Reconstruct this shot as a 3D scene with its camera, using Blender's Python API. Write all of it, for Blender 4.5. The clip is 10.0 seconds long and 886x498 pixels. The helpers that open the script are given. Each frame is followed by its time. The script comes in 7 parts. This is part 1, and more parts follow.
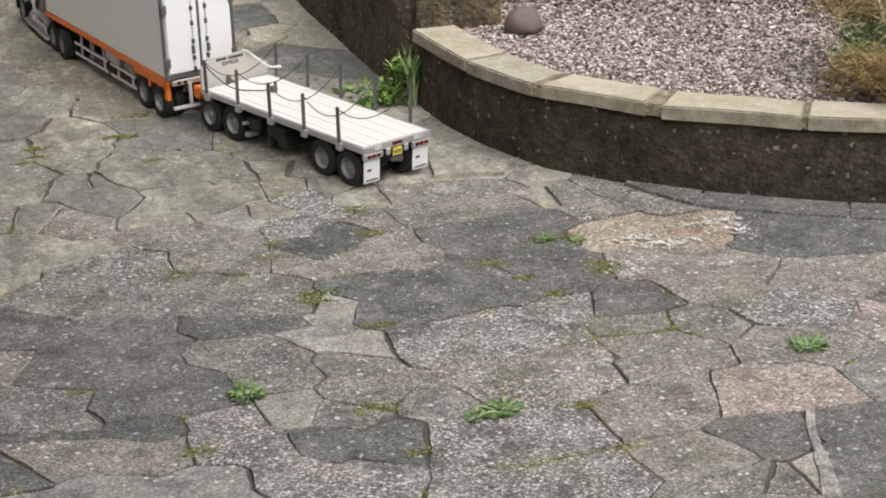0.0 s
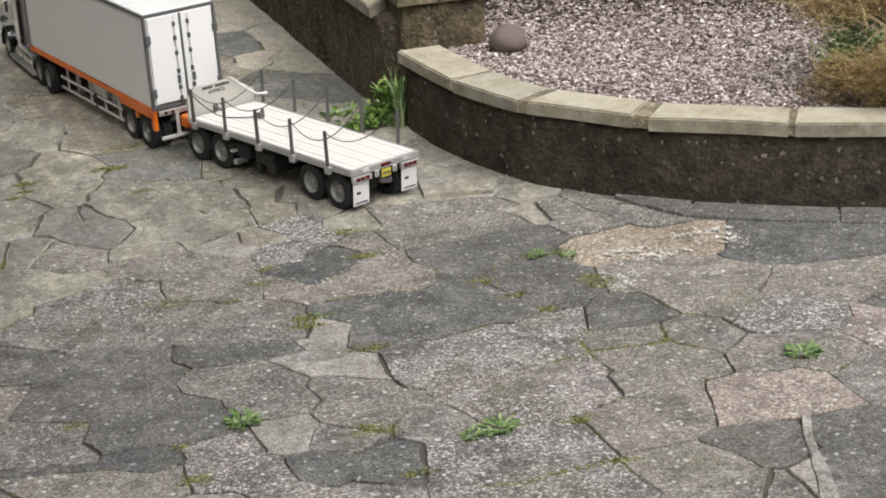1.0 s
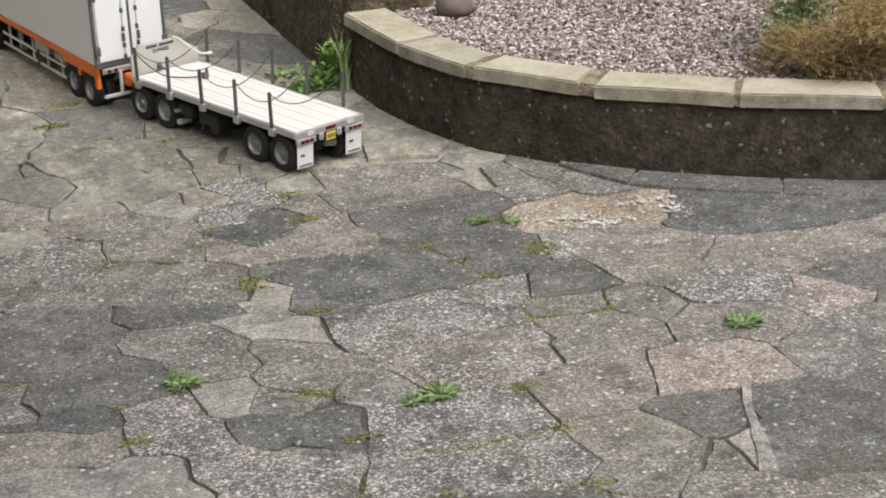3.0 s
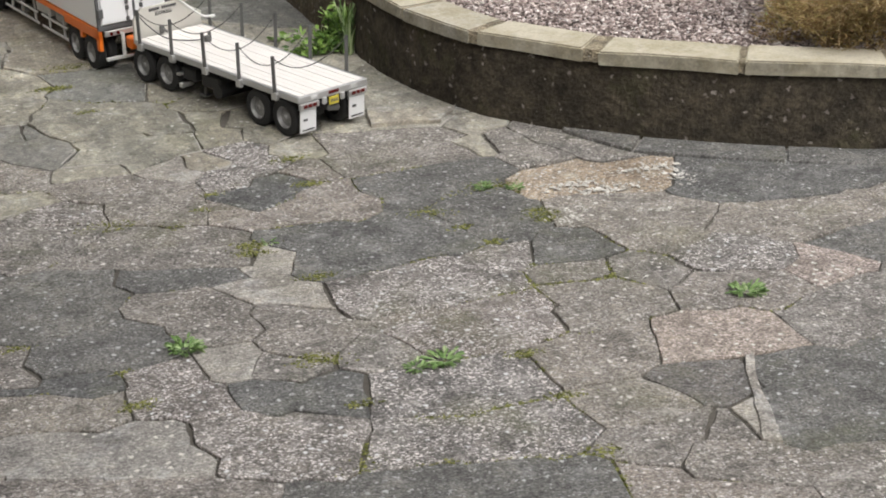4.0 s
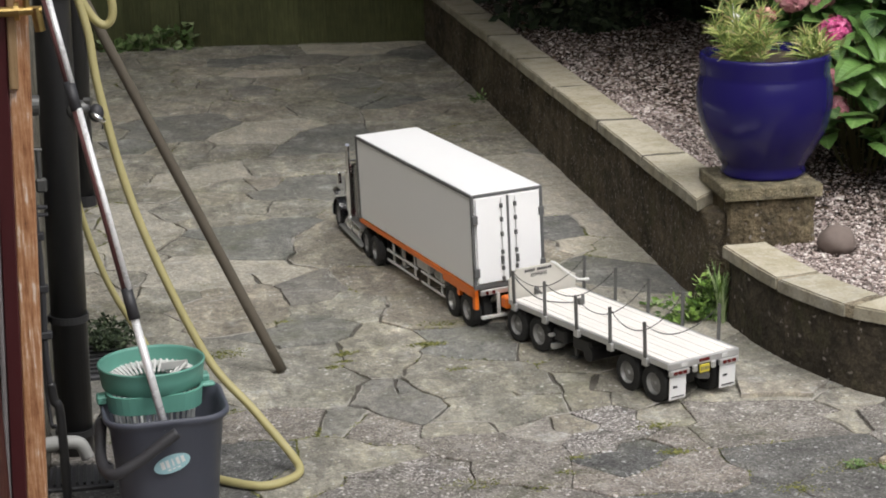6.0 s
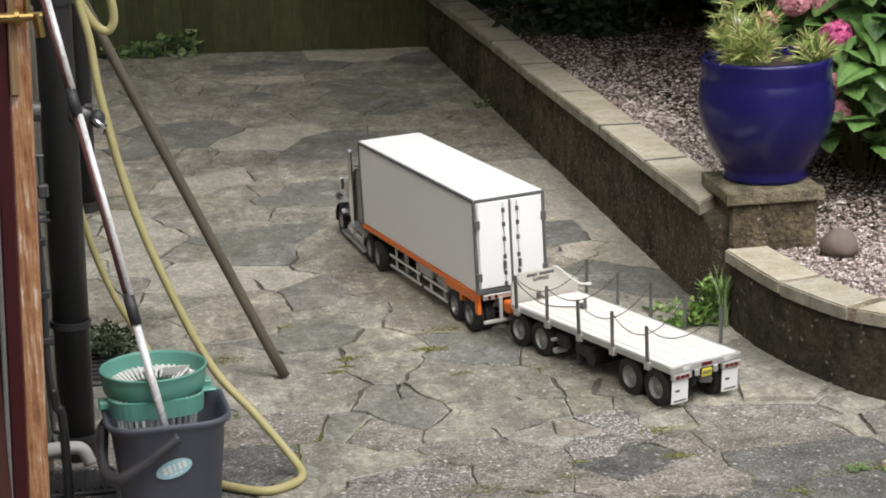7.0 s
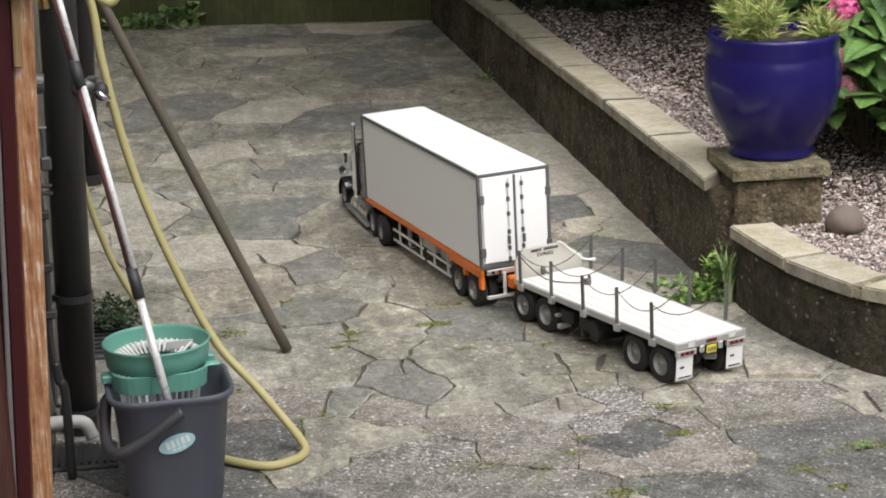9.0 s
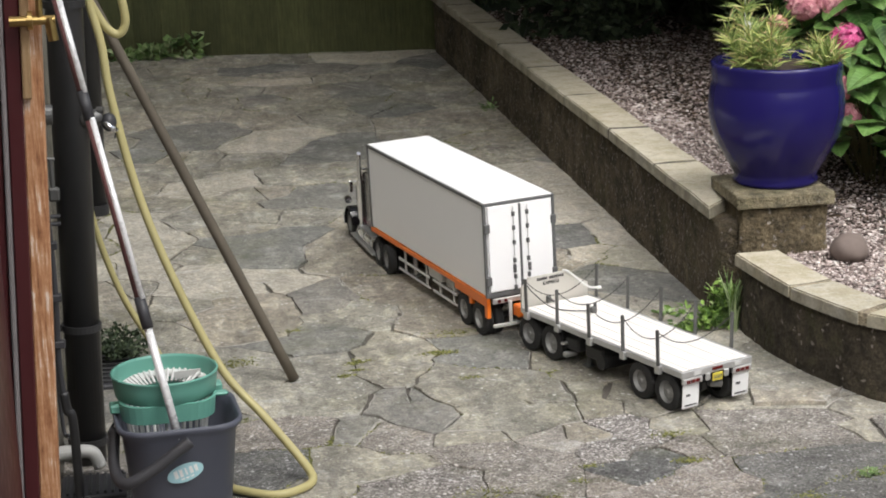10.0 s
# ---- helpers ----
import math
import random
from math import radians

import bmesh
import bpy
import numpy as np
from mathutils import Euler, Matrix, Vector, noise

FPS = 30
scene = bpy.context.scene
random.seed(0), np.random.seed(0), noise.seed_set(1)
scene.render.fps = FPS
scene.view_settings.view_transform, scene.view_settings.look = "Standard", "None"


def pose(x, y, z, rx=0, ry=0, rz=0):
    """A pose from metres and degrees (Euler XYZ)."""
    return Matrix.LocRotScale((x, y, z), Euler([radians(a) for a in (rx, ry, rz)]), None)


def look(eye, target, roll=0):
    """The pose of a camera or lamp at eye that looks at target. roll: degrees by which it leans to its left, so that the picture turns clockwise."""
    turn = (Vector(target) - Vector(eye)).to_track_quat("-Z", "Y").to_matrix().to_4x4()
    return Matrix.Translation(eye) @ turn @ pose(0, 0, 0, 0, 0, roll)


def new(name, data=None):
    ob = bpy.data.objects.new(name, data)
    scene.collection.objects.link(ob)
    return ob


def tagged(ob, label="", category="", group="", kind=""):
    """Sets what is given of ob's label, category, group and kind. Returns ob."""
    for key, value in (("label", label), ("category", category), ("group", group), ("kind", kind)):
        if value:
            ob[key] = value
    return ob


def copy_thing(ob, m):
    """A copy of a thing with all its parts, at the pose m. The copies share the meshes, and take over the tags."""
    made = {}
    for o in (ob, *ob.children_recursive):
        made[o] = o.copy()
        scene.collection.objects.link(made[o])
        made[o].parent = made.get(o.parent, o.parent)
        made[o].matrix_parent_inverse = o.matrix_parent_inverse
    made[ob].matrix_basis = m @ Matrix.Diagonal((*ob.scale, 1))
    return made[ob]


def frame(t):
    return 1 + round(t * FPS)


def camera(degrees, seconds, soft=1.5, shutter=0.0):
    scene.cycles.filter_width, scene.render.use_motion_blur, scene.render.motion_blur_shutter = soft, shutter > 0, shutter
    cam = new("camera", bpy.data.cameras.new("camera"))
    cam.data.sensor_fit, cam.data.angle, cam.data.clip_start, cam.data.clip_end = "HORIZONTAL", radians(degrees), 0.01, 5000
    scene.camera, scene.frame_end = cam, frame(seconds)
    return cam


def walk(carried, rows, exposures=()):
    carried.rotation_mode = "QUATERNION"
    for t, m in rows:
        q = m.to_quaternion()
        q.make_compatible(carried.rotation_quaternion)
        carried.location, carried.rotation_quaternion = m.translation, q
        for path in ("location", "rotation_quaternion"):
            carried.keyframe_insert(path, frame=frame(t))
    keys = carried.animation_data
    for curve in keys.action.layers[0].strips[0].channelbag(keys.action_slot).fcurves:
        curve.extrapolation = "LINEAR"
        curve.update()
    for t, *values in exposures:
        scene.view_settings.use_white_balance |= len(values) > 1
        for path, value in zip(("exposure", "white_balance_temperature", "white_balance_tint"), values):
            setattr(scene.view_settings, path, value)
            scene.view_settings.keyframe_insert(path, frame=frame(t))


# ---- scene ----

# ---- camera ----
cam = camera(25.97, 10.0, soft=1.85)

def gaze(x, y, z, yaw, pitch, roll):
    """The eye; yaw to the right of +y, pitch downwards, roll anticlockwise, in degrees."""
    a, p = radians(yaw), radians(pitch)
    eye = Vector((x, y, z))
    ahead = Vector((math.sin(a) * math.cos(p), math.cos(a) * math.cos(p), -math.sin(p)))
    return look(eye, eye + ahead, -roll)


# a camera held by hand: it turns, and sways by a centimetre or two
ROWS = [
    (0.0, -0.0039, -0.0173, 1.3981, 18.671, 21.567, 0.596),
    (0.5, 0.0047, -0.0211, 1.3994, 18.328, 21.326, 2.200),
    (1.0, 0.0071, -0.0230, 1.3967, 18.765, 20.959, 2.669),
    (1.5, 0.0094, -0.0224, 1.3968, 18.897, 21.006, 2.700),
    (2.0, 0.0092, -0.0203, 1.3956, 19.587, 21.257, 1.678),
    (2.5, 0.0080, -0.0171, 1.3971, 20.545, 21.783, 1.655),
    (2.7, 0.0080, -0.0161, 1.3974, 20.601, 21.857, 1.318),
    (3.8, 0.0034, -0.0007, 1.3966, 20.660, 23.099, 0.710),
    (4.0, 0.0028, 0.0002, 1.3967, 20.629, 23.189, 0.612),
    (4.5, -0.0038, 0.0051, 1.4014, 17.272, 20.888, 0.996),
    (5.0, -0.0069, 0.0108, 1.4069, 13.941, 19.127, 1.200),
    (5.5, -0.0077, 0.0099, 1.4076, 11.393, 16.433, 1.259),
    (5.7, -0.0071, 0.0090, 1.4067, 10.223, 15.683, 1.349),
    (6.8, 0.0037, 0.0033, 1.4011, 8.756, 14.938, 1.748),
    (7.0, 0.0037, 0.0029, 1.4007, 9.144, 15.016, 1.829),
    (7.5, -0.0002, 0.0071, 1.3984, 9.989, 15.112, 1.569),
    (8.0, -0.0012, 0.0146, 1.3980, 10.099, 15.621, 1.499),
    (8.5, -0.0067, 0.0225, 1.3980, 9.827, 15.852, 1.326),
    (9.0, -0.0027, 0.0236, 1.3989, 9.128, 15.809, 1.537),
    (9.5, -0.0084, 0.0182, 1.4031, 8.792, 15.567, 1.611),
    (10.0, -0.0113, 0.0106, 1.4043, 9.054, 14.963, 1.761),
]
walk(cam, [(t, gaze(*r)) for t, *r in ROWS], exposures=[(0.0, 0.0), (5.0, 0.0), (5.8, 0.03), (7.0, 0.14), (10.0, 0.22)])

# ---- light ----
world = bpy.data.worlds.new("overcast_sky")
scene.world = world
world.use_nodes = True
wn, wl = world.node_tree.nodes, world.node_tree.links
sky = wn.new("ShaderNodeTexSky")
sky.sky_type, sky.sun_disc = "NISHITA", False
sky.sun_elevation, sky.sun_rotation = radians(52), radians(195)
sky.air_density, sky.dust_density = 1.0, 4.0
grey = wn.new("ShaderNodeHueSaturation")
grey.inputs["Saturation"].default_value = 0.3
wl.new(sky.outputs[0], grey.inputs["Color"])
wl.new(grey.outputs[0], wn["Background"].inputs["Color"])
wn["Background"].inputs["Strength"].default_value = 0.198

sun_data = bpy.data.lights.new("sun", "SUN")
sun_data.energy, sun_data.angle, sun_data.color = 1.9, radians(27), (1.0, 0.97, 0.93)
sun = new("sun", sun_data)
sun.matrix_world = look((2.6, 1.0, 6.0), (0.0, 4.0, 0.0))


# ---- material helpers ----
def nodes_of(name):
    m = bpy.data.materials.new(name)
    m.use_nodes = True
    nt = m.node_tree
    return m, nt, nt.nodes["Principled BSDF"]


def rgb(c):
    return (*c, 1.0)


def tex(nt, kind, scale, coord, detail=4.0, rough=0.6, **kw):
    n = nt.nodes.new("ShaderNodeTex" + kind)
    n.inputs["Scale"].default_value = scale
    if kind == "Noise":
        n.inputs["Detail"].default_value, n.inputs["Roughness"].default_value = detail, rough
    nt.links.new(coord, n.inputs["Vector"])
    return n


def place(nt):
    return nt.nodes.new("ShaderNodeNewGeometry").outputs["Position"]


def ramp(nt, fac, stops):
    r = nt.nodes.new("ShaderNodeValToRGB")
    el = r.color_ramp.elements
    while len(el) < len(stops):
        el.new(0.5)
    for e, (p, c) in zip(el, stops):
        e.position, e.color = p, rgb(c) if len(c) == 3 else c
    nt.links.new(fac, r.inputs["Fac"])
    return r.outputs["Color"]


def mix(nt, fac, a, b, how="MIX"):
    n = nt.nodes.new("ShaderNodeMix")
    n.data_type, n.blend_type = "RGBA", how
    for sock, v in ((n.inputs["Factor"], fac), (n.inputs["A"], a), (n.inputs["B"], b)):
        if isinstance(v, bpy.types.NodeSocket):
            nt.links.new(v, sock)
        elif isinstance(v, (int, float)):
            sock.default_value = v
        else:
            sock.default_value = rgb(v)
    return n.outputs["Result"]


def bump(nt, bsdf, height, strength, distance):
    b = nt.nodes.new("ShaderNodeBump")
    b.inputs["Strength"].default_value, b.inputs["Distance"].default_value = strength, distance
    nt.links.new(height, b.inputs["Height"])
    nt.links.new(b.outputs["Normal"], bsdf.inputs["Normal"])


G0, G1 = (0.0, 0.0, 0.0), (1.0, 1.0, 1.0)


def plain(name, base, other, rough=0.5, metal=0.0, scale=40.0, relief=0.1, depth=0.001, coat=0.0, spread=0.5, even=False):
    """A surface of two close colours, mottled at two scales, with a fine relief."""
    m, nt, bsdf = nodes_of(name)
    pos = place(nt)
    big, fine = tex(nt, "Noise", scale * 0.15, pos), tex(nt, "Noise", scale, pos, 6.0)
    c = mix(nt, big.outputs["Fac"], base, other)
    c = mix(nt, ramp(nt, fine.outputs["Fac"], [(0.5 - spread / 2, G0), (0.5 + spread / 2, G1)]), c, mix(nt, 0.6, c, other))
    nt.links.new(c, bsdf.inputs["Base Color"])
    r = ramp(nt, fine.outputs["Fac"], [(0.2, (max(rough - 0.1, 0.02),) * 3), (0.8, (min(rough + 0.1, 1.0),) * 3)])
    if even:
        bsdf.inputs["Roughness"].default_value = rough
    else:
        nt.links.new(r, bsdf.inputs["Roughness"])
    bsdf.inputs["Metallic"].default_value = metal
    bsdf.inputs["Coat Weight"].default_value = coat
    if relief:
        bump(nt, bsdf, fine.outputs["Fac"], relief, depth)
    return m


def paving(name, dark, light, chips, chip_colour=(0.55, 0.52, 0.5), grain=1.0, wear=1.0):
    """Old concrete flag: cement with worn pebbles, lichen, damp stains and a green cast here and there."""
    m, nt, bsdf = nodes_of(name)
    pos = place(nt)
    # one shade a slab, whether it is an object or one of many in a mesh
    both, wrap = nt.nodes.new("ShaderNodeMath"), nt.nodes.new("ShaderNodeMath")
    both.operation, wrap.operation = "ADD", "FRACT"
    nt.links.new(nt.nodes.new("ShaderNodeObjectInfo").outputs["Random"], both.inputs[0])
    nt.links.new(nt.nodes.new("ShaderNodeNewGeometry").outputs["Random Per Island"], both.inputs[1])
    nt.links.new(both.outputs[0], wrap.inputs[0])
    rnd = wrap.outputs[0]
    big = tex(nt, "Noise", 5.0, pos, 5.0, 0.65)
    mid = tex(nt, "Noise", 28.0, pos, 6.0, 0.7)
    fine = tex(nt, "Noise", 190.0, pos, 3.0, 0.7)
    c = mix(nt, ramp(nt, big.outputs["Fac"], [(0.3, G0), (0.7, G1)]), dark, light)
    c = mix(nt, ramp(nt, mid.outputs["Fac"], [(0.35, (0.75,) * 3), (0.65, (0.0,) * 3)]), c, mix(nt, 0.5, c, dark))
    c = mix(nt, 0.9, c, ramp(nt, fine.outputs["Fac"], [(0.32, (1 - 0.45 * grain,) * 3), (0.5, (0.98,) * 3), (0.68, (1 + 0.5 * grain,) * 3)]), "MULTIPLY")
    blot = tex(nt, "Noise", 55.0, pos, 4.0, 0.65)
    c = mix(nt, 0.5, c, ramp(nt, blot.outputs["Fac"], [(0.32, (0.6,) * 3), (0.5, (1.0,) * 3), (0.68, (1.5, 1.48, 1.42))]), "MULTIPLY")
    c = mix(nt, 1.0, c, ramp(nt, rnd, [(0.0, (0.86, 0.865, 0.875)), (0.3, (1.0, 0.98, 0.95)), (0.55, (0.94, 0.945, 0.945)), (0.8, (1.07, 1.01, 0.975)), (1.0, (1.1, 1.09, 1.04))]), "MULTIPLY")
    # pale scuffs of old cement and dark damp stains
    scuff = ramp(nt, tex(nt, "Noise", 11.0, pos, 9.0, 0.72).outputs["Fac"], [(0.54, G0), (0.7, (0.55,) * 3)])
    c = mix(nt, scuff, c, tuple(min(v * 1.75 + 0.03, 0.6) for v in light))
    stain = ramp(nt, tex(nt, "Noise", 6.5, pos, 8.0, 0.7).outputs["Fac"], [(0.3, (0.5,) * 3), (0.46, G1)])
    c = mix(nt, 0.75, c, stain, "MULTIPLY")
    if grain < 0.6:
        # wide damp patches in the yard
        damp = ramp(nt, tex(nt, "Noise", 1.9, pos, 7.0, 0.62).outputs["Fac"], [(0.36, (0.74, 0.74, 0.7)), (0.56, (1.1,) * 3)])
        c = mix(nt, 0.7 * wear, c, damp, "MULTIPLY")
        # the face has flaked: ragged paler and darker scales, some with a crisp edge
        pull = nt.nodes.new("ShaderNodeVectorMath")
        pull.operation = "MULTIPLY"
        pull.inputs[1].default_value = (1.45, 0.6, 1.0)
        nt.links.new(pos, pull.inputs[0])
        flake = tex(nt, "Noise", 8.5, pull.outputs[0], 11.0, 0.78)
        c = mix(nt, 0.6 * wear, c, ramp(nt, flake.outputs["Fac"], [(0.34, (0.58, 0.58, 0.555)), (0.45, (0.88, 0.88, 0.86)), (0.53, (1.0,) * 3), (0.55, (1.28, 1.26, 1.2)), (0.7, (1.5, 1.47, 1.38))]), "MULTIPLY")
        # thin layers have come off in sheets, each with a clean edge
        shift = nt.nodes.new("ShaderNodeVectorMath")
        shift.operation = "MULTIPLY_ADD"
        nt.links.new(tex(nt, "Noise", 17.0, pos, 6.0, 0.7).outputs["Color"], shift.inputs[0])
        shift.inputs[1].default_value = (0.16, 0.1, 0.0)
        nt.links.new(pull.outputs[0], shift.inputs[2])
        for size, low, high in ((13.0, 0.76, 1.26), (31.0, 0.84, 1.2)):
            sheet = nt.nodes.new("ShaderNodeSeparateColor")
            nt.links.new(tex(nt, "Voronoi", size, shift.outputs[0]).outputs["Color"], sheet.inputs[0])
            c = mix(nt, 0.8 * wear, c, ramp(nt, sheet.outputs[0], [(0.0, (low,) * 3), (0.3, (0.95, 0.95, 0.94)), (0.7, (1.02, 1.02, 1.0)), (1.0, (high, high * 0.99, high * 0.95))]), "MULTIPLY")
        scale = tex(nt, "Noise", 26.0, pull.outputs[0], 9.0, 0.74)
        c = mix(nt, 0.75 * wear, c, ramp(nt, scale.outputs["Fac"], [(0.38, (0.56, 0.55, 0.53)), (0.43, (0.96,) * 3), (0.575, (1.03,) * 3), (0.6, (1.45, 1.43, 1.36))]), "MULTIPLY")
    else:
        # trodden paler in the middle of the walk, blotched by lichen
        blotch = tex(nt, "Noise", 13.0, pos, 9.0, 0.72)
        c = mix(nt, 0.6, c, ramp(nt, blotch.outputs["Fac"], [(0.36, (0.68,) * 3), (0.5, (1.0,) * 3), (0.64, (1.38, 1.35, 1.28))]), "MULTIPLY")
    # pebbles worn out of the cement
    warp = nt.nodes.new("ShaderNodeVectorMath")
    warp.operation = "MULTIPLY_ADD"
    nt.links.new(tex(nt, "Noise", 120.0, pos, 2.0).outputs["Color"], warp.inputs[0])
    warp.inputs[1].default_value = (0.012, 0.012, 0.012)
    nt.links.new(pos, warp.inputs[2])
    cells = tex(nt, "Voronoi", 205.0, warp.outputs[0])
    keep = nt.nodes.new("ShaderNodeSeparateColor")
    nt.links.new(cells.outputs["Color"], keep.inputs[0])
    c = mix(nt, 1.0, c, ramp(nt, keep.outputs[2], [(0.0, (1 - 0.22 * grain,) * 3), (0.5, (1.0,) * 3), (1.0, (1 + 0.22 * grain,) * 3)]), "MULTIPLY")
    pick = ramp(nt, keep.outputs[0], [(max(1.0 - chips, 0.0), G0), (min(1.02 - chips, 1.0), G1)])
    core = ramp(nt, cells.outputs["Distance"], [(0.42, G1), (0.6, G0)])
    patch = ramp(nt, tex(nt, "Noise", 13.0, pos, 5.0, 0.65).outputs["Fac"], [(0.36, (0.15,) * 3), (0.52, G1)])
    spots = mix(nt, 1.0, mix(nt, 1.0, pick, core, "MULTIPLY"), patch, "MULTIPLY")
    tint = mix(nt, keep.outputs[1], chip_colour, tuple(v * 0.4 for v in chip_colour))
    c = mix(nt, spots, c, tint)
    # larger, rarer white stones and lichen rosettes
    few = tex(nt, "Voronoi", 82.0, warp.outputs[0])
    keep2 = nt.nodes.new("ShaderNodeSeparateColor")
    nt.links.new(few.outputs["Color"], keep2.inputs[0])
    lich = mix(nt, 1.0, ramp(nt, keep2.outputs[0], [(0.95 - 0.16 * chips, G0), (0.96 - 0.16 * chips, G1)]), ramp(nt, few.outputs["Distance"], [(0.2, G1), (0.42, G0)]), "MULTIPLY")
    c = mix(nt, lich, c, tuple(min(v * 1.15, 0.7) for v in chip_colour))
    # green algae in drifts
    alga = ramp(nt, tex(nt, "Noise", 2.6, pos, 6.0, 0.7).outputs["Fac"], [(0.53, G0), (0.72, (0.5,) * 3)])
    c = mix(nt, alga, c, (0.13, 0.135, 0.06))
    nt.links.new(c, bsdf.inputs["Base Color"])
    bsdf.inputs["Roughness"].default_value = 0.85
    bsdf.inputs["Specular IOR Level"].default_value = 0.3
    h = mix(nt, 0.5, fine.outputs["Fac"], mid.outputs["Fac"])
    bump(nt, bsdf, mix(nt, 0.35, h, core), 0.35 + 0.35 * grain, 0.004)
    return m


def roughcast(name, dark, light, scale=70.0, stones=0.06, harsh=0.9):
    """Weathered wall of cement and shingle with algae."""
    m, nt, bsdf = nodes_of(name)
    pos = place(nt)
    big = tex(nt, "Noise", 4.0, pos, 6.0, 0.7)
    fine = tex(nt, "Noise", scale * 2, pos, 5.0, 0.7)
    warp = nt.nodes.new("ShaderNodeVectorMath")
    warp.operation = "MULTIPLY_ADD"
    nt.links.new(tex(nt, "Noise", 90.0, pos, 2.0).outputs["Color"], warp.inputs[0])
    warp.inputs[1].default_value = (0.02, 0.02, 0.02)
    nt.links.new(pos, warp.inputs[2])
    cells = tex(nt, "Voronoi", scale, warp.outputs[0])
    sep = nt.nodes.new("ShaderNodeSeparateColor")
    nt.links.new(cells.outputs["Color"], sep.inputs[0])
    c = mix(nt, ramp(nt, big.outputs["Fac"], [(0.3, G0), (0.7, G1)]), dark, light)
    c = mix(nt, harsh, c, ramp(nt, fine.outputs["Fac"], [(0.25, (0.25,) * 3), (0.75, (1.9,) * 3)]), "MULTIPLY")
    lump = tex(nt, "Noise", 26.0, pos, 4.0, 0.6)
    c = mix(nt, 0.8, c, ramp(nt, lump.outputs["Fac"], [(0.3, (0.45,) * 3), (0.7, (1.6, 1.52, 1.4))]), "MULTIPLY")
    stone = mix(nt, 1.0, ramp(nt, sep.outputs[0], [(1.0 - stones, G0), (1.01 - stones, G1)]), ramp(nt, cells.outputs["Distance"], [(0.25, G1), (0.4, G0)]), "MULTIPLY")
    c = mix(nt, stone, c, mix(nt, sep.outputs[1], (0.3, 0.27, 0.24), (0.12, 0.1, 0.09)))
    alga = ramp(nt, tex(nt, "Noise", 6.0, pos, 6.0, 0.7).outputs["Fac"], [(0.55, G0), (0.7, (0.6,) * 3)])
    c = mix(nt, alga, c, (0.075, 0.075, 0.035))
    nt.links.new(c, bsdf.inputs["Base Color"])
    bsdf.inputs["Roughness"].default_value = 0.95
    bsdf.inputs["Specular IOR Level"].default_value = 0.2
    bump(nt, bsdf, mix(nt, 0.4, cells.outputs["Distance"], fine.outputs["Fac"]), 1.0, 0.008)
    return m


def islands(name, stops, rough=0.8, patchy=0.3, trans=0.0):
    """Many small pieces in one mesh, each with its own shade."""
    m, nt, bsdf = nodes_of(name)
    geo = nt.nodes.new("ShaderNodeNewGeometry")
    c = ramp(nt, geo.outputs["Random Per Island"], stops)
    n = tex(nt, "Noise", 90.0, geo.outputs["Position"], 4.0)
    c = mix(nt, patchy, c, ramp(nt, n.outputs["Fac"], [(0.25, (0.5,) * 3), (0.75, (1.4,) * 3)]), "MULTIPLY")
    nt.links.new(c, bsdf.inputs["Base Color"])
    bsdf.inputs["Roughness"].default_value = rough
    bsdf.inputs["Specular IOR Level"].default_value = 0.3
    if trans:
        bsdf.inputs["Subsurface Weight"].default_value = 0.0
        bsdf.inputs["Transmission Weight"].default_value = 0.0
    return m


def leafy(name, a, b, vein, rough=0.3):
    """A leaf: two greens by leaf, a pale midrib and side veins."""
    m, nt, bsdf = nodes_of(name)
    pick = nt.nodes.new("ShaderNodeObjectInfo").outputs["Random"]
    own = nt.nodes.new("ShaderNodeTexCoord").outputs["Object"]
    c = mix(nt, pick, a, b)
    n = tex(nt, "Noise", 70.0, own, 4.0)
    c = mix(nt, 0.6, c, ramp(nt, n.outputs["Fac"], [(0.3, (0.6,) * 3), (0.7, (1.35,) * 3)]), "MULTIPLY")
    sep, side, arm, com = (nt.nodes.new("ShaderNode" + k) for k in ("SeparateXYZ", "Math", "Math", "CombineXYZ"))
    nt.links.new(own, sep.inputs[0])
    side.operation, arm.operation = "ABSOLUTE", "MULTIPLY_ADD"
    nt.links.new(sep.outputs["X"], side.inputs[0])
    nt.links.new(side.outputs[0], arm.inputs[0])
    arm.inputs[1].default_value = -0.8
    nt.links.new(sep.outputs["Y"], arm.inputs[2])
    nt.links.new(arm.outputs[0], com.inputs["X"])
    ribs = nt.nodes.new("ShaderNodeTexWave")
    ribs.inputs["Scale"].default_value, ribs.inputs["Distortion"].default_value = 26.0, 0.4
    nt.links.new(com.outputs[0], ribs.inputs["Vector"])
    line = ramp(nt, ribs.outputs["Fac"], [(0.82, G0), (1.0, (0.5,) * 3)])
    mid = ramp(nt, side.outputs[0], [(0.0, (0.7,) * 3), (0.0022, G0)])
    c = mix(nt, mix(nt, 1.0, line, mid, "LIGHTEN"), c, vein)
    nt.links.new(c, bsdf.inputs["Base Color"])
    bsdf.inputs["Roughness"].default_value = rough
    bump(nt, bsdf, ribs.outputs["Fac"], -0.35, 0.003)
    return m


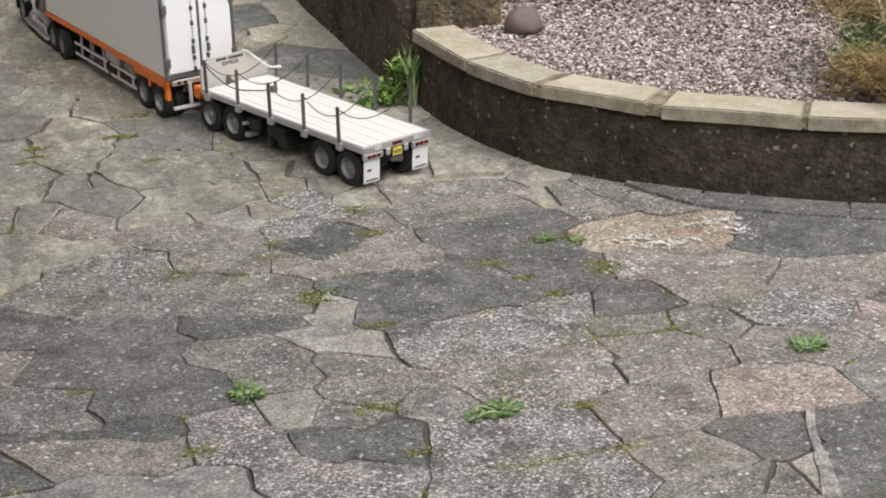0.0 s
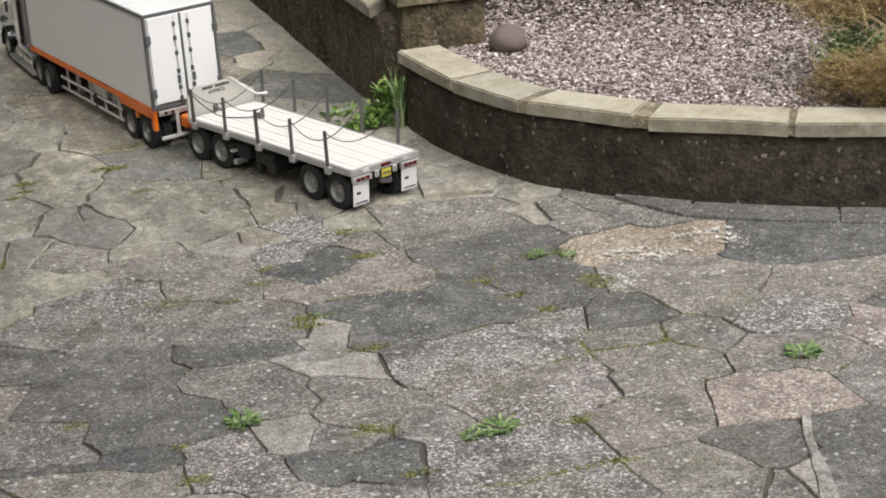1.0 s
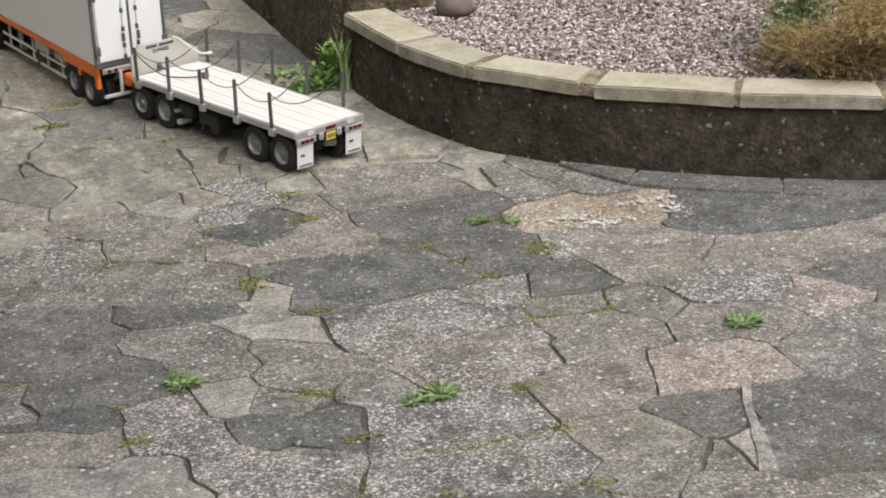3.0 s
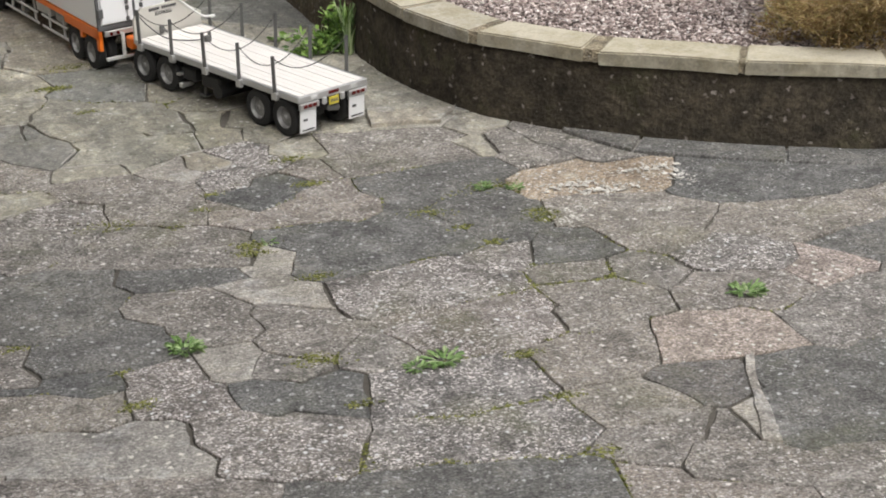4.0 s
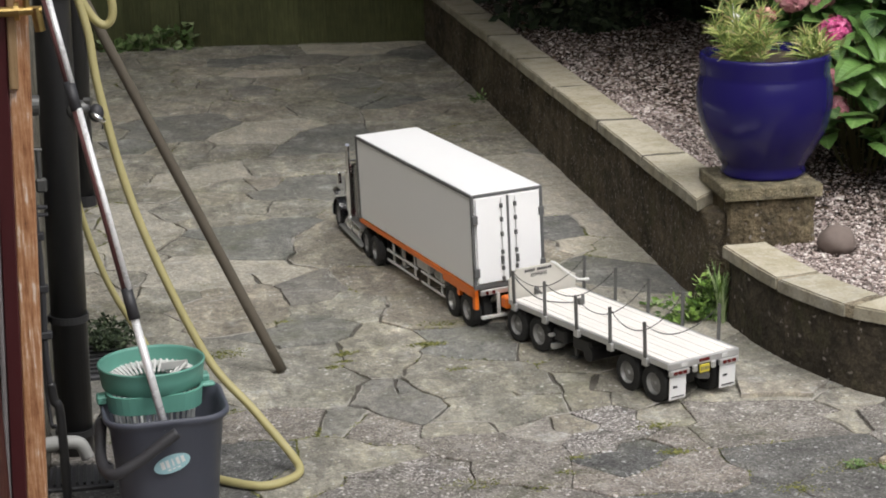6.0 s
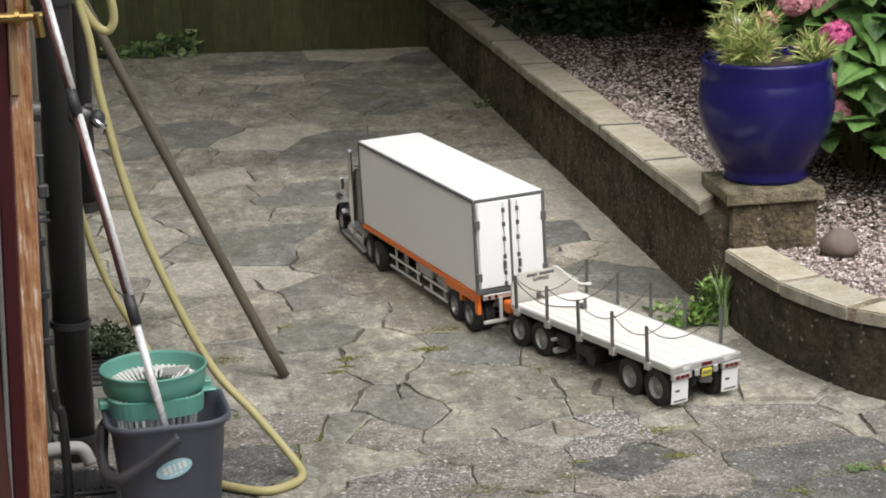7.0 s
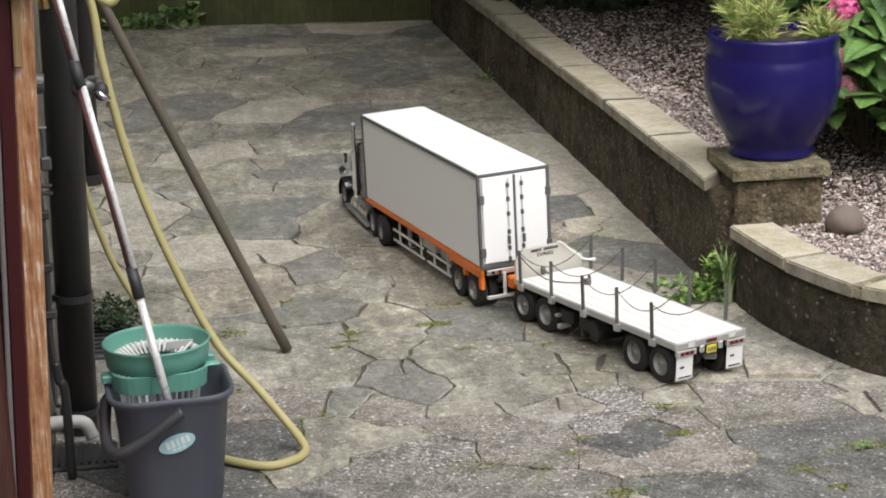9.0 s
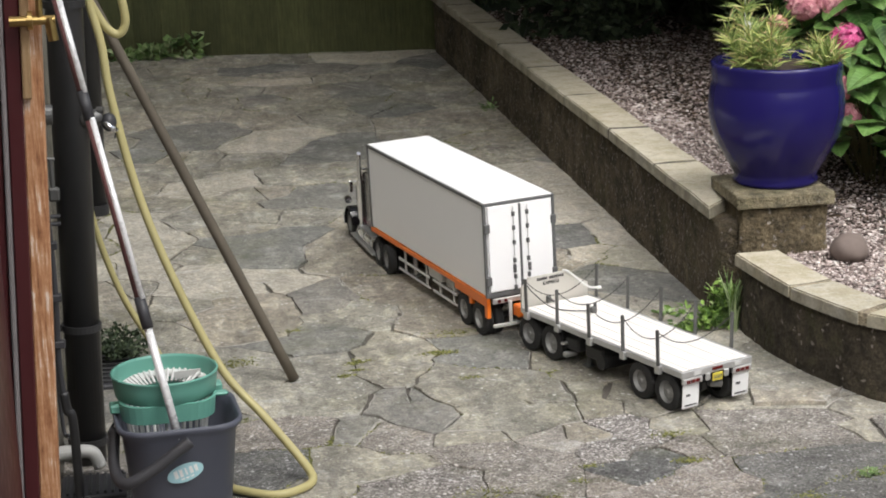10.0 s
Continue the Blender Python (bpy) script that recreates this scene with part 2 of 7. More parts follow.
def weathered(name, edge_tone=1.0):
    """Cast coping stone: sandy, some greyer, with dark lichen and yellow-green algae; a factor below 1 gives the darker
    side faces.
    """
    m, nt, bsdf = nodes_of(name)
    pos = place(nt)
    pick = nt.nodes.new("ShaderNodeObjectInfo").outputs["Random"]
    c = ramp(nt, pick, [(0.0, (0.39, 0.37, 0.31)), (0.3, (0.53, 0.487, 0.38)), (0.7, (0.5, 0.46, 0.352)), (1.0, (0.6, 0.565, 0.47))])
    big, fine = tex(nt, "Noise", 9.0, pos, 6.0, 0.7), tex(nt, "Noise", 150.0, pos, 5.0, 0.7)
    c = mix(nt, ramp(nt, big.outputs["Fac"], [(0.44, G0), (0.66, (0.65,) * 3)]), c, (0.29, 0.245, 0.135))
    c = mix(nt, ramp(nt, tex(nt, "Noise", 30.0, pos, 5.0, 0.7).outputs["Fac"], [(0.56, G0), (0.74, (0.45,) * 3)]), c, (0.15, 0.14, 0.105))
    c = mix(nt, ramp(nt, tex(nt, "Noise", 17.0, pos, 7.0, 0.7).outputs["Fac"], [(0.55, G0), (0.7, (0.5,) * 3)]), c, (0.6, 0.57, 0.5))
    c = mix(nt, 0.45, c, ramp(nt, fine.outputs["Fac"], [(0.25, (0.5,) * 3), (0.75, (1.45,) * 3)]), "MULTIPLY")
    if edge_tone < 1.0:
        c = mix(nt, 1.0, c, ramp(nt, tex(nt, "Noise", 19.0, pos, 6.0, 0.7).outputs["Fac"], [(0.35, (edge_tone * 0.7,) * 3), (0.65, (edge_tone * 1.3,) * 3)]), "MULTIPLY")
    nt.links.new(c, bsdf.inputs["Base Color"])
    bsdf.inputs["Roughness"].default_value = 0.9
    bump(nt, bsdf, fine.outputs["Fac"], 0.4, 0.003)
    return m


def grained(name, stops, rough):
    """Weathered timber: streaks along z, patches of worn paint, a fine relief."""
    m, nt, bsdf = nodes_of(name)
    pull = nt.nodes.new("ShaderNodeVectorMath")
    pull.operation = "MULTIPLY"
    pull.inputs[1].default_value = (1.0, 1.0, 0.07)
    nt.links.new(place(nt), pull.inputs[0])
    streak, patch = tex(nt, "Noise", 130.0, pull.outputs[0], 5.0, 0.65), tex(nt, "Noise", 14.0, place(nt), 5.0, 0.7)
    c = ramp(nt, mix(nt, 0.35, streak.outputs["Fac"], patch.outputs["Fac"]), stops)
    pick = nt.nodes.new("ShaderNodeObjectInfo").outputs["Random"]
    c = mix(nt, 1.0, c, ramp(nt, pick, [(0.0, (0.8,) * 3), (1.0, (1.2,) * 3)]), "MULTIPLY")
    nt.links.new(c, bsdf.inputs["Base Color"])
    bsdf.inputs["Roughness"].default_value = rough
    bump(nt, bsdf, streak.outputs["Fac"], 0.7, 0.004)
    return m


# ---- materials ----
PAVE = {
    "d": paving("slab_dark_grey", (0.114, 0.114, 0.11), (0.186, 0.184, 0.177), 0.2, (0.42, 0.42, 0.41), 1.2),
    "m": paving("slab_grey", (0.172, 0.161, 0.147), (0.283, 0.266, 0.245), 0.34, (0.6, 0.56, 0.53), 1.3),
    "s": paving("slab_pebbly", (0.15, 0.14, 0.13), (0.25, 0.237, 0.222), 0.55, (0.8, 0.74, 0.71), 1.35),
    "l": paving("slab_pale", (0.265, 0.25, 0.228), (0.4, 0.38, 0.348), 0.25, (0.58, 0.55, 0.5)),
    "k": paving("yard_slab_dark_grey", (0.185, 0.186, 0.176), (0.27, 0.269, 0.255), 0.05, (0.34, 0.34, 0.33), 0.58, 0.6),
    "y": paving("yard_slab_grey", (0.25, 0.24, 0.213), (0.39, 0.374, 0.333), 0.08, (0.5, 0.48, 0.44), 0.58),
    "w": paving("yard_slab_pale", (0.41, 0.388, 0.338), (0.53, 0.505, 0.445), 0.05, (0.62, 0.6, 0.55), 0.58, 0.45),
    "p": paving("slab_pink", (0.19, 0.165, 0.148), (0.3, 0.262, 0.238), 0.68, (0.72, 0.61, 0.56), 1.3),
    "e": paving("patch_of_sand_and_cement", (0.265, 0.212, 0.158), (0.43, 0.36, 0.285), 0.35, (0.68, 0.65, 0.6), 1.3),
}
M_JOINT = plain("mortar_and_soil", (0.03, 0.027, 0.022), (0.13, 0.118, 0.098), 0.95, scale=90, relief=0.8, depth=0.006)
M_WALL = roughcast("roughcast_wall", (0.027, 0.024, 0.019), (0.076, 0.066, 0.05), 70.0, 0.09, 0.7)
M_BROWNWALL = roughcast("brown_mossy_wall", (0.034, 0.029, 0.021), (0.128, 0.108, 0.077), 85.0, 0.26)
M_CAP = weathered("coping_stone")
M_CAPEDGE = weathered("coping_stone_dark_edge", 0.58)
M_PIER = roughcast("pier_block", (0.05, 0.041, 0.027), (0.16, 0.134, 0.09), 70.0, 0.24)
M_PIERCAP = roughcast("pier_cap_stone", (0.135, 0.12, 0.082), (0.26, 0.236, 0.168), 110.0)
M_GRAVEL = islands("pink_grey_gravel", [(0.0, (0.115, 0.09, 0.082)), (0.3, (0.29, 0.228, 0.21)), (0.6, (0.455, 0.377, 0.345)), (0.85, (0.64, 0.562, 0.525)), (1.0, (0.85, 0.8, 0.765))])
M_SOIL = plain("bed_soil", (0.028, 0.022, 0.017), (0.07, 0.056, 0.045), 0.95, scale=120, relief=0.8, depth=0.006)
M_FENCE = grained("fence_board", [(0.25, (0.04, 0.043, 0.017)), (0.5, (0.075, 0.082, 0.032)), (0.8, (0.13, 0.137, 0.058))], 0.9)
M_TIMBER = grained("weathered_orange_timber", [(0.34, (0.05, 0.026, 0.016)), (0.41, (0.32, 0.135, 0.06)), (0.5, (0.5, 0.25, 0.12)), (0.56, (0.62, 0.37, 0.22)), (0.6, (0.8, 0.66, 0.55))], 0.85)
M_TAN = grained("bare_tan_timber", [(0.25, (0.16, 0.1, 0.05)), (0.5, (0.34, 0.22, 0.11)), (0.8, (0.5, 0.36, 0.22))], 0.85)
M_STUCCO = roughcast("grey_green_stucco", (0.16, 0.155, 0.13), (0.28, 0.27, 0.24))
M_PALEPOINT = plain("pale_pointing", (0.17, 0.155, 0.13), (0.46, 0.44, 0.4), 0.95, scale=70, relief=0.7, depth=0.004, spread=0.25)
M_REDFRAME = plain("oxblood_paint", (0.045, 0.008, 0.01), (0.07, 0.014, 0.016), 0.4, scale=30, relief=0.1)
M_GREYSTRIP = plain("grey_seal", (0.15, 0.14, 0.14), (0.22, 0.2, 0.2), 0.6)
M_BLACKPIPE = plain("black_pipe_plastic", (0.016, 0.016, 0.017), (0.038, 0.038, 0.04), 0.36, scale=25, relief=0.08)
M_GREYPIPE = plain("grey_waste_pipe", (0.42, 0.42, 0.41), (0.52, 0.52, 0.5), 0.45)
M_HOSE = plain("yellow_hose", (0.34, 0.3, 0.125), (0.47, 0.42, 0.2), 0.45, scale=30, relief=0.1)
M_WOOD = plain("grey_brown_pole_wood", (0.055, 0.046, 0.033), (0.125, 0.105, 0.078), 0.75, scale=90, relief=0.4, depth=0.002)
M_CHROME = plain("polished_steel", (0.75, 0.75, 0.76), (0.85, 0.85, 0.85), 0.16, 1.0, relief=0.0)
M_BRASS = plain("tarnished_brass", (0.4, 0.27, 0.09), (0.55, 0.4, 0.16), 0.35, 1.0, relief=0.1)
M_POLE = plain("maroon_pole_paint", (0.12, 0.05, 0.05), (0.17, 0.08, 0.08), 0.35)
M_POLESILVER = plain("bare_aluminium", (0.8, 0.8, 0.81), (0.88, 0.88, 0.88), 0.28, 0.2, relief=0.05)
M_GREYPLASTIC = plain("slate_grey_plastic", (0.07, 0.076, 0.1), (0.092, 0.099, 0.126), 0.45, scale=30, relief=0.1)
M_DARKPLASTIC = plain("charcoal_plastic", (0.03, 0.03, 0.034), (0.05, 0.05, 0.055), 0.5)
M_GREEN = plain("sea_green_plastic", (0.11, 0.31, 0.245), (0.15, 0.38, 0.305), 0.4, scale=25, relief=0.08)
M_WHITEPLASTIC = plain("white_plastic", (0.62, 0.62, 0.6), (0.72, 0.72, 0.7), 0.4)
M_LABEL = plain("pale_blue_label", (0.25, 0.47, 0.53), (0.36, 0.56, 0.6), 0.4)
M_POT = plain("cobalt_glaze", (0.011, 0.0085, 0.075), (0.015, 0.0115, 0.098), 0.26, scale=14, relief=0.0, even=True, coat=0.25)
M_POT.node_tree.nodes["Principled BSDF"].inputs["Specular IOR Level"].default_value = 0.2
M_POT.node_tree.nodes["Principled BSDF"].inputs["Coat Roughness"].default_value = 0.06
M_COMPOST = plain("compost", (0.03, 0.022, 0.016), (0.07, 0.05, 0.035), 0.95, scale=150, relief=0.9, depth=0.006)
M_BLADE = islands("grassy_blades", [(0.0, (0.13, 0.2, 0.06)), (0.4, (0.27, 0.36, 0.1)), (0.75, (0.5, 0.54, 0.17)), (0.9, (0.6, 0.58, 0.28)), (1.0, (0.42, 0.27, 0.15))], 0.5)
M_PETAL = islands("white_petals", [(0.0, (0.75, 0.75, 0.7)), (1.0, (0.85, 0.85, 0.8))], 0.6)
M_DRYBLOOM = islands("faded_flowers", [(0.0, (0.35, 0.14, 0.11)), (1.0, (0.6, 0.36, 0.28))], 0.7)
M_LEAF = leafy("hydrangea_leaf_green", (0.04, 0.11, 0.026), (0.14, 0.262, 0.065), (0.23, 0.34, 0.13))
M_BARK = plain("dark_bark", (0.02, 0.017, 0.013), (0.05, 0.042, 0.033), 0.9, scale=50, relief=0.8, depth=0.006)
M_STEM = plain("green_brown_stem", (0.08, 0.08, 0.03), (0.14, 0.12, 0.05), 0.7)
M_PINK = islands("magenta_petals", [(0.0, (0.45, 0.04, 0.16)), (0.5, (0.62, 0.09, 0.27)), (1.0, (0.75, 0.22, 0.4))], 0.6)
M_ROSE = islands("dusty_pink_petals", [(0.0, (0.4, 0.14, 0.18)), (0.5, (0.58, 0.24, 0.28)), (1.0, (0.68, 0.38, 0.38))], 0.6)
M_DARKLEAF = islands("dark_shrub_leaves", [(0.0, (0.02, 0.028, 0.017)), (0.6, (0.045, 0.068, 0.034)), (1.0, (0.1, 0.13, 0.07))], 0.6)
M_BLUELEAF = islands("blue_green_leaves", [(0.0, (0.02, 0.05, 0.03)), (0.6, (0.055, 0.12, 0.08)), (1.0, (0.13, 0.22, 0.16))], 0.5)
M_SHADELITTER = islands("soil_and_litter_for_shade", [(0.0, (0.02, 0.015, 0.011)), (0.7, (0.07, 0.05, 0.035)), (1.0, (0.16, 0.11, 0.07))], 0.95)
M_HEATH = islands("brown_heather_sprigs", [(0.0, (0.13, 0.075, 0.035)), (0.4, (0.3, 0.19, 0.08)), (0.75, (0.36, 0.29, 0.11)), (1.0, (0.54, 0.44, 0.24))], 0.8)
M_TWIG = plain("dry_twig", (0.3, 0.22, 0.12), (0.48, 0.38, 0.22), 0.8)
M_WEED = islands("weed_leaves", [(0.0, (0.08, 0.15, 0.045)), (0.5, (0.19, 0.3, 0.1)), (1.0, (0.38, 0.46, 0.25))], 0.55)
M_PALEWEED = islands("pale_weed_leaves", [(0.0, (0.12, 0.2, 0.06)), (0.5, (0.25, 0.34, 0.12)), (1.0, (0.42, 0.5, 0.25))], 0.6)
M_DEEPWEED = islands("deep_green_weed_leaves", [(0.0, (0.04, 0.085, 0.018)), (0.5, (0.12, 0.22, 0.04)), (0.85, (0.24, 0.38, 0.085)), (1.0, (0.4, 0.5, 0.22))], 0.5)
M_CRUMB = islands("white_mortar_crumbs", [(0.0, (0.4, 0.38, 0.34)), (1.0, (0.7, 0.68, 0.63))], 0.9)
M_MOSS = islands("moss_tufts", [(0.0, (0.065, 0.07, 0.02)), (0.5, (0.155, 0.165, 0.05)), (1.0, (0.3, 0.3, 0.11))], 0.95)
M_CAPJOINT = roughcast("coping_mortar", (0.19, 0.165, 0.12), (0.36, 0.32, 0.245), 130.0)
M_STONE = plain("round_boulder", (0.1, 0.078, 0.068), (0.21, 0.165, 0.145), 0.8, scale=60, relief=0.4, depth=0.003)
# model vehicles
M_BOXWHITE = plain("trailer_white_panel", (0.84, 0.84, 0.845), (0.88, 0.88, 0.88), 0.5, scale=12, relief=0.03)
M_ROOFWHITE = plain("trailer_roof_white", (0.88, 0.88, 0.88), (0.9, 0.9, 0.9), 0.4, scale=12, relief=0.02)
M_TRIM = plain("grey_edge_trim", (0.075, 0.078, 0.08), (0.12, 0.12, 0.12), 0.5)
M_ORANGE = plain("orange_enamel", (0.72, 0.15, 0.012), (0.8, 0.19, 0.02), 0.38, scale=25, relief=0.03)
M_ALU = plain("matt_aluminium", (0.5, 0.5, 0.5), (0.62, 0.62, 0.61), 0.45, 0.75, relief=0.06)
M_GREYPAINT = plain("light_grey_paint", (0.5, 0.5, 0.49), (0.6, 0.6, 0.58), 0.5)
M_TYRE = plain("tyre_rubber", (0.009, 0.009, 0.009), (0.02, 0.02, 0.02), 0.8, scale=120, relief=0.3)
M_RIM = plain("wheel_rim_grey", (0.2, 0.2, 0.2), (0.3, 0.3, 0.29), 0.45, 0.3)
M_BLACK = plain("black_chassis_paint", (0.01, 0.01, 0.011), (0.022, 0.022, 0.023), 0.5)
M_GLOSSBLACK = plain("black_gloss_paint", (0.006, 0.006, 0.008), (0.012, 0.011, 0.013), 0.15, coat=0.5, relief=0.0)
M_MAROON = plain("maroon_gloss_paint", (0.055, 0.006, 0.012), (0.08, 0.01, 0.018), 0.18, coat=0.5, relief=0.0)
M_PLANK = plain("bleached_deck_plank", (0.72, 0.69, 0.64), (0.84, 0.81, 0.77), 0.75, scale=120, relief=0.3, depth=0.0006)
M_STEEL = plain("dull_post_steel", (0.09, 0.09, 0.088), (0.15, 0.15, 0.145), 0.45, 0.5)
M_CHAIN = plain("dark_chain_steel", (0.06, 0.058, 0.055), (0.1, 0.095, 0.09), 0.6, 0.5)
M_BOARD = plain("headboard_cream_paint", (0.5, 0.48, 0.43), (0.58, 0.56, 0.51), 0.55)
M_REDLENS = plain("red_lamp_lens", (0.08, 0.008, 0.007), (0.12, 0.01, 0.009), 0.25, relief=0.0)
M_YELLOW = plain("yellow_plate_paint", (0.5, 0.42, 0.04), (0.58, 0.49, 0.06), 0.4)
M_INK = plain("dark_lettering", (0.03, 0.03, 0.035), (0.05, 0.05, 0.05), 0.6, relief=0.0)
M_FLAP = plain("white_mud_flap", (0.66, 0.66, 0.66), (0.74, 0.74, 0.74), 0.5)
M_GLASS = plain("smoked_window", (0.01, 0.011, 0.012), (0.018, 0.019, 0.02), 0.05, relief=0.0)


# ---- mesh helpers ----
def part(name, bm, material, parent=None, label="", smooth=False):
    """Links a bmesh (or a finished mesh) as one object under a thing or under a part."""
    if isinstance(bm, bpy.types.Mesh):
        me = bm
    else:
        bmesh.ops.recalc_face_normals(bm, faces=bm.faces)
        me = bpy.data.meshes.new(name)
        for f in bm.faces:
            f.smooth = smooth
        bm.to_mesh(me)
        bm.free()
        me.materials.append(material)
    ob = new(name, me)
    ob.parent = parent
    if label:
        tagged(ob, label)
    return ob


def thing(name, m, label, category, group="", kind=""):
    ob = new(name)
    ob.empty_display_size = 0.05
    ob.matrix_world = m
    return tagged(ob, label, category, group, kind)


def block(bm, c, s, bevel=0.0, turn=None, seg=1):
    """A box of size s about c, its edges rounded off."""
    r = bmesh.ops.create_cube(bm, size=1.0)
    vs = r["verts"]
    bmesh.ops.scale(bm, vec=s, verts=vs)
    if bevel:
        es = list({e for v in vs for e in v.link_edges})
        vs = list({v for f in bmesh.ops.bevel(bm, geom=es, offset=bevel, segments=seg, affect="EDGES")["faces"] for v in f.verts} | {v for v in vs if v.is_valid})
    if turn is not None:
        bmesh.ops.rotate(bm, cent=(0, 0, 0), matrix=turn, verts=vs)
    bmesh.ops.translate(bm, vec=c, verts=vs)
    return vs


def rod(bm, a, b, r, r2=None, seg=10):
    a, b = Vector(a), Vector(b)
    d = b - a
    q = d.to_track_quat("Z", "Y").to_matrix().to_4x4()
    m = Matrix.Translation((a + b) / 2) @ q
    bmesh.ops.create_cone(bm, cap_ends=True, segments=seg, radius1=r, radius2=r if r2 is None else r2, depth=d.length, matrix=m)


def lathe(bm, profile, seg=32, centre=(0, 0, 0)):
    rings = []
    for r, z in profile:
        rings.append([bm.verts.new((centre[0] + r * math.cos(2 * math.pi * k / seg), centre[1] + r * math.sin(2 * math.pi * k / seg), centre[2] + z)) for k in range(seg)])
    for lo, hi in zip(rings, rings[1:]):
        for k in range(seg):
            bm.faces.new((lo[k], lo[(k + 1) % seg], hi[(k + 1) % seg], hi[k]))
    return rings


def curve_points(pts, n=8):
    """Catmull-Rom through the points."""
    p = [Vector(q) for q in pts]
    p = [2 * p[0] - p[1]] + p + [2 * p[-1] - p[-2]]
    out = []
    for i in range(1, len(p) - 2):
        for k in range(n):
            t = k / n
            a, b, c, d = p[i - 1], p[i], p[i + 1], p[i + 2]
            out.append(0.5 * ((2 * b) + (c - a) * t + (2 * a - 5 * b + 4 * c - d) * t * t + (3 * b - a - 3 * c + d) * t ** 3))
    return out + [p[-2]]


def tube(bm, pts, r, seg=8, taper=1.0):
    rings = []
    n = len(pts)
    side = None
    for i, p in enumerate(pts):
        d = (pts[min(i + 1, n - 1)] - pts[max(i - 1, 0)]).normalized()
        if side is None:
            side = d.orthogonal().normalized()
        side = (side - d * side.dot(d)).normalized()
        up = d.cross(side)
        rr = r * (1 + (taper - 1) * i / max(n - 1, 1))
        rings.append([bm.verts.new(p + rr * (math.cos(2 * math.pi * k / seg) * side + math.sin(2 * math.pi * k / seg) * up)) for k in range(seg)])
    for a, b in zip(rings, rings[1:]):
        for k in range(seg):
            bm.faces.new((a[k], a[(k + 1) % seg], b[(k + 1) % seg], b[k]))
    bm.faces.new(rings[0][::-1]), bm.faces.new(rings[-1])


def prism(bm, outline, z0, z1):
    """Extrudes a flat outline (x, y) from z0 to z1."""
    lo, hi = [bm.verts.new((x, y, z0)) for x, y in outline], [bm.verts.new((x, y, z1)) for x, y in outline]
    n = len(outline)
    bm.faces.new(lo[::-1]), bm.faces.new(hi)
    for k in range(n):
        bm.faces.new((lo[k], lo[(k + 1) % n], hi[(k + 1) % n], hi[k]))
    return lo, hi


def from_arrays(name, verts, faces, material, parent=None, label=""):
    me = bpy.data.meshes.new(name)
    me.from_pydata(verts, [], faces)
    me.update()
    me.materials.append(material)
    ob = new(name, me)
    ob.parent = parent
    if label:
        tagged(ob, label)
    return ob


rnd = random.Random(7)

# ---- ground and walls ----
bm = bmesh.new()
bmesh.ops.create_grid(bm, x_segments=8, y_segments=8, size=150.0)
ground = part("ground", bm, M_JOINT)
ground.location.z = -0.0055
tagged(ground, "bed of old mortar and soil between the paving slabs", "ground", kind="structure")

# front foot of the curved wall, from its free end at the pier to the right
FOOT = curve_points([(1.386, 4.262, 0), (1.392, 4.1, 0), (1.43, 3.905, 0), (1.517, 3.695, 0), (1.705, 3.49, 0), (1.93, 3.325, 0), (2.19, 3.185, 0), (2.6, 3.02, 0), (3.3, 2.82, 0), (4.4, 2.56, 0), (5.49, 2.35, 0)], 10)
WALL_X, HOUSE_X, FENCE_Y = 1.365, -0.21, 8.98


def offset_line(pts, d):
    """The line shifted d to its left, level."""
    out = []
    for i, p in enumerate(pts):
        t = pts[min(i + 1, len(pts) - 1)] - pts[max(i - 1, 0)]
        out.append(p + Vector((-t.y, t.x, 0)).normalized() * d)
    return out


def swept_wall(bm, front, back, z0, z1, rows):
    """A wall between two lines, its faces cut into a grid and roughened."""
    n = len(front)
    grid = []
    for line in (front, back):
        grid.append([[bm.verts.new((p.x, p.y, z0 + (z1 - z0) * k / rows)) for k in range(rows + 1)] for p in line])
    for side in grid:
        for a, b in zip(side, side[1:]):
            for k in range(rows):
                bm.faces.new((a[k], b[k], b[k + 1], a[k + 1]))
    for i in range(n - 1):
        bm.faces.new((grid[0][i][rows], grid[0][i + 1][rows], grid[1][i + 1][rows], grid[1][i][rows]))
    for i in (0, n - 1):
        for k in range(rows):
            bm.faces.new((grid[0][i][k], grid[0][i][k + 1], grid[1][i][k + 1], grid[1][i][k]))
    for v in bm.verts:
        w = noise.noise_vector(v.co * 14) * 0.004 + noise.noise_vector(v.co * 45) * 0.0025
        v.co += Vector((w.x, w.y, 0))


bm = bmesh.new()
fine_foot = curve_points([p for p in FOOT[::3]] + [FOOT[-1]], 9)
swept_wall(bm, fine_foot, offset_line(fine_foot, 0.085), -0.02, 0.163, 10)
curved_wall = tagged(part("curved_garden_wall", bm, M_WALL, smooth=True), "low curved retaining wall of dark weathered roughcast", "garden wall", kind="structure")

bm = bmesh.new()
line = [Vector((WALL_X, 4.35 + 0.03 * k, 0)) for k in range(146)]
swept_wall(bm, line, [p + Vector((0.1, 0, 0)) for p in line], -0.02, 0.244, 12)
straight_wall = tagged(part("straight_garden_wall", bm, M_BROWNWALL, smooth=True), "low straight retaining wall of dark mossy roughcast", "garden wall", kind="structure")


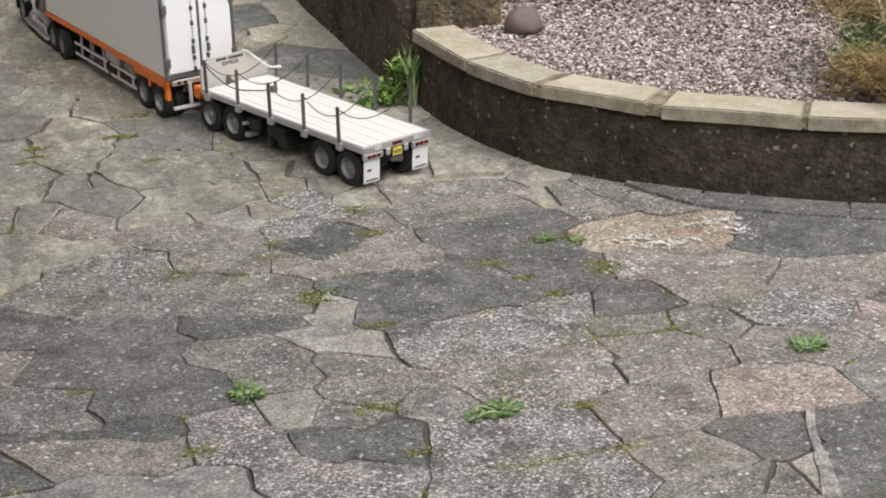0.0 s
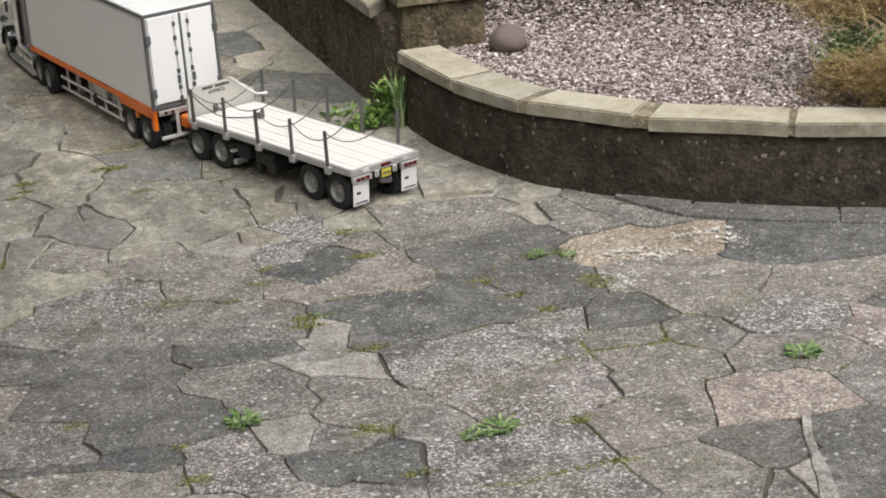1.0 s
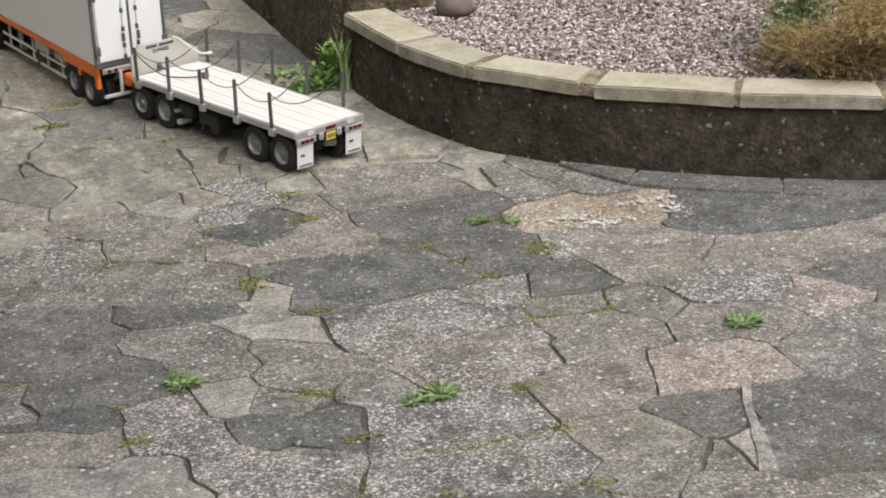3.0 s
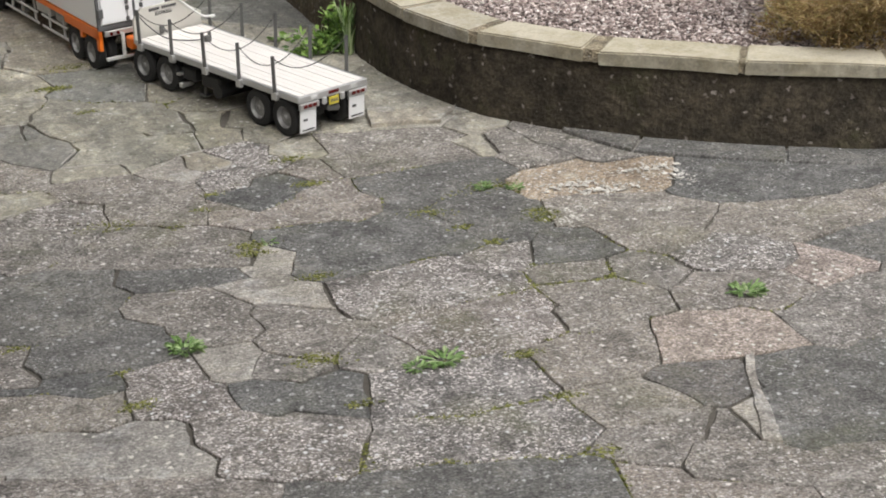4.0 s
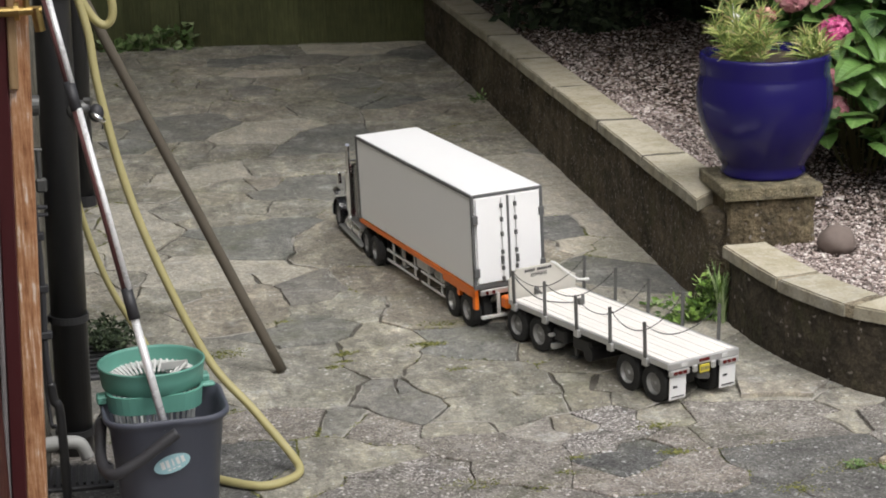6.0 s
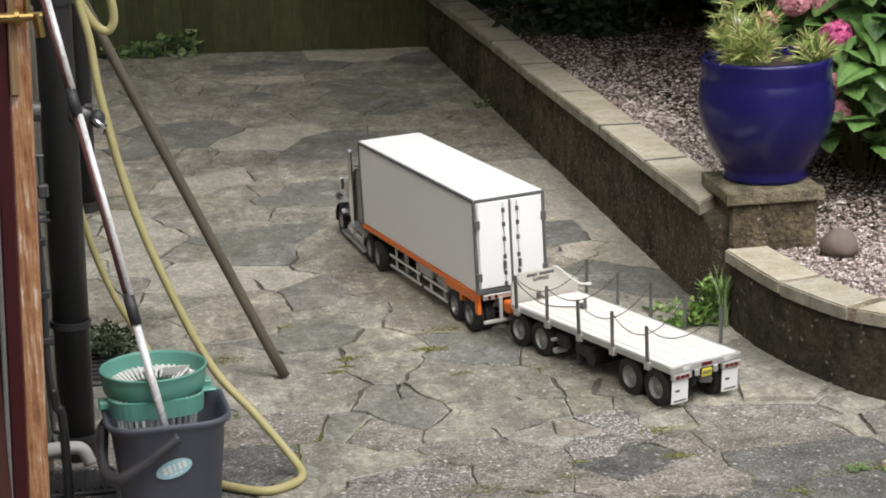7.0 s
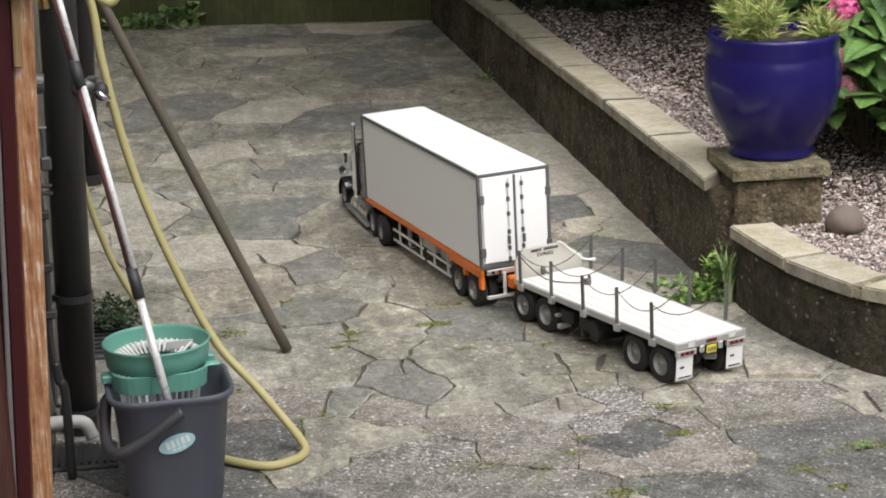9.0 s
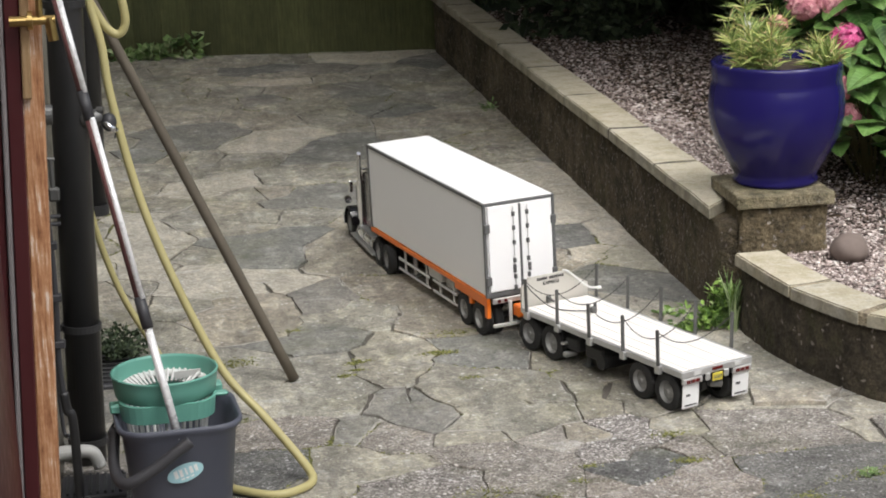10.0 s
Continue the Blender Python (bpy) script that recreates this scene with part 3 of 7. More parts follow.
def coping(parent, corners, z0, z1, r, rock=0.0):
    """One coping stone over four corners, with chipped, rounded arrises."""
    bm = bmesh.new()
    prism(bm, corners, z0, z1)
    top = [e for e in bm.edges if all(v.co.z > z0 + 0.001 for v in e.verts)]
    bmesh.ops.bevel(bm, geom=top, offset=0.0032, segments=2, affect="EDGES")
    bmesh.ops.subdivide_edges(bm, edges=[e for e in bm.edges if e.calc_length() > 0.06], cuts=2)
    for v in bm.verts:
        v.co += noise.noise_vector(v.co * 30 + Vector((r, 0, 0))) * 0.0018 + noise.noise_vector(v.co * 9 + Vector((r, 0, 0))) * 0.003
        v.co.z += rock * (v.co.y - corners[0][1] - 0.28)
    ob = part("coping_stone", bm, M_CAP, parent)
    # the steep faces take the darker variant of the stone
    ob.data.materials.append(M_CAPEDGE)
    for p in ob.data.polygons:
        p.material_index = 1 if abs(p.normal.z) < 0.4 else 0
    return ob


# the curved wall's coping stones: straight pieces, the wedges between them filled with mortar
front, back = offset_line(fine_foot, -0.016), offset_line(fine_foot, 0.094)
run = [0.0]
for a, b in zip(fine_foot, fine_foot[1:]):
    run.append(run[-1] + (b - a).length)


def at_run(w, line):
    i = next((q for q in range(1, len(run)) if run[q] >= w), len(run) - 1)
    return line[i - 1].lerp(line[i], (w - run[i - 1]) / max(run[i] - run[i - 1], 1e-6))


s = -0.004
for step, gap in ((0.313, 0.01), (0.245, 0.026), (0.285, 0.036), (0.305, 0.014), (0.3, 0.014), (0.3, 0.02), (0.3, 0.015), (0.29, 0.015), (0.29, 0.015), (0.29, 0.015)) + ((0.3, 0.015),) * 8:
    e = s + step - gap
    if e + gap > run[-1]:
        break
    tilt = rnd.uniform(-0.002, 0.002)
    f0, f1, b1, b0 = at_run(max(s, 0), front), at_run(e, front), at_run(e, back), at_run(max(s, 0), back)
    coping(curved_wall, [(q.x, q.y) for q in (f0, f1, b1, b0)], 0.163 + tilt, 0.193 + tilt, s)
    n0, nb = at_run(e + gap, front), at_run(e + gap, back)
    bm = bmesh.new()
    inw = (b1 - f1).normalized() * 0.004
    prism(bm, [((q + w).x, (q + w).y) for q, w in ((f1, inw), (n0, inw), (nb, -inw), (b1, -inw))], 0.163, 0.1905)
    bmesh.ops.subdivide_edges(bm, edges=bm.edges[:], cuts=3, use_grid_fill=True)
    for v in bm.verts:
        v.co += noise.noise_vector(v.co * 60) * 0.003
    part("mortar_joint", bm, M_CAPJOINT, curved_wall)
    s += step
# the straight wall's
joins = (4.392, 4.905, 5.4, 5.962, 6.53, 7.075, 7.656, 8.22, 8.72)
for k, (y, y1) in enumerate(zip(joins, joins[1:])):
    dz, xo = rnd.uniform(-0.0012, 0.0012), rnd.uniform(-0.002, 0.002)
    x0, x1 = WALL_X - 0.019 + xo, WALL_X + 0.105 + xo
    # the nearest stone is cut on the skew against the pier
    lip = [(x1, 4.56), (1.414, 4.56), (1.414, y + 0.075)] if k == 0 else [(x1, y)]
    coping(straight_wall, [(x0, y), (x0, y1 - 0.011), (x1, y1 - 0.011)] + lip, 0.244 + dz, 0.276 + dz, y, rnd.uniform(-0.002, 0.002))
    bm = bmesh.new()
    block(bm, ((x0 + x1) / 2, y1 - 0.0055, 0.259), (0.1215, 0.016, 0.0325))
    bmesh.ops.subdivide_edges(bm, edges=[e for e in bm.edges if e.calc_length() > 0.1], cuts=7)
    for v in bm.verts:
        v.co.y += 0.006 * noise.noise(v.co * 45) * (0.3 if abs(v.co.x - x0) < 0.01 else 1.0)
    part("mortar_joint", bm, M_JOINT, straight_wall)


def bed_level(x, y):
    k = min(max((y - 4.3) / 1.0, 0.0), 1.0)
    return 0.166 + 0.07 * k * k * (3 - 2 * k) + 0.018 * noise.noise(Vector((x * 3, y * 3, 0)))


def behind_walls(x, y):
    """True inside the raised bed."""
    if y > 4.28:
        return x > WALL_X + 0.075
    near = min(range(0, len(fine_foot), 3), key=lambda q: (fine_foot[q].x - x) ** 2 + (fine_foot[q].y - y) ** 2)
    p, q = fine_foot[near], fine_foot[min(near + 3, len(fine_foot) - 1)]
    t = (q - p).normalized() if near < len(fine_foot) - 3 else Vector((0.96, -0.27, 0))
    return (-t.y) * (x - p.x) + t.x * (y - p.y) > 0.06


# raised bed of soil under the gravel
bm = bmesh.new()
step = 0.09
cols, rws = int(4.4 / step), int(7.2 / step)
lat = {}
for i in range(cols):
    for j in range(rws):
        x, yy = 1.36 + i * step, 2.75 + j * step
        if behind_walls(x, yy):
            lat[i, j] = bm.verts.new((x, yy, bed_level(x, yy) - 0.006))
for (i, j), v in lat.items():
    q = [lat.get(k) for k in ((i, j), (i + 1, j), (i + 1, j + 1), (i, j + 1))]
    if all(q):
        bm.faces.new(q)
raised_bed = tagged(part("raised_bed", bm, M_SOIL, smooth=True), "dark soil of the raised bed under the gravel", "soil", kind="structure")

# gravel: many small crushed stones in one sheet
ico = bmesh.new()
bmesh.ops.create_icosphere(ico, subdivisions=1, radius=1.0)
ICO_V = np.array([v.co[:] for v in ico.verts])
ICO_F = np.array([[v.index for v in f.verts] for f in ico.faces])
ico.free()
OCT_V = np.array([(1, 0, 0), (-1, 0, 0), (0, 1, 0), (0, -1, 0), (0, 0, 1), (0, 0, -1)], float)
OCT_F = np.array([(0, 2, 4), (2, 1, 4), (1, 3, 4), (3, 0, 4), (2, 0, 5), (1, 2, 5), (3, 1, 5), (0, 3, 5)])


def pebbles(name, spots, sizes, material, seed, flat=0.62, rough=0.28, tip=0.6, body=(ICO_V, ICO_F)):
    """Angular stones at the spots (N x 3), half sizes as given, all in one mesh."""
    g = np.random.default_rng(seed)
    n = len(spots)
    bv, bf = body
    shape = bv[None] * (1 + g.uniform(-rough, rough, (n, len(bv), 1)))
    shape = shape * (g.uniform(0.65, 1.25, (n, 1, 3)) * np.array([1.45, 0.78, flat])) * np.asarray(sizes)[:, None, None]
    a, b = g.uniform(0, 6.28, n), g.uniform(-tip, tip, n)
    ca, sa, cb, sb = np.cos(a)[:, None], np.sin(a)[:, None], np.cos(b)[:, None], np.sin(b)[:, None]
    x, y, z = shape[..., 0], shape[..., 1], shape[..., 2]
    y, z = cb * y - sb * z, sb * y + cb * z
    x, y = ca * x - sa * y, sa * x + ca * y
    v = np.stack([x, y, z], -1) + np.asarray(spots)[:, None, :]
    f = bf[None] + (np.arange(n) * len(bv))[:, None, None]
    return from_arrays(name, v.reshape(-1, 3).tolist(), f.reshape(-1, 3).tolist(), material)


spots, sizes, crumbs, crumb_sizes = [], [], [], []
for x0, x1, y0, y1, per_m2, size in ((1.4, 2.55, 3.0, 5.3, 32000, 0.0034), (1.42, 2.45, 5.3, 8.9, 22000, 0.0046)):
    for _ in range(int((x1 - x0) * (y1 - y0) * per_m2)):
        x, y = rnd.uniform(x0, x1), rnd.uniform(y0, y1)
        if x > 1.75 + (y - 2.6) * 0.75 and y < 5.4 or not behind_walls(x, y):
            continue
        # dark soil and litter replace stones, standing in for shade on the gravel
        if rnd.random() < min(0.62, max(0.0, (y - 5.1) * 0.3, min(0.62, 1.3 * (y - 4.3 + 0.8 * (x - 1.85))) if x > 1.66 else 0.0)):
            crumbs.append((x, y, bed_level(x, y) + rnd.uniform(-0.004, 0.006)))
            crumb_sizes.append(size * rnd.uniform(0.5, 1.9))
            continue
        spots.append((x, y, bed_level(x, y) + rnd.uniform(-0.003, 0.006)))
        sizes.append(size * rnd.uniform(0.6, 1.45))
gravel = tagged(pebbles("gravel", spots, sizes, M_GRAVEL, 3, 0.55, 0.4, 1.2), "pink and grey crushed decorative gravel on the raised bed", "gravel", kind="stuff")

tagged(pebbles("leaf_litter", crumbs, crumb_sizes, M_SHADELITTER, 4, 0.4, 0.4, 0.9, (OCT_V, OCT_F)), "dark soil crumbs and leaf litter that darken the shaded gravel", "litter", kind="stuff")

# ---- fence at the end of the yard ----
fence = thing("fence", pose(0, FENCE_Y, 0), "dark green-brown close-boarded timber fence closing the yard", "fence", kind="structure")
SKEW, BEND = 0.17, 1.42


def fence_y(x):
    """The fence runs a little askew across the yard, then square to the walls behind the bed."""
    return -SKEW * min(x, BEND)


board = None
x = -0.6
while x < 6.2:
    w = 0.145
    if board is None:
        bm = bmesh.new()
        block(bm, (0, 0, 0.905), (w, 0.02, 1.83), 0.004)
        board = part("board", bm, M_FENCE, fence)
        ob = board
    else:
        ob = board.copy()
        scene.collection.objects.link(ob)
    ob.location = (x, fence_y(x) + (0.0 if round(x * 100) % 2 else 0.012), rnd.uniform(-0.01, 0.01))
    ob.rotation_euler = (radians(rnd.uniform(-0.2, 0.2)), radians(rnd.uniform(-0.3, 0.3)), radians(rnd.uniform(2.0, 5.0)) - (math.atan(SKEW) if x < BEND else 0.0))
    x += w - 0.012
for name, zz, deep, high, back in (("gravel_board", 0.08, 0.03, 0.16, 0.03), ("rail", 0.4, 0.04, 0.08, 0.045), ("rail", 1.5, 0.04, 0.08, 0.045)):
    for x0, x1 in ((-0.65, BEND), (BEND, 6.25)):
        bm = bmesh.new()
        run_on = Vector((x1 - x0, fence_y(x1) - fence_y(x0), 0))
        block(bm, (0, 0, zz), (run_on.length, deep, high), 0.004, Matrix.Rotation(math.atan2(run_on.y, run_on.x), 3, "Z"))
        bmesh.ops.translate(bm, vec=((x0 + x1) / 2, (fence_y(x0) + fence_y(x1)) / 2 + back, 0), verts=bm.verts)
        part(name, bm, M_FENCE, fence)

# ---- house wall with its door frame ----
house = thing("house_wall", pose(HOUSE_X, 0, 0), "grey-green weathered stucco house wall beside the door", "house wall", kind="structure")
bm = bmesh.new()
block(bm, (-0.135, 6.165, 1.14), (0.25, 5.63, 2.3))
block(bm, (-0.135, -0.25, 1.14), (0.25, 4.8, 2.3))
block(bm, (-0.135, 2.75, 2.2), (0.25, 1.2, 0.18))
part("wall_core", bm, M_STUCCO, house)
door = thing("door_1", pose(HOUSE_X, 2.72, 0), "oxblood painted door frame with a weathered timber jamb", "door", kind="structure")
LEAN = Matrix.Rotation(0.042, 3, "Y")


def upright(name, x, y, wide, deep, z0, z1, m, label=""):
    """An upright board of the door frame, a little out of plumb."""
    bm = bmesh.new()
    zc = (z0 + z1) / 2
    block(bm, (x + 0.042 * (zc - 0.557) - HOUSE_X, y - 2.72, zc), (wide, deep, z1 - z0), 0.0025, LEAN)
    return part(name, bm, m, door, label)


upright("jamb", -0.1945, 3.32, 0.035, 0.04, 0.0, 2.1, M_TIMBER, "weathered orange-brown timber jamb with peeling paint")
upright("cover_strip", -0.2035, 3.293, 0.015, 0.012, 0.83, 2.1, M_TAN, "bare tan timber cover strip")
upright("frame", -0.225, 3.317, 0.026, 0.044, 0.0, 2.1, M_REDFRAME)
upright("weather_strip", -0.2435, 3.312, 0.0085, 0.04, 0.0, 2.1, M_GREYSTRIP, "pale grey weather strip")
upright("frame", -0.325, 3.325, 0.15, 0.04, 0.0, 2.1, M_REDFRAME)
bm = bmesh.new()
block(bm, (-0.026, -0.535, 1.05), (0.06, 0.07, 2.1), 0.006)
part("frame", bm, M_REDFRAME, door)
bm = bmesh.new()
block(bm, (-0.07, 0.02, 1.04), (0.045, 1.04, 2.07), 0.004)
part("leaf", bm, M_REDFRAME, door)
# unseen walls added to close the garden and cut the bright horizon
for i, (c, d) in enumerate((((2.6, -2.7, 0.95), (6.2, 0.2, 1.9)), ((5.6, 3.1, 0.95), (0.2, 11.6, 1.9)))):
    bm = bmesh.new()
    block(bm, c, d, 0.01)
    tagged(part(("wall_south", "wall_east")[i], bm, M_STUCCO), "plain grey stucco wall added out of view to block low skylight", "wall", kind="structure")

# ---- boulder, pier and pot ----
bm = bmesh.new()
bmesh.ops.create_icosphere(bm, subdivisions=3, radius=1.0)
for v in bm.verts:
    v.co = Vector((v.co.x * 0.047, v.co.y * 0.045, v.co.z * (0.044 if v.co.z > 0 else 0.03))) * (1 + 0.1 * noise.noise(v.co * 1.4))
boulder = part("boulder", bm, M_STONE, smooth=True)
boulder.location = (1.642, 4.222, bed_level(1.642, 4.222) + 0.025)
tagged(boulder, "smooth rounded brown boulder lying on the gravel", "boulder")

pier = thing("stone_pier", pose(1.521, 4.448, 0, 0, 0, -2), "weathered sandy concrete pier with a square cap stone", "pier", kind="structure")
bm = bmesh.new()
block(bm, (-0.004, -0.022, 0.13), (0.216, 0.214, 0.304), 0.006)
bmesh.ops.subdivide_edges(bm, edges=bm.edges[:], cuts=11, use_grid_fill=True)
for v in bm.verts:
    v.co += noise.noise_vector(v.co * 25) * 0.006 + noise.noise_vector(v.co * 70) * 0.004
part("shaft", bm, M_PIER, pier)
bm = bmesh.new()
block(bm, (-0.004, -0.022, 0.3), (0.242, 0.246, 0.032), 0.003, seg=1)
bmesh.ops.subdivide_edges(bm, edges=[e for e in bm.edges if e.calc_length() > 0.05], cuts=11, use_grid_fill=True)
for v in bm.verts:
    w = noise.noise_vector(v.co * 22) * 0.003 + noise.noise_vector(v.co * 75) * 0.0024
    v.co += Vector((w.x, w.y, w.z * 0.5))
part("cap_stone", bm, M_PIERCAP, pier, smooth=False)

POT = (1.533, 4.452, 0.317)
pot = thing("plant_pot", pose(*POT), "glossy cobalt blue glazed plant pot standing on the pier", "plant pot")
bm = bmesh.new()
lathe(bm, [(0.0, 0.0), (0.099, 0.0), (0.104, 0.003), (0.1045, 0.012), (0.1, 0.02), (0.108, 0.035), (0.126, 0.065), (0.146, 0.1), (0.159, 0.135), (0.1655, 0.17), (0.1665, 0.195), (0.164, 0.222), (0.1595, 0.245), (0.1575, 0.252), (0.158, 0.258), (0.159, 0.28), (0.16, 0.292), (0.158, 0.3), (0.152, 0.302), (0.146, 0.298), (0.1445, 0.27), (0.146, 0.24), (0.0, 0.235)], 64)
part("body", bm, M_POT, pot, smooth=True)
bm = bmesh.new()
bmesh.ops.create_circle(bm, cap_ends=True, segments=40, radius=0.1445)
bmesh.ops.translate(bm, vec=(0, 0, 0.281), verts=bm.verts)
bmesh.ops.subdivide_edges(bm, edges=bm.edges[:], cuts=1)
part("compost", bm, M_COMPOST, pot)


def blades(bm, c, n, length, spread, width, seed, lean=0.9):
    """A tuft of narrow arching blades."""
    g = random.Random(seed)
    for _ in range(n):
        a, l = g.uniform(0, 6.283), length * g.uniform(0.5, 1.1)
        out = Vector((math.cos(a), math.sin(a), 0))
        side = Vector((-out.y, out.x, 0)) * width * g.uniform(0.6, 1.2)
        p = Vector(c) + out * g.uniform(0, spread)
        tip = g.uniform(0.15, lean)
        prev = None
        for k in range(4):
            t = k / 3
            q = p + out * l * tip * t * t * 0.9 + Vector((0, 0, l * (t - 0.35 * tip * t * t)))
            w = side * (1 - t) ** 0.7 if k < 3 else side * 0.05
            pair = (bm.verts.new(q - w), bm.verts.new(q + w))
            if prev:
                bm.faces.new((prev[0], prev[1], pair[1], pair[0]))
            prev = pair


def spiky(bm, c, n, length, width, seed):
    """A tuft of stiff pointed blades standing out to all sides."""
    g = random.Random(seed)
    for _ in range(n):
        d = Vector((g.gauss(0, 1), g.gauss(0, 1), abs(g.gauss(1.0, 0.7)))).normalized()
        side = d.cross(Vector((g.gauss(0, 1), g.gauss(0, 1), g.gauss(0, 1)))).normalized() * width * g.uniform(0.6, 1.2)
        l, p = length * g.uniform(0.5, 1.1), Vector(c)
        sag = Vector((0, 0, -0.12 * l))
        v = [p - side * 0.5, p + side * 0.5, p + d * l * 0.5 + side, p + d * l + sag, p + d * l * 0.5 - side]
        bm.faces.new([bm.verts.new(q) for q in v])


grass = thing("potted_grass", pose(POT[0], POT[1], POT[2] + 0.281), "yellow-green spiky tufts with faded flowers planted in the pot", "plant")
g = random.Random(5)
for k in range(64):
    a, r = g.uniform(0, 6.283), 0.138 * math.sqrt(g.random())
    x, y = r * math.cos(a), r * math.sin(a)
    if x > -0.01 and y < 0.06 and not (x > 0.075 and y < 0.03) and g.random() < 0.85:
        continue
    zz = 0.035 + 0.125 * g.random() if x < -0.03 and y > -0.06 else g.uniform(0.02, 0.1) if x < 0.05 else g.uniform(0.01, 0.045)
    l = g.uniform(0.048, 0.075)
    bm = bmesh.new()
    # leafy rosettes up a bent stem, dead leaves at its foot
    out = Vector((x, y, 0)) * 0.2 + Vector((g.gauss(0, 0.012), g.gauss(0, 0.012), 0))
    for j, h in enumerate((1.0, 0.66, 0.3)):
        spiky(bm, Vector((x, y, zz * h)) + out * h, (17, 13, 10)[j], l * (1.0, 0.95, 0.85)[j], 0.0017, 50 + 3 * k + j)
    tube(bm, curve_points([(x * 0.95, y * 0.95, -0.005), Vector((x, y, zz * 0.5)) + out * 0.35, Vector((x, y, zz)) + out], 4), 0.0013, 5)
    part("tuft", bm, M_BLADE, grass)
for i, (x, y, z, r) in enumerate(((-0.055, -0.06, 0.075, 0.0075), (-0.075, 0.02, 0.19, 0.006), (0.005, 0.045, 0.1, 0.016), (0.03, 0.06, 0.09, 0.014), (-0.015, 0.07, 0.105, 0.013))):
    # small flower heads of overlapping petals
    bm = bmesh.new()
    for _ in range(16):
        d = Vector((g.gauss(0, 1), g.gauss(0, 1), abs(g.gauss(0.6, 0.6)))).normalized()
        side = d.cross(Vector((0.2, 0.1, 1))).normalized() * r * 0.45
        o = Vector((x, y, z))
        bm.faces.new([bm.verts.new(q) for q in (o, o + d * r * 0.6 + side, o + d * r, o + d * r * 0.6 - side)])
    rod(bm, (x, y, 0.0), (x, y, z), 0.0009, seg=5)
    part("flower", bm, M_PETAL if i < 2 else M_DRYBLOOM, grass, "small white flower" if i < 2 else "faded pink-brown flower")

# ---- drain pipes, hose and pole on the house wall ----
pipe = thing("downpipe", pose(-0.157, 3.755, 0), "black plastic rainwater downpipe clipped to the brick wall", "downpipe")
bm = bmesh.new()
rod(bm, (0, 0, 0.0), (0.052, 0, 2.2), 0.036, seg=28)
part("pipe", bm, M_BLACKPIPE, pipe, smooth=True)
for zz, r in ((0.045, 0.04), (0.285, 0.0395), (0.93, 0.041), (0.975, 0.0395)):
    bm = bmesh.new()
    rod(bm, (0.0236 * zz, 0, zz - 0.006), (0.0236 * (zz + 0.01), 0, zz + 0.008), r, seg=28)
    part("collar", bm, M_BLACKPIPE, pipe, smooth=False)
bm = bmesh.new()
block(bm, (-0.03, 0, 0.285), (0.07, 0.012, 0.014), 0.002)
block(bm, (-0.045, -0.02, 0.3), (0.02, 0.02, 0.05), 0.003)
part("bracket", bm, M_BLACKPIPE, pipe)

# a stub, a clamp and a double strap behind the pipe
bm = bmesh.new()
rod(bm, (-0.05, -0.03, 0.637), (-0.018, -0.03, 0.634), 0.0045, seg=10)
rod(bm, (-0.026, -0.03, 0.636), (-0.026, -0.03, 0.56), 0.005, seg=10)
part("stub", bm, M_STEEL, pipe, "thin grey pipe stub")
bm = bmesh.new()
block(bm, (-0.024, -0.03, 0.565), (0.022, 0.016, 0.028), 0.004)
part("clamp", bm, M_STEEL, pipe, "dull grey pipe clamp")
for zz in (0.506, 0.521):
    bm = bmesh.new()
    block(bm, (-0.036, -0.03, zz), (0.04, 0.014, 0.006), 0.0015)
    part("strap", bm, M_DARKPLASTIC, pipe)

pipe2 = thing("waste_pipe", pose(-0.119, 4.4, 0.0), "second black plastic pipe ending above the drain", "pipe")
bm = bmesh.new()
rod(bm, (-0.004, 0, 0.362), (0.04, 0, 2.2), 0.029, seg=24)
part("pipe", bm, M_BLACKPIPE, pipe2, smooth=True)
bm = bmesh.new()
rod(bm, (-0.003, 0, 0.36), (-0.0025, 0, 0.385), 0.0315, seg=24)
part("collar", bm, M_BLACKPIPE, pipe2)
bm = bmesh.new()
block(bm, (-0.04, 0, 0.45), (0.085, 0.014, 0.016), 0.002)
part("bracket", bm, M_BLACKPIPE, pipe2)

clamp = thing("pipe_valve", pose(-0.145, 3.76, 0.71), "black and steel outdoor valve with a ball knob", "valve")
bm = bmesh.new()
rod(bm, (-0.055, -0.15, 0.035), (-0.022, -0.15, 0.033), 0.022, 0.019, 18)
part("wall_boss", bm, M_STEEL, clamp, "dull grey wall boss", smooth=False)
bm = bmesh.new()
rod(bm, (-0.05, 0, 0.0), (0.03, -0.03, 0.0), 0.007, seg=12)
part("arm", bm, M_STEEL, clamp)
bm = bmesh.new()
lathe(bm, [(0.0, -0.026), (0.012, -0.026), (0.016, -0.018), (0.0165, 0.008), (0.013, 0.012), (0.013, 0.018), (0.0, 0.018)], 18)
bmesh.ops.rotate(bm, cent=(0, 0, 0), matrix=Matrix.Rotation(radians(82), 3, "Y"), verts=bm.verts)
bmesh.ops.translate(bm, vec=(0.050, -0.025, -0.001), verts=bm.verts)
part("body", bm, M_STEEL, clamp, "dull grey valve body", smooth=True)
bm = bmesh.new()
bmesh.ops.create_uvsphere(bm, u_segments=18, v_segments=12, radius=0.0175, matrix=Matrix.Translation((0.079, -0.030, -0.010)) @ Matrix.Diagonal((0.85, 1, 1.05, 1)))
knob = part("knob", bm, M_DARKPLASTIC, clamp, "black ball knob", smooth=True)
# bright ring that stands in for the highlight low on the knob
bm = bmesh.new()
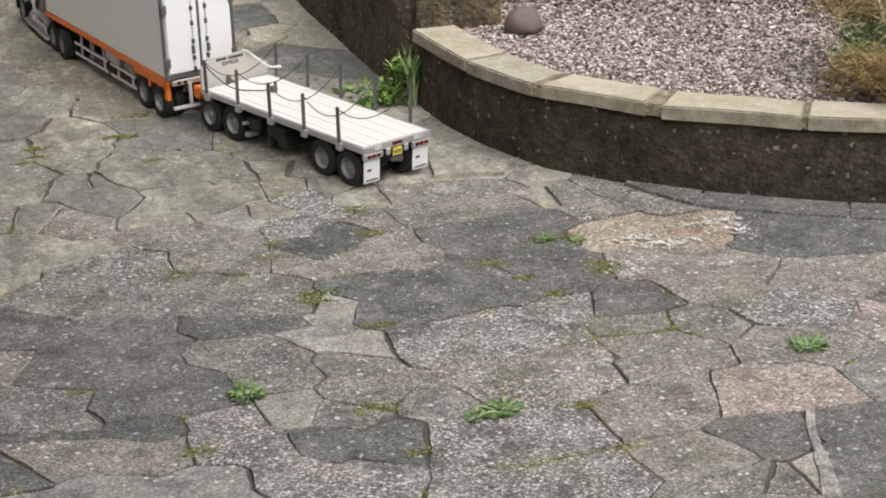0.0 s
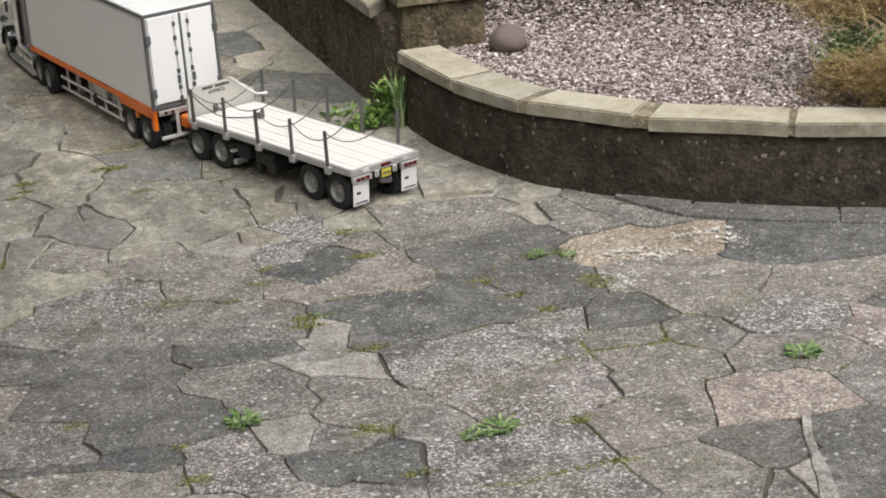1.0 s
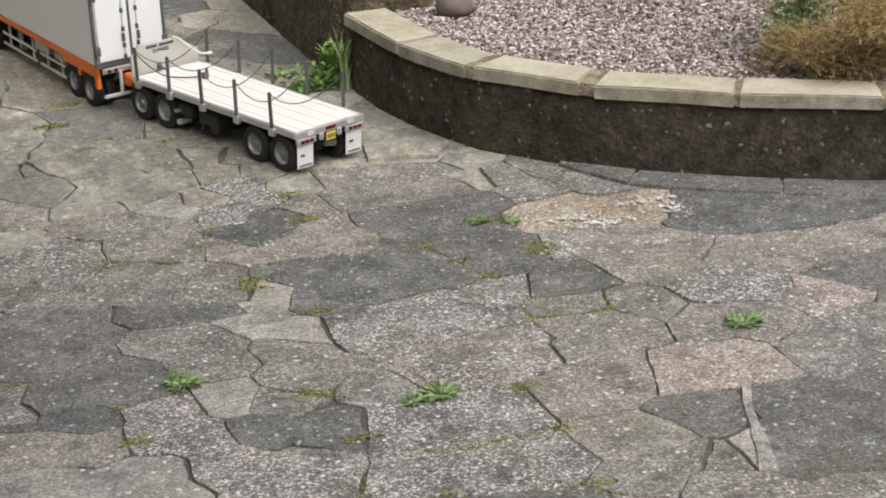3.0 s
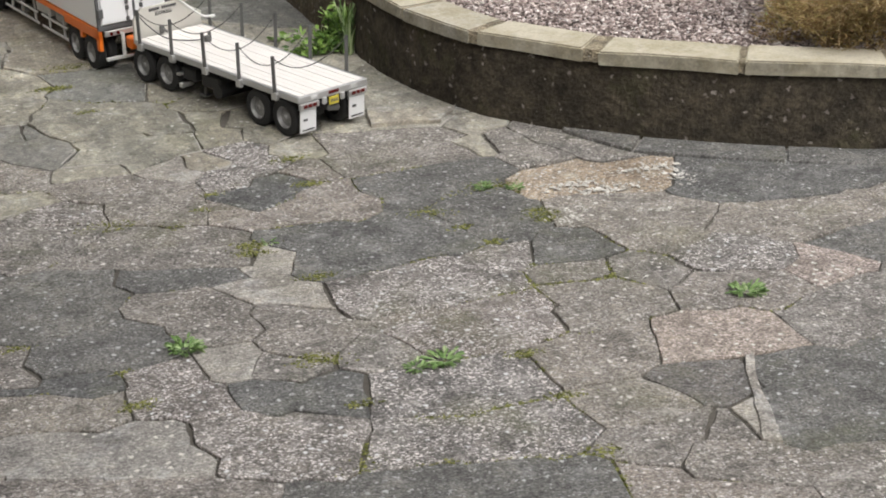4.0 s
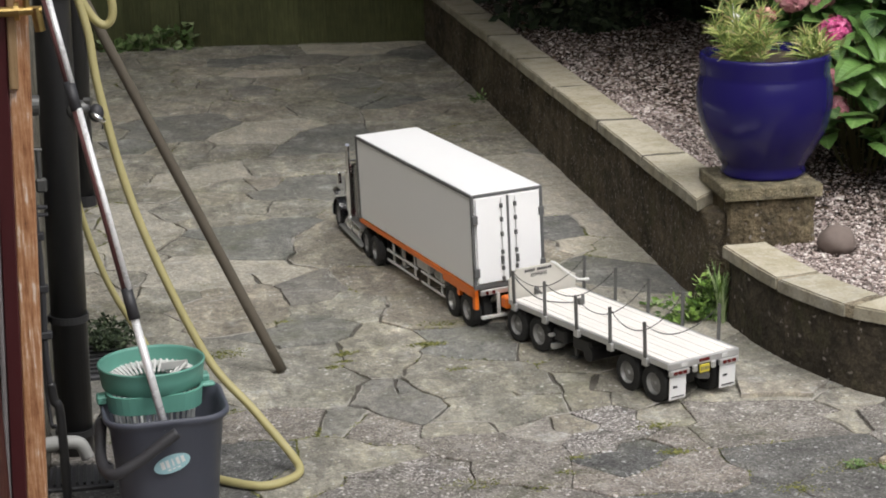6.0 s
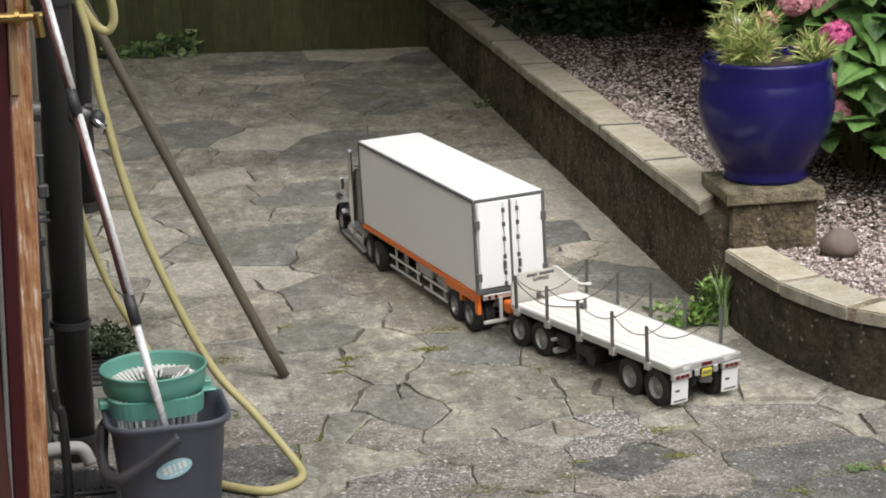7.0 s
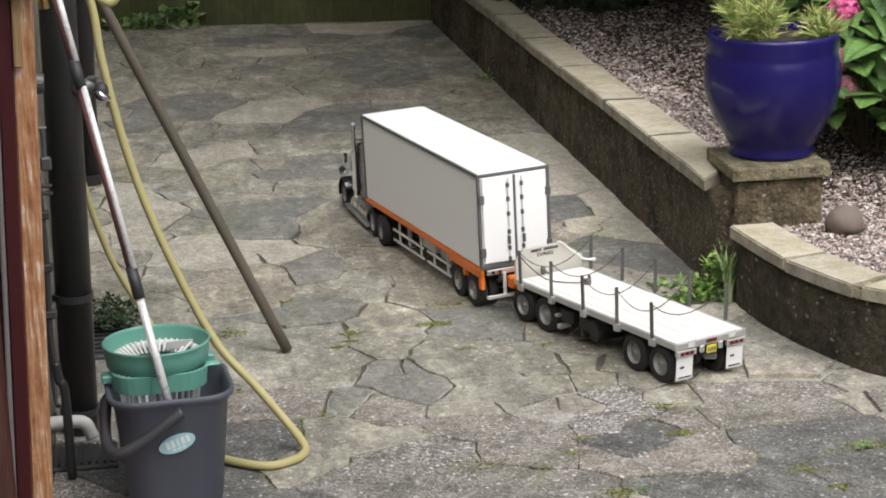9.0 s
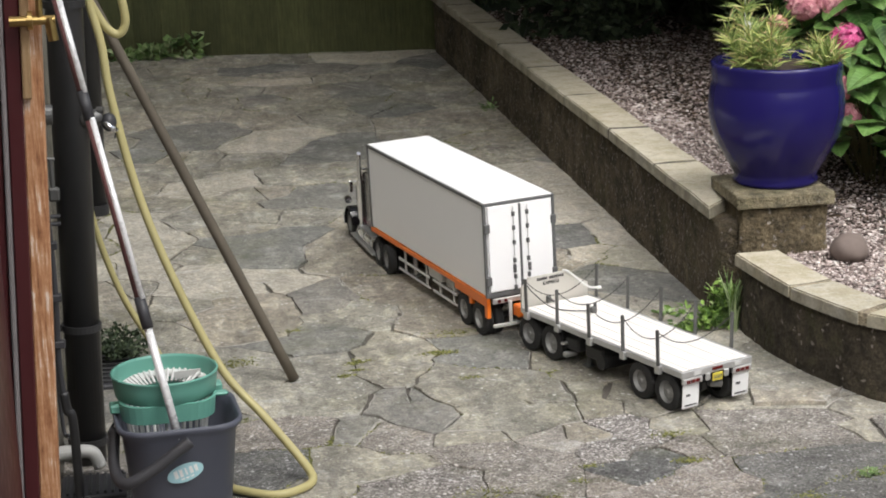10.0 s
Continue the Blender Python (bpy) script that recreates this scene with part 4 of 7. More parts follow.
lathe(bm, [(0.0, -0.006), (0.0172, -0.005), (0.0182, 0.0), (0.0172, 0.005), (0.0, 0.006)], 18)
bmesh.ops.rotate(bm, cent=(0, 0, 0), matrix=Matrix.Rotation(radians(40), 3, "Y"), verts=bm.verts)
bmesh.ops.translate(bm, vec=(0.081, -0.034, -0.017), verts=bm.verts)
part("band", bm, M_CHROME, knob, "bright ring standing in for a highlight", smooth=True)
bm = bmesh.new()
tube(bm, curve_points([(0.085, -0.034, -0.022), (0.091, -0.030, -0.028), (0.088, -0.030, -0.042)], 5), 0.0016, 6)
part("clip", bm, M_DARKPLASTIC, clamp)
for dx, dz, r in ((-0.018, 0.016, 0.006), (-0.002, 0.02, 0.007), (-0.014, -0.014, 0.006)):
    bm = bmesh.new()
    x, y, zz = (0.065, -0.027, -0.006)
    rod(bm, (x + dx - 0.006, y, zz + dz), (x + dx + 0.008, y - 0.004, zz + dz), r, seg=10)
    part("nut", bm, M_STEEL, clamp)

elbow = thing("waste_elbow", pose(-0.2, 3.66, 0.05), "pale grey waste pipe elbow above the gully", "pipe")
bm = bmesh.new()
tube(bm, curve_points([(-0.02, 0, 0.004), (0.025, 0, 0.006), (0.055, 0, 0.0), (0.068, 0, -0.03)], 6), 0.0135, 14)
part("bend", bm, M_GREYPIPE, elbow, smooth=True)
bm = bmesh.new()
rod(bm, (-0.012, 0, 0.004), (0.008, 0, 0.005), 0.015, seg=16)
part("collar", bm, M_GREYPIPE, elbow)
bm = bmesh.new()
tube(bm, curve_points([(-0.002, 0.03, 0.7), (0.0, 0.02, 0.45), (-0.003, 0.02, 0.3), (0.0, 0.02, 0.06), (0.012, 0.0, 0.04)], 6), 0.004, 10)
part("overflow_tube", bm, M_DARKPLASTIC, elbow, "thin black overflow tube", smooth=True)

tap = thing("garden_tap", pose(-0.19, 3.277, 0.965), "brass garden tap on the house wall", "tap")
bm = bmesh.new()
rod(bm, (-0.02, 0, 0), (0.055, 0, 0), 0.009, 0.0075, 14)
rod(bm, (0.01, 0, 0.0), (0.018, 0, 0.0), 0.016, seg=14)
part("spout", bm, M_BRASS, tap)
bm = bmesh.new()
rod(bm, (0.045, 0, 0.005), (0.05, 0, -0.035), 0.009, seg=12)
part("outlet", bm, M_BRASS, tap)
bm = bmesh.new()
rod(bm, (0.03, 0, 0.0), (0.03, 0, 0.04), 0.006, seg=10)
block(bm, (0.03, 0, 0.045), (0.04, 0.01, 0.008), 0.002)
part("handle", bm, M_BRASS, tap)

hose = thing("garden_hose", pose(0, 0, 0), "pale yellow garden hose looped from the wall to the paving", "hose")
bm = bmesh.new()
tube(bm, curve_points([(-0.155, 3.79, 0.99), (-0.1, 3.8, 0.96), (-0.083, 3.795, 0.9), (-0.07, 3.785, 0.84), (-0.06, 3.77, 0.746), (-0.024, 3.74, 0.568), (0.03, 3.7, 0.402), (0.116, 3.65, 0.211), (0.197, 3.6, 0.114), (0.262, 3.55, 0.035), (0.276, 3.51, 0.013), (0.25, 3.475, 0.0095), (0.2, 3.455, 0.0095), (0.14, 3.49, 0.0095), (0.08, 3.55, 0.0095)], 10), 0.0085, 14)
part("long_run", bm, M_HOSE, hose, smooth=True)
bm = bmesh.new()
tube(bm, curve_points([(-0.1, 3.8, 0.955), (-0.082, 3.8, 0.915), (-0.057, 3.8, 0.872), (-0.035, 3.8, 0.86), (-0.021, 3.8, 0.884), (-0.028, 3.8, 0.94), (-0.05, 3.8, 1.02), (-0.12, 3.79, 1.05)], 10), 0.0085, 14)
part("loop", bm, M_HOSE, hose, smooth=True)
bm = bmesh.new()
tube(bm, curve_points([(-0.13, 3.88, 0.62), (-0.116, 3.9, 0.467), (-0.07, 3.9, 0.307), (0.002, 3.88, 0.165), (0.06, 3.75, 0.05), (0.08, 3.62, 0.0095), (0.09, 3.55, 0.0095)], 8), 0.007, 12)
part("short_run", bm, M_HOSE, hose, smooth=True)

stick = thing("wooden_pole", pose(0, 0, 0), "old grey-brown wooden pole leaning against the wall", "pole")
bm = bmesh.new()
tube(bm, [Vector((0.298, 4.148, 0.004)).lerp(Vector((-0.14, 4.28, 0.976)), k / 12) for k in range(13)], 0.0122, 14, 0.94)
part("shaft", bm, M_WOOD, stick, smooth=True)

mop = thing("mop", pose(0, 0, 0), "telescopic mop pole of maroon and bright steel standing in the bucket", "mop")
MOP = [Vector((-0.139, 3.5, 0.971)).lerp(Vector((0.019, 3.284, 0.215)), k) for k in (1.015, 1.0, 0.72, 0.24, 0.0)]


def mop_piece(name, i, j, a, b, r, m, shift=(0, 0, 0)):
    bm = bmesh.new()
    p, q = MOP[i].lerp(MOP[j], a), MOP[i].lerp(MOP[j], b)
    off = Vector(shift)
    rod(bm, p + off, q + off, r, seg=14)
    return part(name, bm, m, mop, smooth=True)


mop_piece("lower_tube", 0, 1, 0, 1, 0.0075, M_POLESILVER)
mop_piece("lower_tube", 1, 2, 0, 0.87, 0.0075, M_POLESILVER)
mop_piece("sleeve", 1, 2, 0.86, 1.12, 0.0105, M_DARKPLASTIC)
mop_piece("upper_tube", 2, 3, 0.06, 0.93, 0.0085, M_POLE)
# off-centre silver tube that stands in for the highlight along the maroon one
mop_piece("upper_tube", 2, 3, 0.06, 0.93, 0.006, M_POLESILVER, (0.0042, -0.0046, 0.001))
mop_piece("sleeve", 2, 3, 0.92, 1.06, 0.0105, M_DARKPLASTIC)
mop_piece("top_tube", 3, 4, 0.1, 1.0, 0.0085, M_POLE)
# the same highlight strip, built as a silver tube on the top length
mop_piece("top_tube", 3, 4, 0.1, 1.0, 0.006, M_POLESILVER, (0.0042, -0.0046, 0.001))

# ---- mop bucket ----
bucket = thing("mop_bucket", pose(0.021, 3.377, 0, 0, 0, 4), "slate grey plastic mop bucket with a sea-green wringer", "bucket")


def rounded(w, d, r, n=6):
    """A rounded rectangle about the origin."""
    out = []
    for cx, cy, a0 in ((w / 2 - r, d / 2 - r, 0), (-w / 2 + r, d / 2 - r, 90), (-w / 2 + r, -d / 2 + r, 180), (w / 2 - r, -d / 2 + r, 270)):
        for k in range(n + 1):
            a = radians(a0 + 90 * k / n)
            out.append((cx + r * math.cos(a), cy + r * math.sin(a)))
    return out


def loft(bm, rings):
    vs = [[bm.verts.new(p) for p in ring] for ring in rings]
    n = len(vs[0])
    for a, b in zip(vs, vs[1:]):
        for k in range(n):
            bm.faces.new((a[k], a[(k + 1) % n], b[(k + 1) % n], b[k]))
    return vs


bm = bmesh.new()
rings = []
for w, d, z in ((0.165, 0.165, 0.0), (0.17, 0.17, 0.008), (0.205, 0.2, 0.2), (0.222, 0.212, 0.212), (0.228, 0.216, 0.216), (0.228, 0.216, 0.223), (0.222, 0.21, 0.225), (0.212, 0.2, 0.221), (0.2, 0.19, 0.2), (0.165, 0.165, 0.01)):
    rings.append([(x, y, z) for x, y in rounded(w, d, 0.055)])
vs = loft(bm, rings)
bm.faces.new(vs[0][::-1]), bm.faces.new(vs[-1])
part("body", bm, M_GREYPLASTIC, bucket, smooth=True)
wr = (-0.014, 0.036)
bm = bmesh.new()
rings = []
for r, z in ((0.09, 0.25), (0.0925, 0.252), (0.0955, 0.275), (0.0975, 0.289), (0.0992, 0.2915), (0.0982, 0.294), (0.0955, 0.294), (0.0942, 0.289), (0.092, 0.27), (0.088, 0.25)):
    rings.append([(wr[0] + r * math.cos(2 * math.pi * k / 40), wr[1] + 0.94 * r * math.sin(2 * math.pi * k / 40), z) for k in range(40)])
loft(bm, rings)
wringer = part("wringer", bm, M_GREEN, bucket, "sea-green plastic wringer collar", smooth=True)
bm = bmesh.new()
for ring in ([(0.168, 0.158, 0.216), (0.171, 0.163, 0.217), (0.177, 0.169, 0.251), (0.17, 0.162, 0.252), (0.162, 0.152, 0.218)],):
    loft(bm, [[(wr[0] + x, wr[1] + y, z) for x, y in rounded(w, d, 0.05)] for w, d, z in ring])
block(bm, (wr[0] + 0.097, wr[1] - 0.02, 0.244), (0.03, 0.02, 0.007), 0.003)
block(bm, (wr[0] - 0.09, wr[1] - 0.02, 0.236), (0.03, 0.03, 0.016), 0.003)
block(bm, (wr[0] + 0.09, wr[1] + 0.04, 0.236), (0.036, 0.03, 0.02), 0.003)
part("clip_band", bm, M_GREEN, wringer)
bm = bmesh.new()
rod(bm, (wr[0], wr[1], 0.1), (wr[0], wr[1], 0.108), 0.062, seg=24)
part("basket_floor", bm, M_WHITEPLASTIC, wringer)
bm = bmesh.new()
rod(bm, (0, 0, -0.072), (0, 0, 0.072), 0.0028, seg=6)
bar = bpy.data.meshes.new("slat")
bm.to_mesh(bar), bm.free()
bar.materials.append(M_WHITEPLASTIC)
for k in range(30):
    a = 2 * math.pi * k / 30
    top, low = Vector((wr[0] + 0.078 * math.cos(a), wr[1] + 0.066 * math.sin(a), 0.232)), Vector((wr[0] + 0.06 * math.cos(a), wr[1] + 0.054 * math.sin(a), 0.102))
    ob = part("slat", bar, None, wringer)
    ob.location, ob.rotation_euler = (top + low) / 2, (top - low).to_track_quat("Z", "Y").to_euler()
bm = bmesh.new()
for k in range(18):
    a = math.pi * (0.15 + 0.9 * k / 18)
    c, s_ = math.cos(a), math.sin(a)
    rod(bm, (wr[0] + 0.075 * c, wr[1] + 0.07 * s_, 0.272), (wr[0] + 0.05 * c, wr[1] + 0.045 * s_, 0.255), 0.0026, seg=6)
part("cone_ribs", bm, M_WHITEPLASTIC, wringer)
bm = bmesh.new()
lathe(bm, [(0.088, 0.262), (0.084, 0.266), (0.074, 0.262), (0.072, 0.256), (0.08, 0.254)], 32, (wr[0], wr[1], 0))
part("cone_rim", bm, M_WHITEPLASTIC, wringer, smooth=True)
bm = bmesh.new()
prism(bm, [(0.0, 0.0), (0.05, 0.004), (0.05, 0.008), (0.0, 0.004)], 0.0, 0.014)
bmesh.ops.translate(bm, vec=(wr[0] + 0.02, wr[1] + 0.03, 0.262), verts=bm.verts)
part("fin", bm, M_GREYPIPE, wringer)
bm = bmesh.new()
tube(bm, curve_points([(-0.114, 0.0, 0.2), (-0.122, -0.06, 0.15), (-0.108, -0.118, 0.138), (-0.06, -0.126, 0.16), (-0.02, -0.125, 0.186), (0.012, -0.122, 0.206)], 8), 0.0105, 12)
part("handle", bm, M_DARKPLASTIC, bucket, "charcoal plastic carrying handle", smooth=True)
bm = bmesh.new()
tube(bm, curve_points([(-0.105, 0.03, 0.21), (-0.126, 0.0, 0.19), (-0.124, -0.03, 0.15), (-0.105, -0.07, 0.14)], 6), 0.0025, 6)
part("bail_wire", bm, M_DARKPLASTIC, bucket)
bm = bmesh.new()
bmesh.ops.create_cone(bm, cap_ends=True, segments=32, radius1=0.034, radius2=0.034, depth=0.0016)
bmesh.ops.scale(bm, vec=(1.0, 0.48, 1.0), verts=bm.verts)
bmesh.ops.rotate(bm, cent=(0, 0, 0), matrix=Matrix.Rotation(radians(16), 3, "Z"), verts=bm.verts)
bmesh.ops.rotate(bm, cent=(0, 0, 0), matrix=Matrix.Rotation(radians(84.5), 3, "X"), verts=bm.verts)
bmesh.ops.translate(bm, vec=(0.001, -0.0978, 0.139), verts=bm.verts)
sticker = part("sticker", bm, M_LABEL, bucket, "oval pale blue sticker with white lettering bars")
bm = bmesh.new()
for k, (w, h) in enumerate(((0.007, 0.014), (0.006, 0.014), (0.003, 0.013), (0.006, 0.013), (0.006, 0.012))):
    block(bm, (-0.017 + 0.0095 * k, 0.002, 0), (w, h, 0.0012))
for k in range(3):
    block(bm, (-0.008 + 0.009 * k, -0.0095, 0), (0.006, 0.0025, 0.0012))
bmesh.ops.rotate(bm, cent=(0, 0, 0), matrix=Matrix.Rotation(radians(16), 3, "Z"), verts=bm.verts)
bmesh.ops.rotate(bm, cent=(0, 0, 0), matrix=Matrix.Rotation(radians(84.5), 3, "X"), verts=bm.verts)
bmesh.ops.translate(bm, vec=(0.001, -0.099, 0.139), verts=bm.verts)
part("lettering_bars", bm, M_WHITEPLASTIC, sticker)

# ---- small pipes at the foot of the wall ----
spur = thing("wall_pipe", pose(-0.19, 3.5, 0), "thin grey-black service pipe running down beside the door", "pipe")
bm = bmesh.new()
tube(bm, curve_points([(0.0, 0, 0.68), (0.006, 0, 0.45), (0.002, 0, 0.3), (0.006, 0, 0.22)], 6), 0.006, 10)
part("pipe", bm, M_DARKPLASTIC, spur, smooth=True)
bm = bmesh.new()
tube(bm, curve_points([(0.006, 0, 0.235), (0.01, 0, 0.2), (0.018, 0, 0.185), (0.02, 0, 0.12), (0.02, 0, 0.0)], 6), 0.009, 12)
part("bend", bm, M_BLACKPIPE, spur, smooth=True)
for zz in (0.52, 0.42, 0.33):
    bm = bmesh.new()
    block(bm, (0.004, 0, zz), (0.026, 0.018, 0.014), 0.002)
    part("clip", bm, M_DARKPLASTIC, spur)

# ---- gully behind the bucket ----
gully = thing("drain_gully", pose(-0.125, 4.33, 0), "dark sunken drain gully with a black grating", "drain")
bm = bmesh.new()
block(bm, (0, 0, 0.002), (0.13, 0.26, 0.012), 0.003)
part("surround", bm, M_DARKPLASTIC, gully)
for k in range(8):
    bm = bmesh.new()
    block(bm, (0, -0.105 + 0.03 * k, 0.011), (0.11, 0.012, 0.006), 0.001)
    part("bar", bm, M_BLACKPIPE, gully)
copy_thing(gully, pose(-0.145, 3.595, 0, 0, 0, 90) @ Matrix.Diagonal((0.9, 0.48, 1, 1)))

# ---- model lorry and its trailers ----
def turned(bm):
    """From a lathe about z to one about x."""
    bmesh.ops.rotate(bm, cent=(0, 0, 0), matrix=Matrix.Rotation(radians(90), 3, "Y"), verts=bm.verts)


def wheel_meshes(r, w):
    bm = bmesh.new()
    lathe(bm, [(r * 0.6, -w / 2), (r * 0.86, -w / 2), (r * 0.97, -w * 0.42), (r, -w * 0.3), (r, -w * 0.14), (r * 0.965, -w * 0.12), (r * 0.965, -w * 0.06), (r, -w * 0.04), (r, w * 0.04), (r * 0.965, w * 0.06), (r * 0.965, w * 0.12), (r, w * 0.14), (r, w * 0.3), (r * 0.97, w * 0.42), (r * 0.86, w / 2), (r * 0.6, w / 2), (r * 0.58, w * 0.3), (r * 0.58, -w * 0.3), (r * 0.6, -w / 2)], 30)
    turned(bm)
    bmesh.ops.recalc_face_normals(bm, faces=bm.faces)
    tyre = bpy.data.meshes.new("tyre")
    bm.to_mesh(tyre), bm.free()
    tyre.materials.append(M_TYRE)
    bm = bmesh.new()
    lathe(bm, [(0, w * 0.42), (r * 0.1, w * 0.42), (r * 0.13, w * 0.3), (r * 0.25, w * 0.24), (r * 0.4, w * 0.12), (r * 0.5, w * 0.1), (r * 0.53, w * 0.3), (r * 0.57, w * 0.46), (r * 0.6, w * 0.44), (r * 0.59, w * 0.3), (r * 0.59, -w * 0.45)], 24)
    for k in range(8):
        a = 2 * math.pi * k / 8
        rod(bm, (r * 0.32 * math.cos(a), r * 0.32 * math.sin(a), w * 0.14), (r * 0.32 * math.cos(a), r * 0.32 * math.sin(a), w * 0.25), r * 0.04, seg=6)
    turned(bm)
    bmesh.ops.recalc_face_normals(bm, faces=bm.faces)
    rim = bpy.data.meshes.new("rim")
    bm.to_mesh(rim), bm.free()
    rim.materials.append(M_RIM)
    return tyre, rim


R_WHEEL = 0.0415
TYRE, RIM = wheel_meshes(R_WHEEL, 0.024)


def wheels(owner, ys, xs=(0.081, 0.053)):
    for y in ys:
        for side in (-1, 1):
            for k, x in enumerate(xs):
                w = part("wheel", TYRE, None, owner)
                w.location = (side * x, y, R_WHEEL)
                if side < 0:
                    w.rotation_euler = (0, 0, math.pi)
                if k == 0:
                    part("rim", RIM, None, w, "grey dished wheel rim")
        bm = bmesh.new()
        rod(bm, (-0.075, y, R_WHEEL), (0.075, y, R_WHEEL), 0.007, seg=8)
        block(bm, (0, y, R_WHEEL), (0.024, 0.03, 0.028), 0.006)
        part("axle", bm, M_BLACK, owner)


def flatbed():
    t = thing("flatbed_trailer", pose(1.163, 3.739, 0, 0, 0, 22.3), "model flatbed trailer with a pale planked deck, steel stakes and chains", "model trailer")
    W, L, Z = 0.19, 0.594, 0.1
    n = 10
    pw = (W - 0.012) / n
    bm = bmesh.new()
    block(bm, (0, 0, 0), (pw - 0.0012, L - 0.012, 0.006), 0.0008)
    me = bpy.data.meshes.new("plank")
    bm.to_mesh(me), bm.free()
    me.materials.append(M_PLANK)
    for k in range(n):
        p = part("plank", me, None, t)
        p.location = (-W / 2 + 0.006 + pw * (k + 0.5), L / 2, Z - 0.003 + (0.0006 if k % 2 else 0))
    for s in (-1, 1):
        bm = bmesh.new()
        block(bm, (s * (W / 2 - 0.002), L / 2, Z - 0.007), (0.008, L, 0.013), 0.001)
        part("side_rail", bm, M_ALU, t, "grey aluminium side rail")
        bm = bmesh.new()
        block(bm, (s * 0.032, L / 2 - 0.02, Z - 0.022), (0.01, L - 0.06, 0.022), 0.001)
        part("chassis_beam", bm, M_BLACK, t)
    for k in range(9):
        bm = bmesh.new()
        block(bm, (0, 0.06 + k * 0.06, Z - 0.012), (W - 0.014, 0.007, 0.009))
        part("cross_member", bm, M_BLACK, t)
    # stakes with their pockets
    tops = {}
    for k in range(5):
        for s in (-1, 1):
            y = 0.073 + 0.124 * k
            lean = 0.004 * math.sin(3 * k + s)
            bm = bmesh.new()
            a, b = Vector((s * (W / 2 + 0.005), y, Z - 0.02)), Vector((s * (W / 2 + 0.005) + s * 0.002 + lean, y + lean, Z + 0.078))
            d = b - a
            block(bm, (0, 0, 0), (0.005, 0.0075, d.length), 0.001, d.to_track_quat("Z", "X").to_matrix())
            bmesh.ops.translate(bm, vec=(a + b) / 2, verts=bm.verts)
            stake = part("stake", bm, M_STEEL, t)
            tops[k, s] = b
            bm = bmesh.new()
            block(bm, (s * (W / 2 + 0.0045), y, Z - 0.012), (0.01, 0.017, 0.018), 0.001)
            part("stake_pocket", bm, M_ALU, t)
    # a chain across each pair
    for k in range(5):
        a, b = tops[k, -1] - Vector((0, 0, 0.004)), tops[k, 1] - Vector((0, 0, 0.004))
        sag = (0.045, 0.07, 0.062, 0.05, 0.055)[k]
        bm = bmesh.new()
        pts = [a.lerp(b, i / 46) - Vector((0, -0.012 * math.sin(i / 46 * math.pi), sag * (1 - (2 * i / 46 - 1) ** 2))) for i in range(47)]
        for i, (p, q) in enumerate(zip(pts, pts[1:])):
            d = (q - p).to_track_quat("Z", "Y").to_matrix() @ Matrix.Rotation(radians(90 * (i % 2)), 3, "Z")
            m = Matrix.Translation((p + q) / 2) @ d.to_4x4() @ Matrix.Diagonal((0.002, 0.0009, 0.0032, 1))
            bmesh.ops.create_icosphere(bm, subdivisions=1, radius=1.0, matrix=m)
        part("chain", bm, M_CHAIN, t, "sagging dark steel chain")
    # headboard
    bm = bmesh.new()
    out = [(-W / 2, Z - 0.012), (W / 2, Z - 0.012), (W / 2, Z + 0.03), (0.03, Z + 0.068), (-W / 2 + 0.022, Z + 0.068), (-W / 2, Z + 0.044)]
    lo = [bm.verts.new((x, L + 0.002, z)) for x, z in out]
    hi = [bm.verts.new((x, L + 0.008, z)) for x, z in out]
    bm.faces.new(lo), bm.faces.new(hi[::-1])
    for k in range(6):
        bm.faces.new((lo[k], hi[k], hi[(k + 1) % 6], lo[(k + 1) % 6]))
    board = part("headboard", bm, M_BOARD, t, "cream headboard with dark lettering")
    bm = bmesh.new()
    for k in range(13):
        if k != 5:
            block(bm, (-0.05 + 0.006 * k, L + 0.0012, Z + 0.06), (0.0042, 0.001, 0.0065))
    part("lettering_bars", bm, M_INK, board)
    cu = bpy.data.curves.new("word", "FONT")
    cu.body, cu.size, cu.align_x, cu.extrude = "EXPRESS", 0.0125, "CENTER", 0.0004
    word = new("lettering", cu)
    cu.materials.append(M_INK)
    word.parent = board
    word.location, word.rotation_euler = (-0.012, L + 0.0012, Z + 0.044), (radians(90), 0, 0)
    # a white air line and a dark cable lie over the deck
    bm = bmesh.new()
    tube(bm, curve_points([(0.024, L + 0.004, Z + 0.071), (0.036, L - 0.002, Z + 0.066), (0.058, L - 0.014, Z + 0.044), (0.08, L - 0.026, Z + 0.026), (0.102, L - 0.032, Z + 0.022)], 7), 0.0028, 8)
    part("air_line", bm, M_WHITEPLASTIC, t, "white plastic air line", smooth=True)
    bm = bmesh.new()
    rod(bm, (0.098, L - 0.031, Z + 0.022), (0.108, L - 0.033, Z + 0.022), 0.0042, seg=10)
    part("air_line_plug", bm, M_WHITEPLASTIC, t)
    bm = bmesh.new()
    tube(bm, curve_points([(-0.088, L, Z + 0.06), (-0.075, L - 0.02, Z + 0.035), (-0.05, L - 0.055, Z + 0.006), (-0.02, L - 0.1, Z + 0.003), (0.01, L - 0.13, Z + 0.006)], 8), 0.0014, 6)
    part("cable", bm, M_DARKPLASTIC, t, smooth=True)
    bm = bmesh.new()
    block(bm, (0.012, L - 0.135, Z + 0.008), (0.016, 0.011, 0.016), 0.002)
    block(bm, (0.017, L - 0.135, Z + 0.018), (0.006, 0.009, 0.012), 0.002)
    part("ratchet", bm, M_STEEL, t, "small grey ratchet on the deck")
    bm = bmesh.new()
